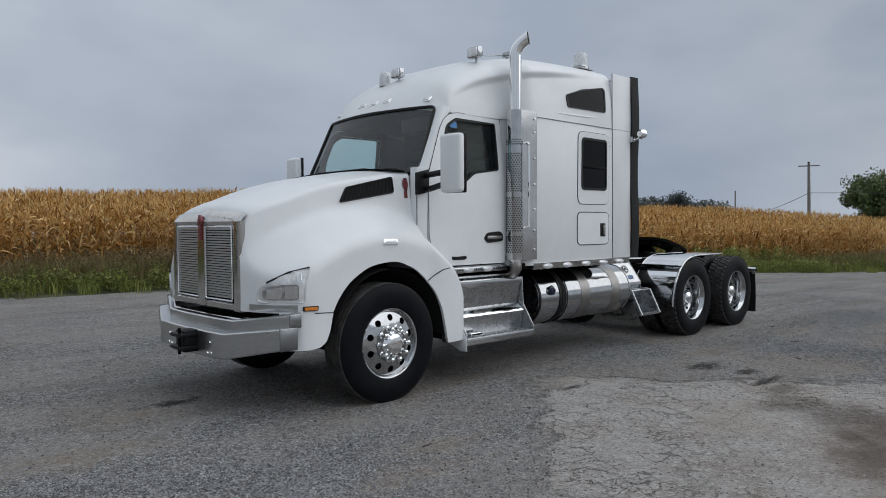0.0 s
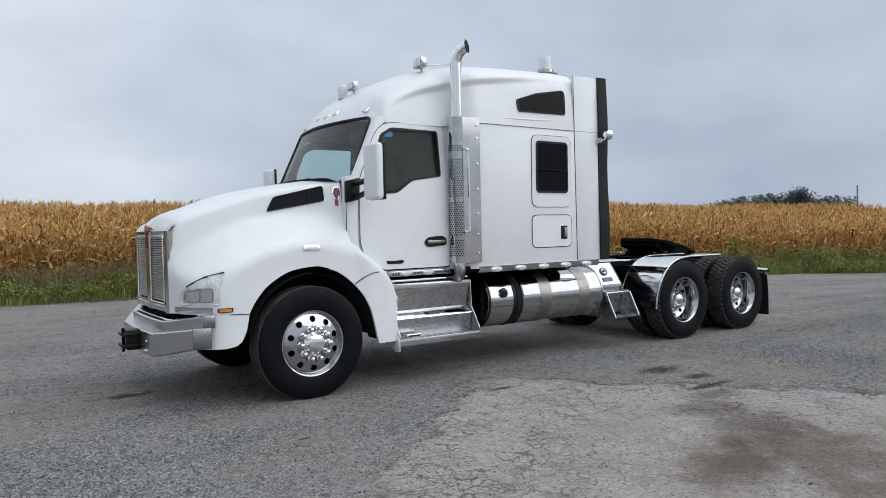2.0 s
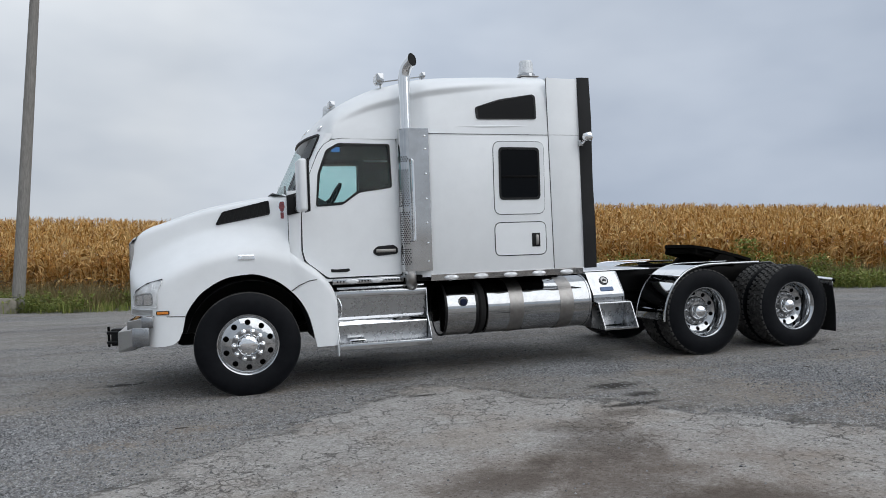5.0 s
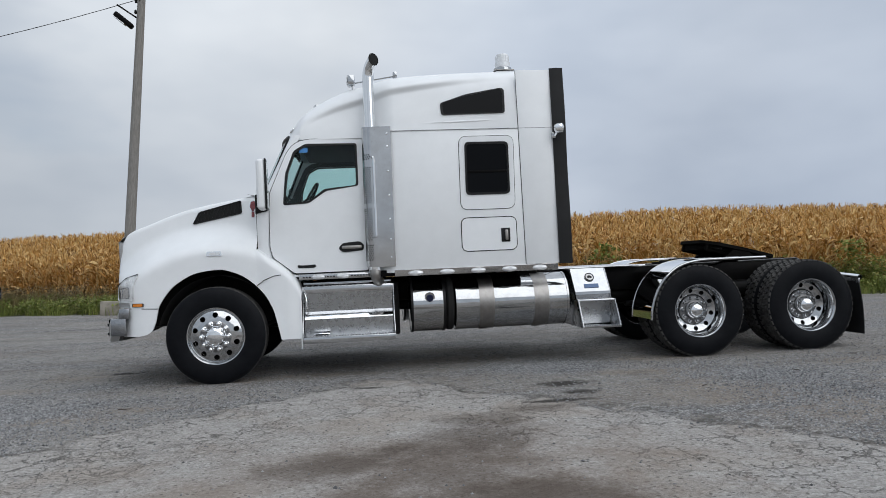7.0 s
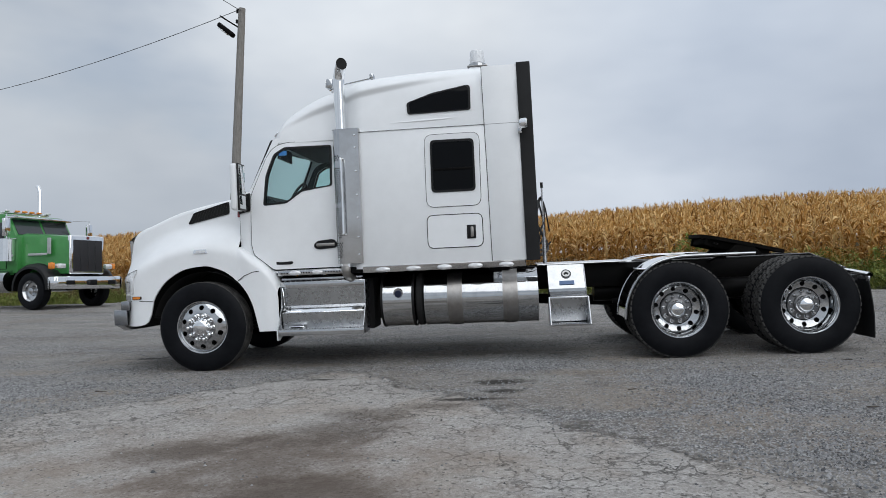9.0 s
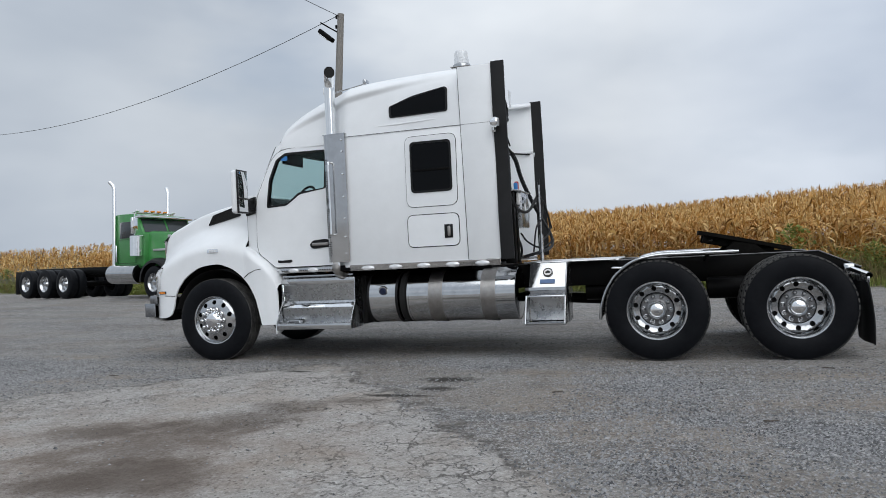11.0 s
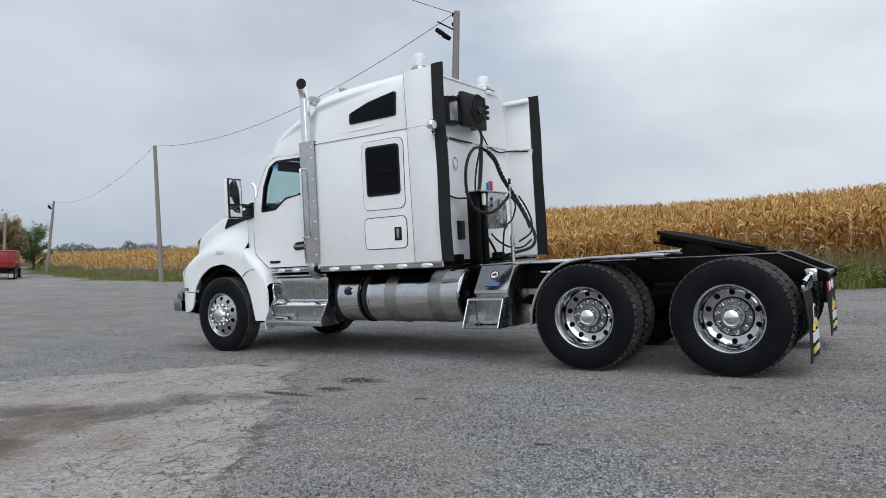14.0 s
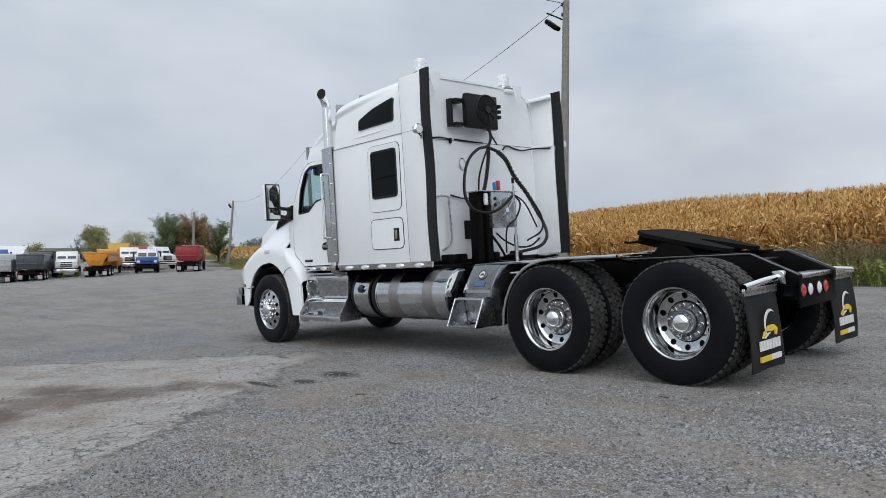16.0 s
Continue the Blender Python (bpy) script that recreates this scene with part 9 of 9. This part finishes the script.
def front_truck(x, y, heading, low, high, label, h=2.75, name="parked_truck", grille=CHROME, nose=0.98, bumper=CHROME):
    """Seen from the front, heading towards us."""
    v = vehicle(name, x, y, heading, label)
    part("cab", prism([(-3.0, 0.95), (-3.0, h), (-2.8, h + 0.06), (-1.6, h), (-1.15, h - 0.72), (0, h - 0.95), (0.05, 0.95)], 1, -1.0, 1.0, 0.06), high, v)
    part("nose", box((-1.0, -1.03, 0.95), (0.08, 1.03, h - nose), 0.05), low, v)
    for yy in (-0.46, 0.46):
        bm = bmesh.new()
        q = [bm.verts.new(p) for p in ((-1.13, yy - 0.40, h - 0.68), (-1.13, yy + 0.40, h - 0.68), (-1.60, yy + 0.38, h - 0.10), (-1.60, yy - 0.38, h - 0.10))]
        bm.faces.new(q)
        thicken(part("windscreen", bm, FARGLASS, v, "dark windscreen"), 0.02)
    g = part("grille", box((0.06, -0.55, 1.05), (0.14, 0.55, 1.65), 0.03), grille, v)
    for k in range(3 if grille is CHROME else 1):
        part("slat", box((0.135, -0.5, 1.12 + k * 0.18), (0.15, 0.5, 1.22 + k * 0.18), 0.01), BLACK, g)
    part("bumper", box((0.0, -1.15, 0.5), (0.22, 1.15, 0.85), 0.05), bumper, v)
    for s in (-1, 1):
        part("headlamp", box((0.06, s * 0.82 - 0.15, 1.08), (0.12, s * 0.82 + 0.15, 1.3), 0.03), LENS, v)
        part("mirror", box((-1.4, s * 1.3 - 0.08, h - 0.75), (-1.3, s * 1.3 + 0.08, h - 0.2), 0.03), BLACK, v)
        part("mirror_arm", tube([(-1.4, s * 1.0, h - 0.45), (-1.36, s * 1.3, h - 0.45)], 0.02, 6), BLACK, v)
        far_wheel(v, -0.75, s * 1.02)
        far_wheel(v, -5.2, s * 1.02, True)
    part("chassis", box((-6.5, -0.45, 0.75), (-0.2, 0.45, 1.05), 0.02), FRAME, v)
    part("cargo_body", box((-6.6, -1.1, 1.1), (-3.1, 1.1, h - 0.3), 0.05), high, v)
    return v


green_truck()
AWAY = math.atan2(28.0, -64.0)


def yard_row():
    dump_truck(-62.6, 24.6, AWAY - 0.12, RED, "red dump truck with white mud flaps, parked tail out", 2.75)
    dump_truck(-65.2, 16.35, AWAY - 0.12, ORANGE, "orange hopper truck, tail towards the yard", 2.5, low=0.48)
    dump_truck(-81.0, 23.9, AWAY + 0.05, YELLOW, "pale yellow dump truck behind an orange one", 3.2)
    dump_truck(-67.4, 11.1, AWAY + 0.0, GREYD, "dark grey dump truck, tail towards the yard", 2.6, taper=False)
    dump_truck(-75.9, 14.2, AWAY + 0.05, GREYD, "tall dark grey dump truck parked behind another", 2.75, taper=False)
    dump_truck(-68.2, 8.5, AWAY + 0.05, SILVER, "blue and silver dump truck at the end of the row", 2.3, taper=False, gate=SILVER)
    front_truck(-64.4, 21.1, AWAY + math.pi + 0.03, BLUE, OFFWHITE, "blue and white truck with a split windscreen", 2.4, grille=BLUE, nose=0.74, bumper=FRAME)
    front_truck(-69.2, 14.8, AWAY + math.pi + 0.1, OFFWHITE, OFFWHITE, "white truck with a dark barred grille", 2.6)
    front_truck(-73.8, 22.7, AWAY + math.pi + 0.1, OFFWHITE, OFFWHITE, "white truck parked behind an orange hopper truck", 2.6)
    front_truck(-72.8, 26.6, AWAY + math.pi + 0.5, OFFWHITE, OFFWHITE, "white truck parked beside a red dump truck", 2.6)
    front_truck(-77.0, 10.2, AWAY + math.pi + 0.2, BLUE, BLUE, "blue truck half hidden at the end of the row", 3.1)
    v = vehicle("storage_shed", -104.0, 16.0, AWAY, "long low white-roofed shed behind the trucks", "shed", "")
    part("wall", box((-3, -3, -0.5), (3, 14, 2.2), 0.02), OFFWHITE, v)
    part("roof", prism([(-3.2, 2.2), (0, 3.3), (3.2, 2.2), (3.2, 2.1), (-3.2, 2.1)], 1, -3.3, 14.3), OFFWHITE, v, "white sheet metal roof")
    v = vehicle("freight_container", -85.5, 27.5, AWAY + 0.1, "rust-orange freight container behind the trucks", "container", "")
    part("container_body", box((-3, -1.2, 0.2), (3, 1.2, 2.8), 0.03), paint("rust_orange", (0.42, 0.13, 0.06)), v)
    for k in range(14):
        part("rib", box((-2.9 + k * 0.43, -1.23, 0.35), (-2.75 + k * 0.43, -1.2, 2.65), 0), bpy.data.materials["rust_orange"], v)


yard_row()


# ---- odds and ends at the field's edge ----
def small_things():
    x, y = -6.1, 13.75
    c = new("concrete_block", mesh_from(box((-0.36, -0.3, -0.05), (0.36, 0.3, 0.42), 0.03), mat("weathered_concrete", (0.36, 0.33, 0.28), 0.9, 0, color2=(0.22, 0.2, 0.17), scale=6, bump=0.4, bscale=30)))
    c.matrix_world = Matrix.Translation((x, y, land1(x, y)))
    tagged(c, "weathered concrete block lying in the grass by the pole", "block")
    x, y = -32.6, 23.0
    v = new("wooden_pallet")
    v.matrix_world = Matrix.Translation((x, y, land1(x, y) + 0.02)) @ Matrix.Rotation(radians(25), 4, "Z") @ Matrix.Rotation(radians(58), 4, "Y")
    tagged(v, "old wooden pallet leaning in the weeds", "pallet")
    for k in range(7):
        part("board", box((-0.6, -0.6 + k * 0.185, 0.1), (0.6, -0.5 + k * 0.185, 0.125), 0.004), WOODP, v)
    for xx in (-0.55, 0, 0.55):
        part("bearer", box((xx - 0.05, -0.6, 0.0), (xx + 0.05, 0.6, 0.1), 0.004), WOODP, v)
    # a green bush at the corn's edge
    for x, y, s, sd in ((8.6, 11.3, 1.15, 31), (15.4, 9.9, 1.1, 32), (21.5, 8.4, 1.0, 34), (-65.6, 13.5, 0.75, 35), (-65.4, 14.8, 0.6, 36), (-31.5, 23.0, 1.0, 33)):
        vv, ff = herb(sd, 520, 1.3, 0.75, 0.13)
        b = new("green_bush", fast_mesh("green_bush", vv * s, ff, WEED))
        b.location = (x, y, land1(x, y))
        tagged(b, "leafy green bush at the edge of the corn", "bush")


small_things()
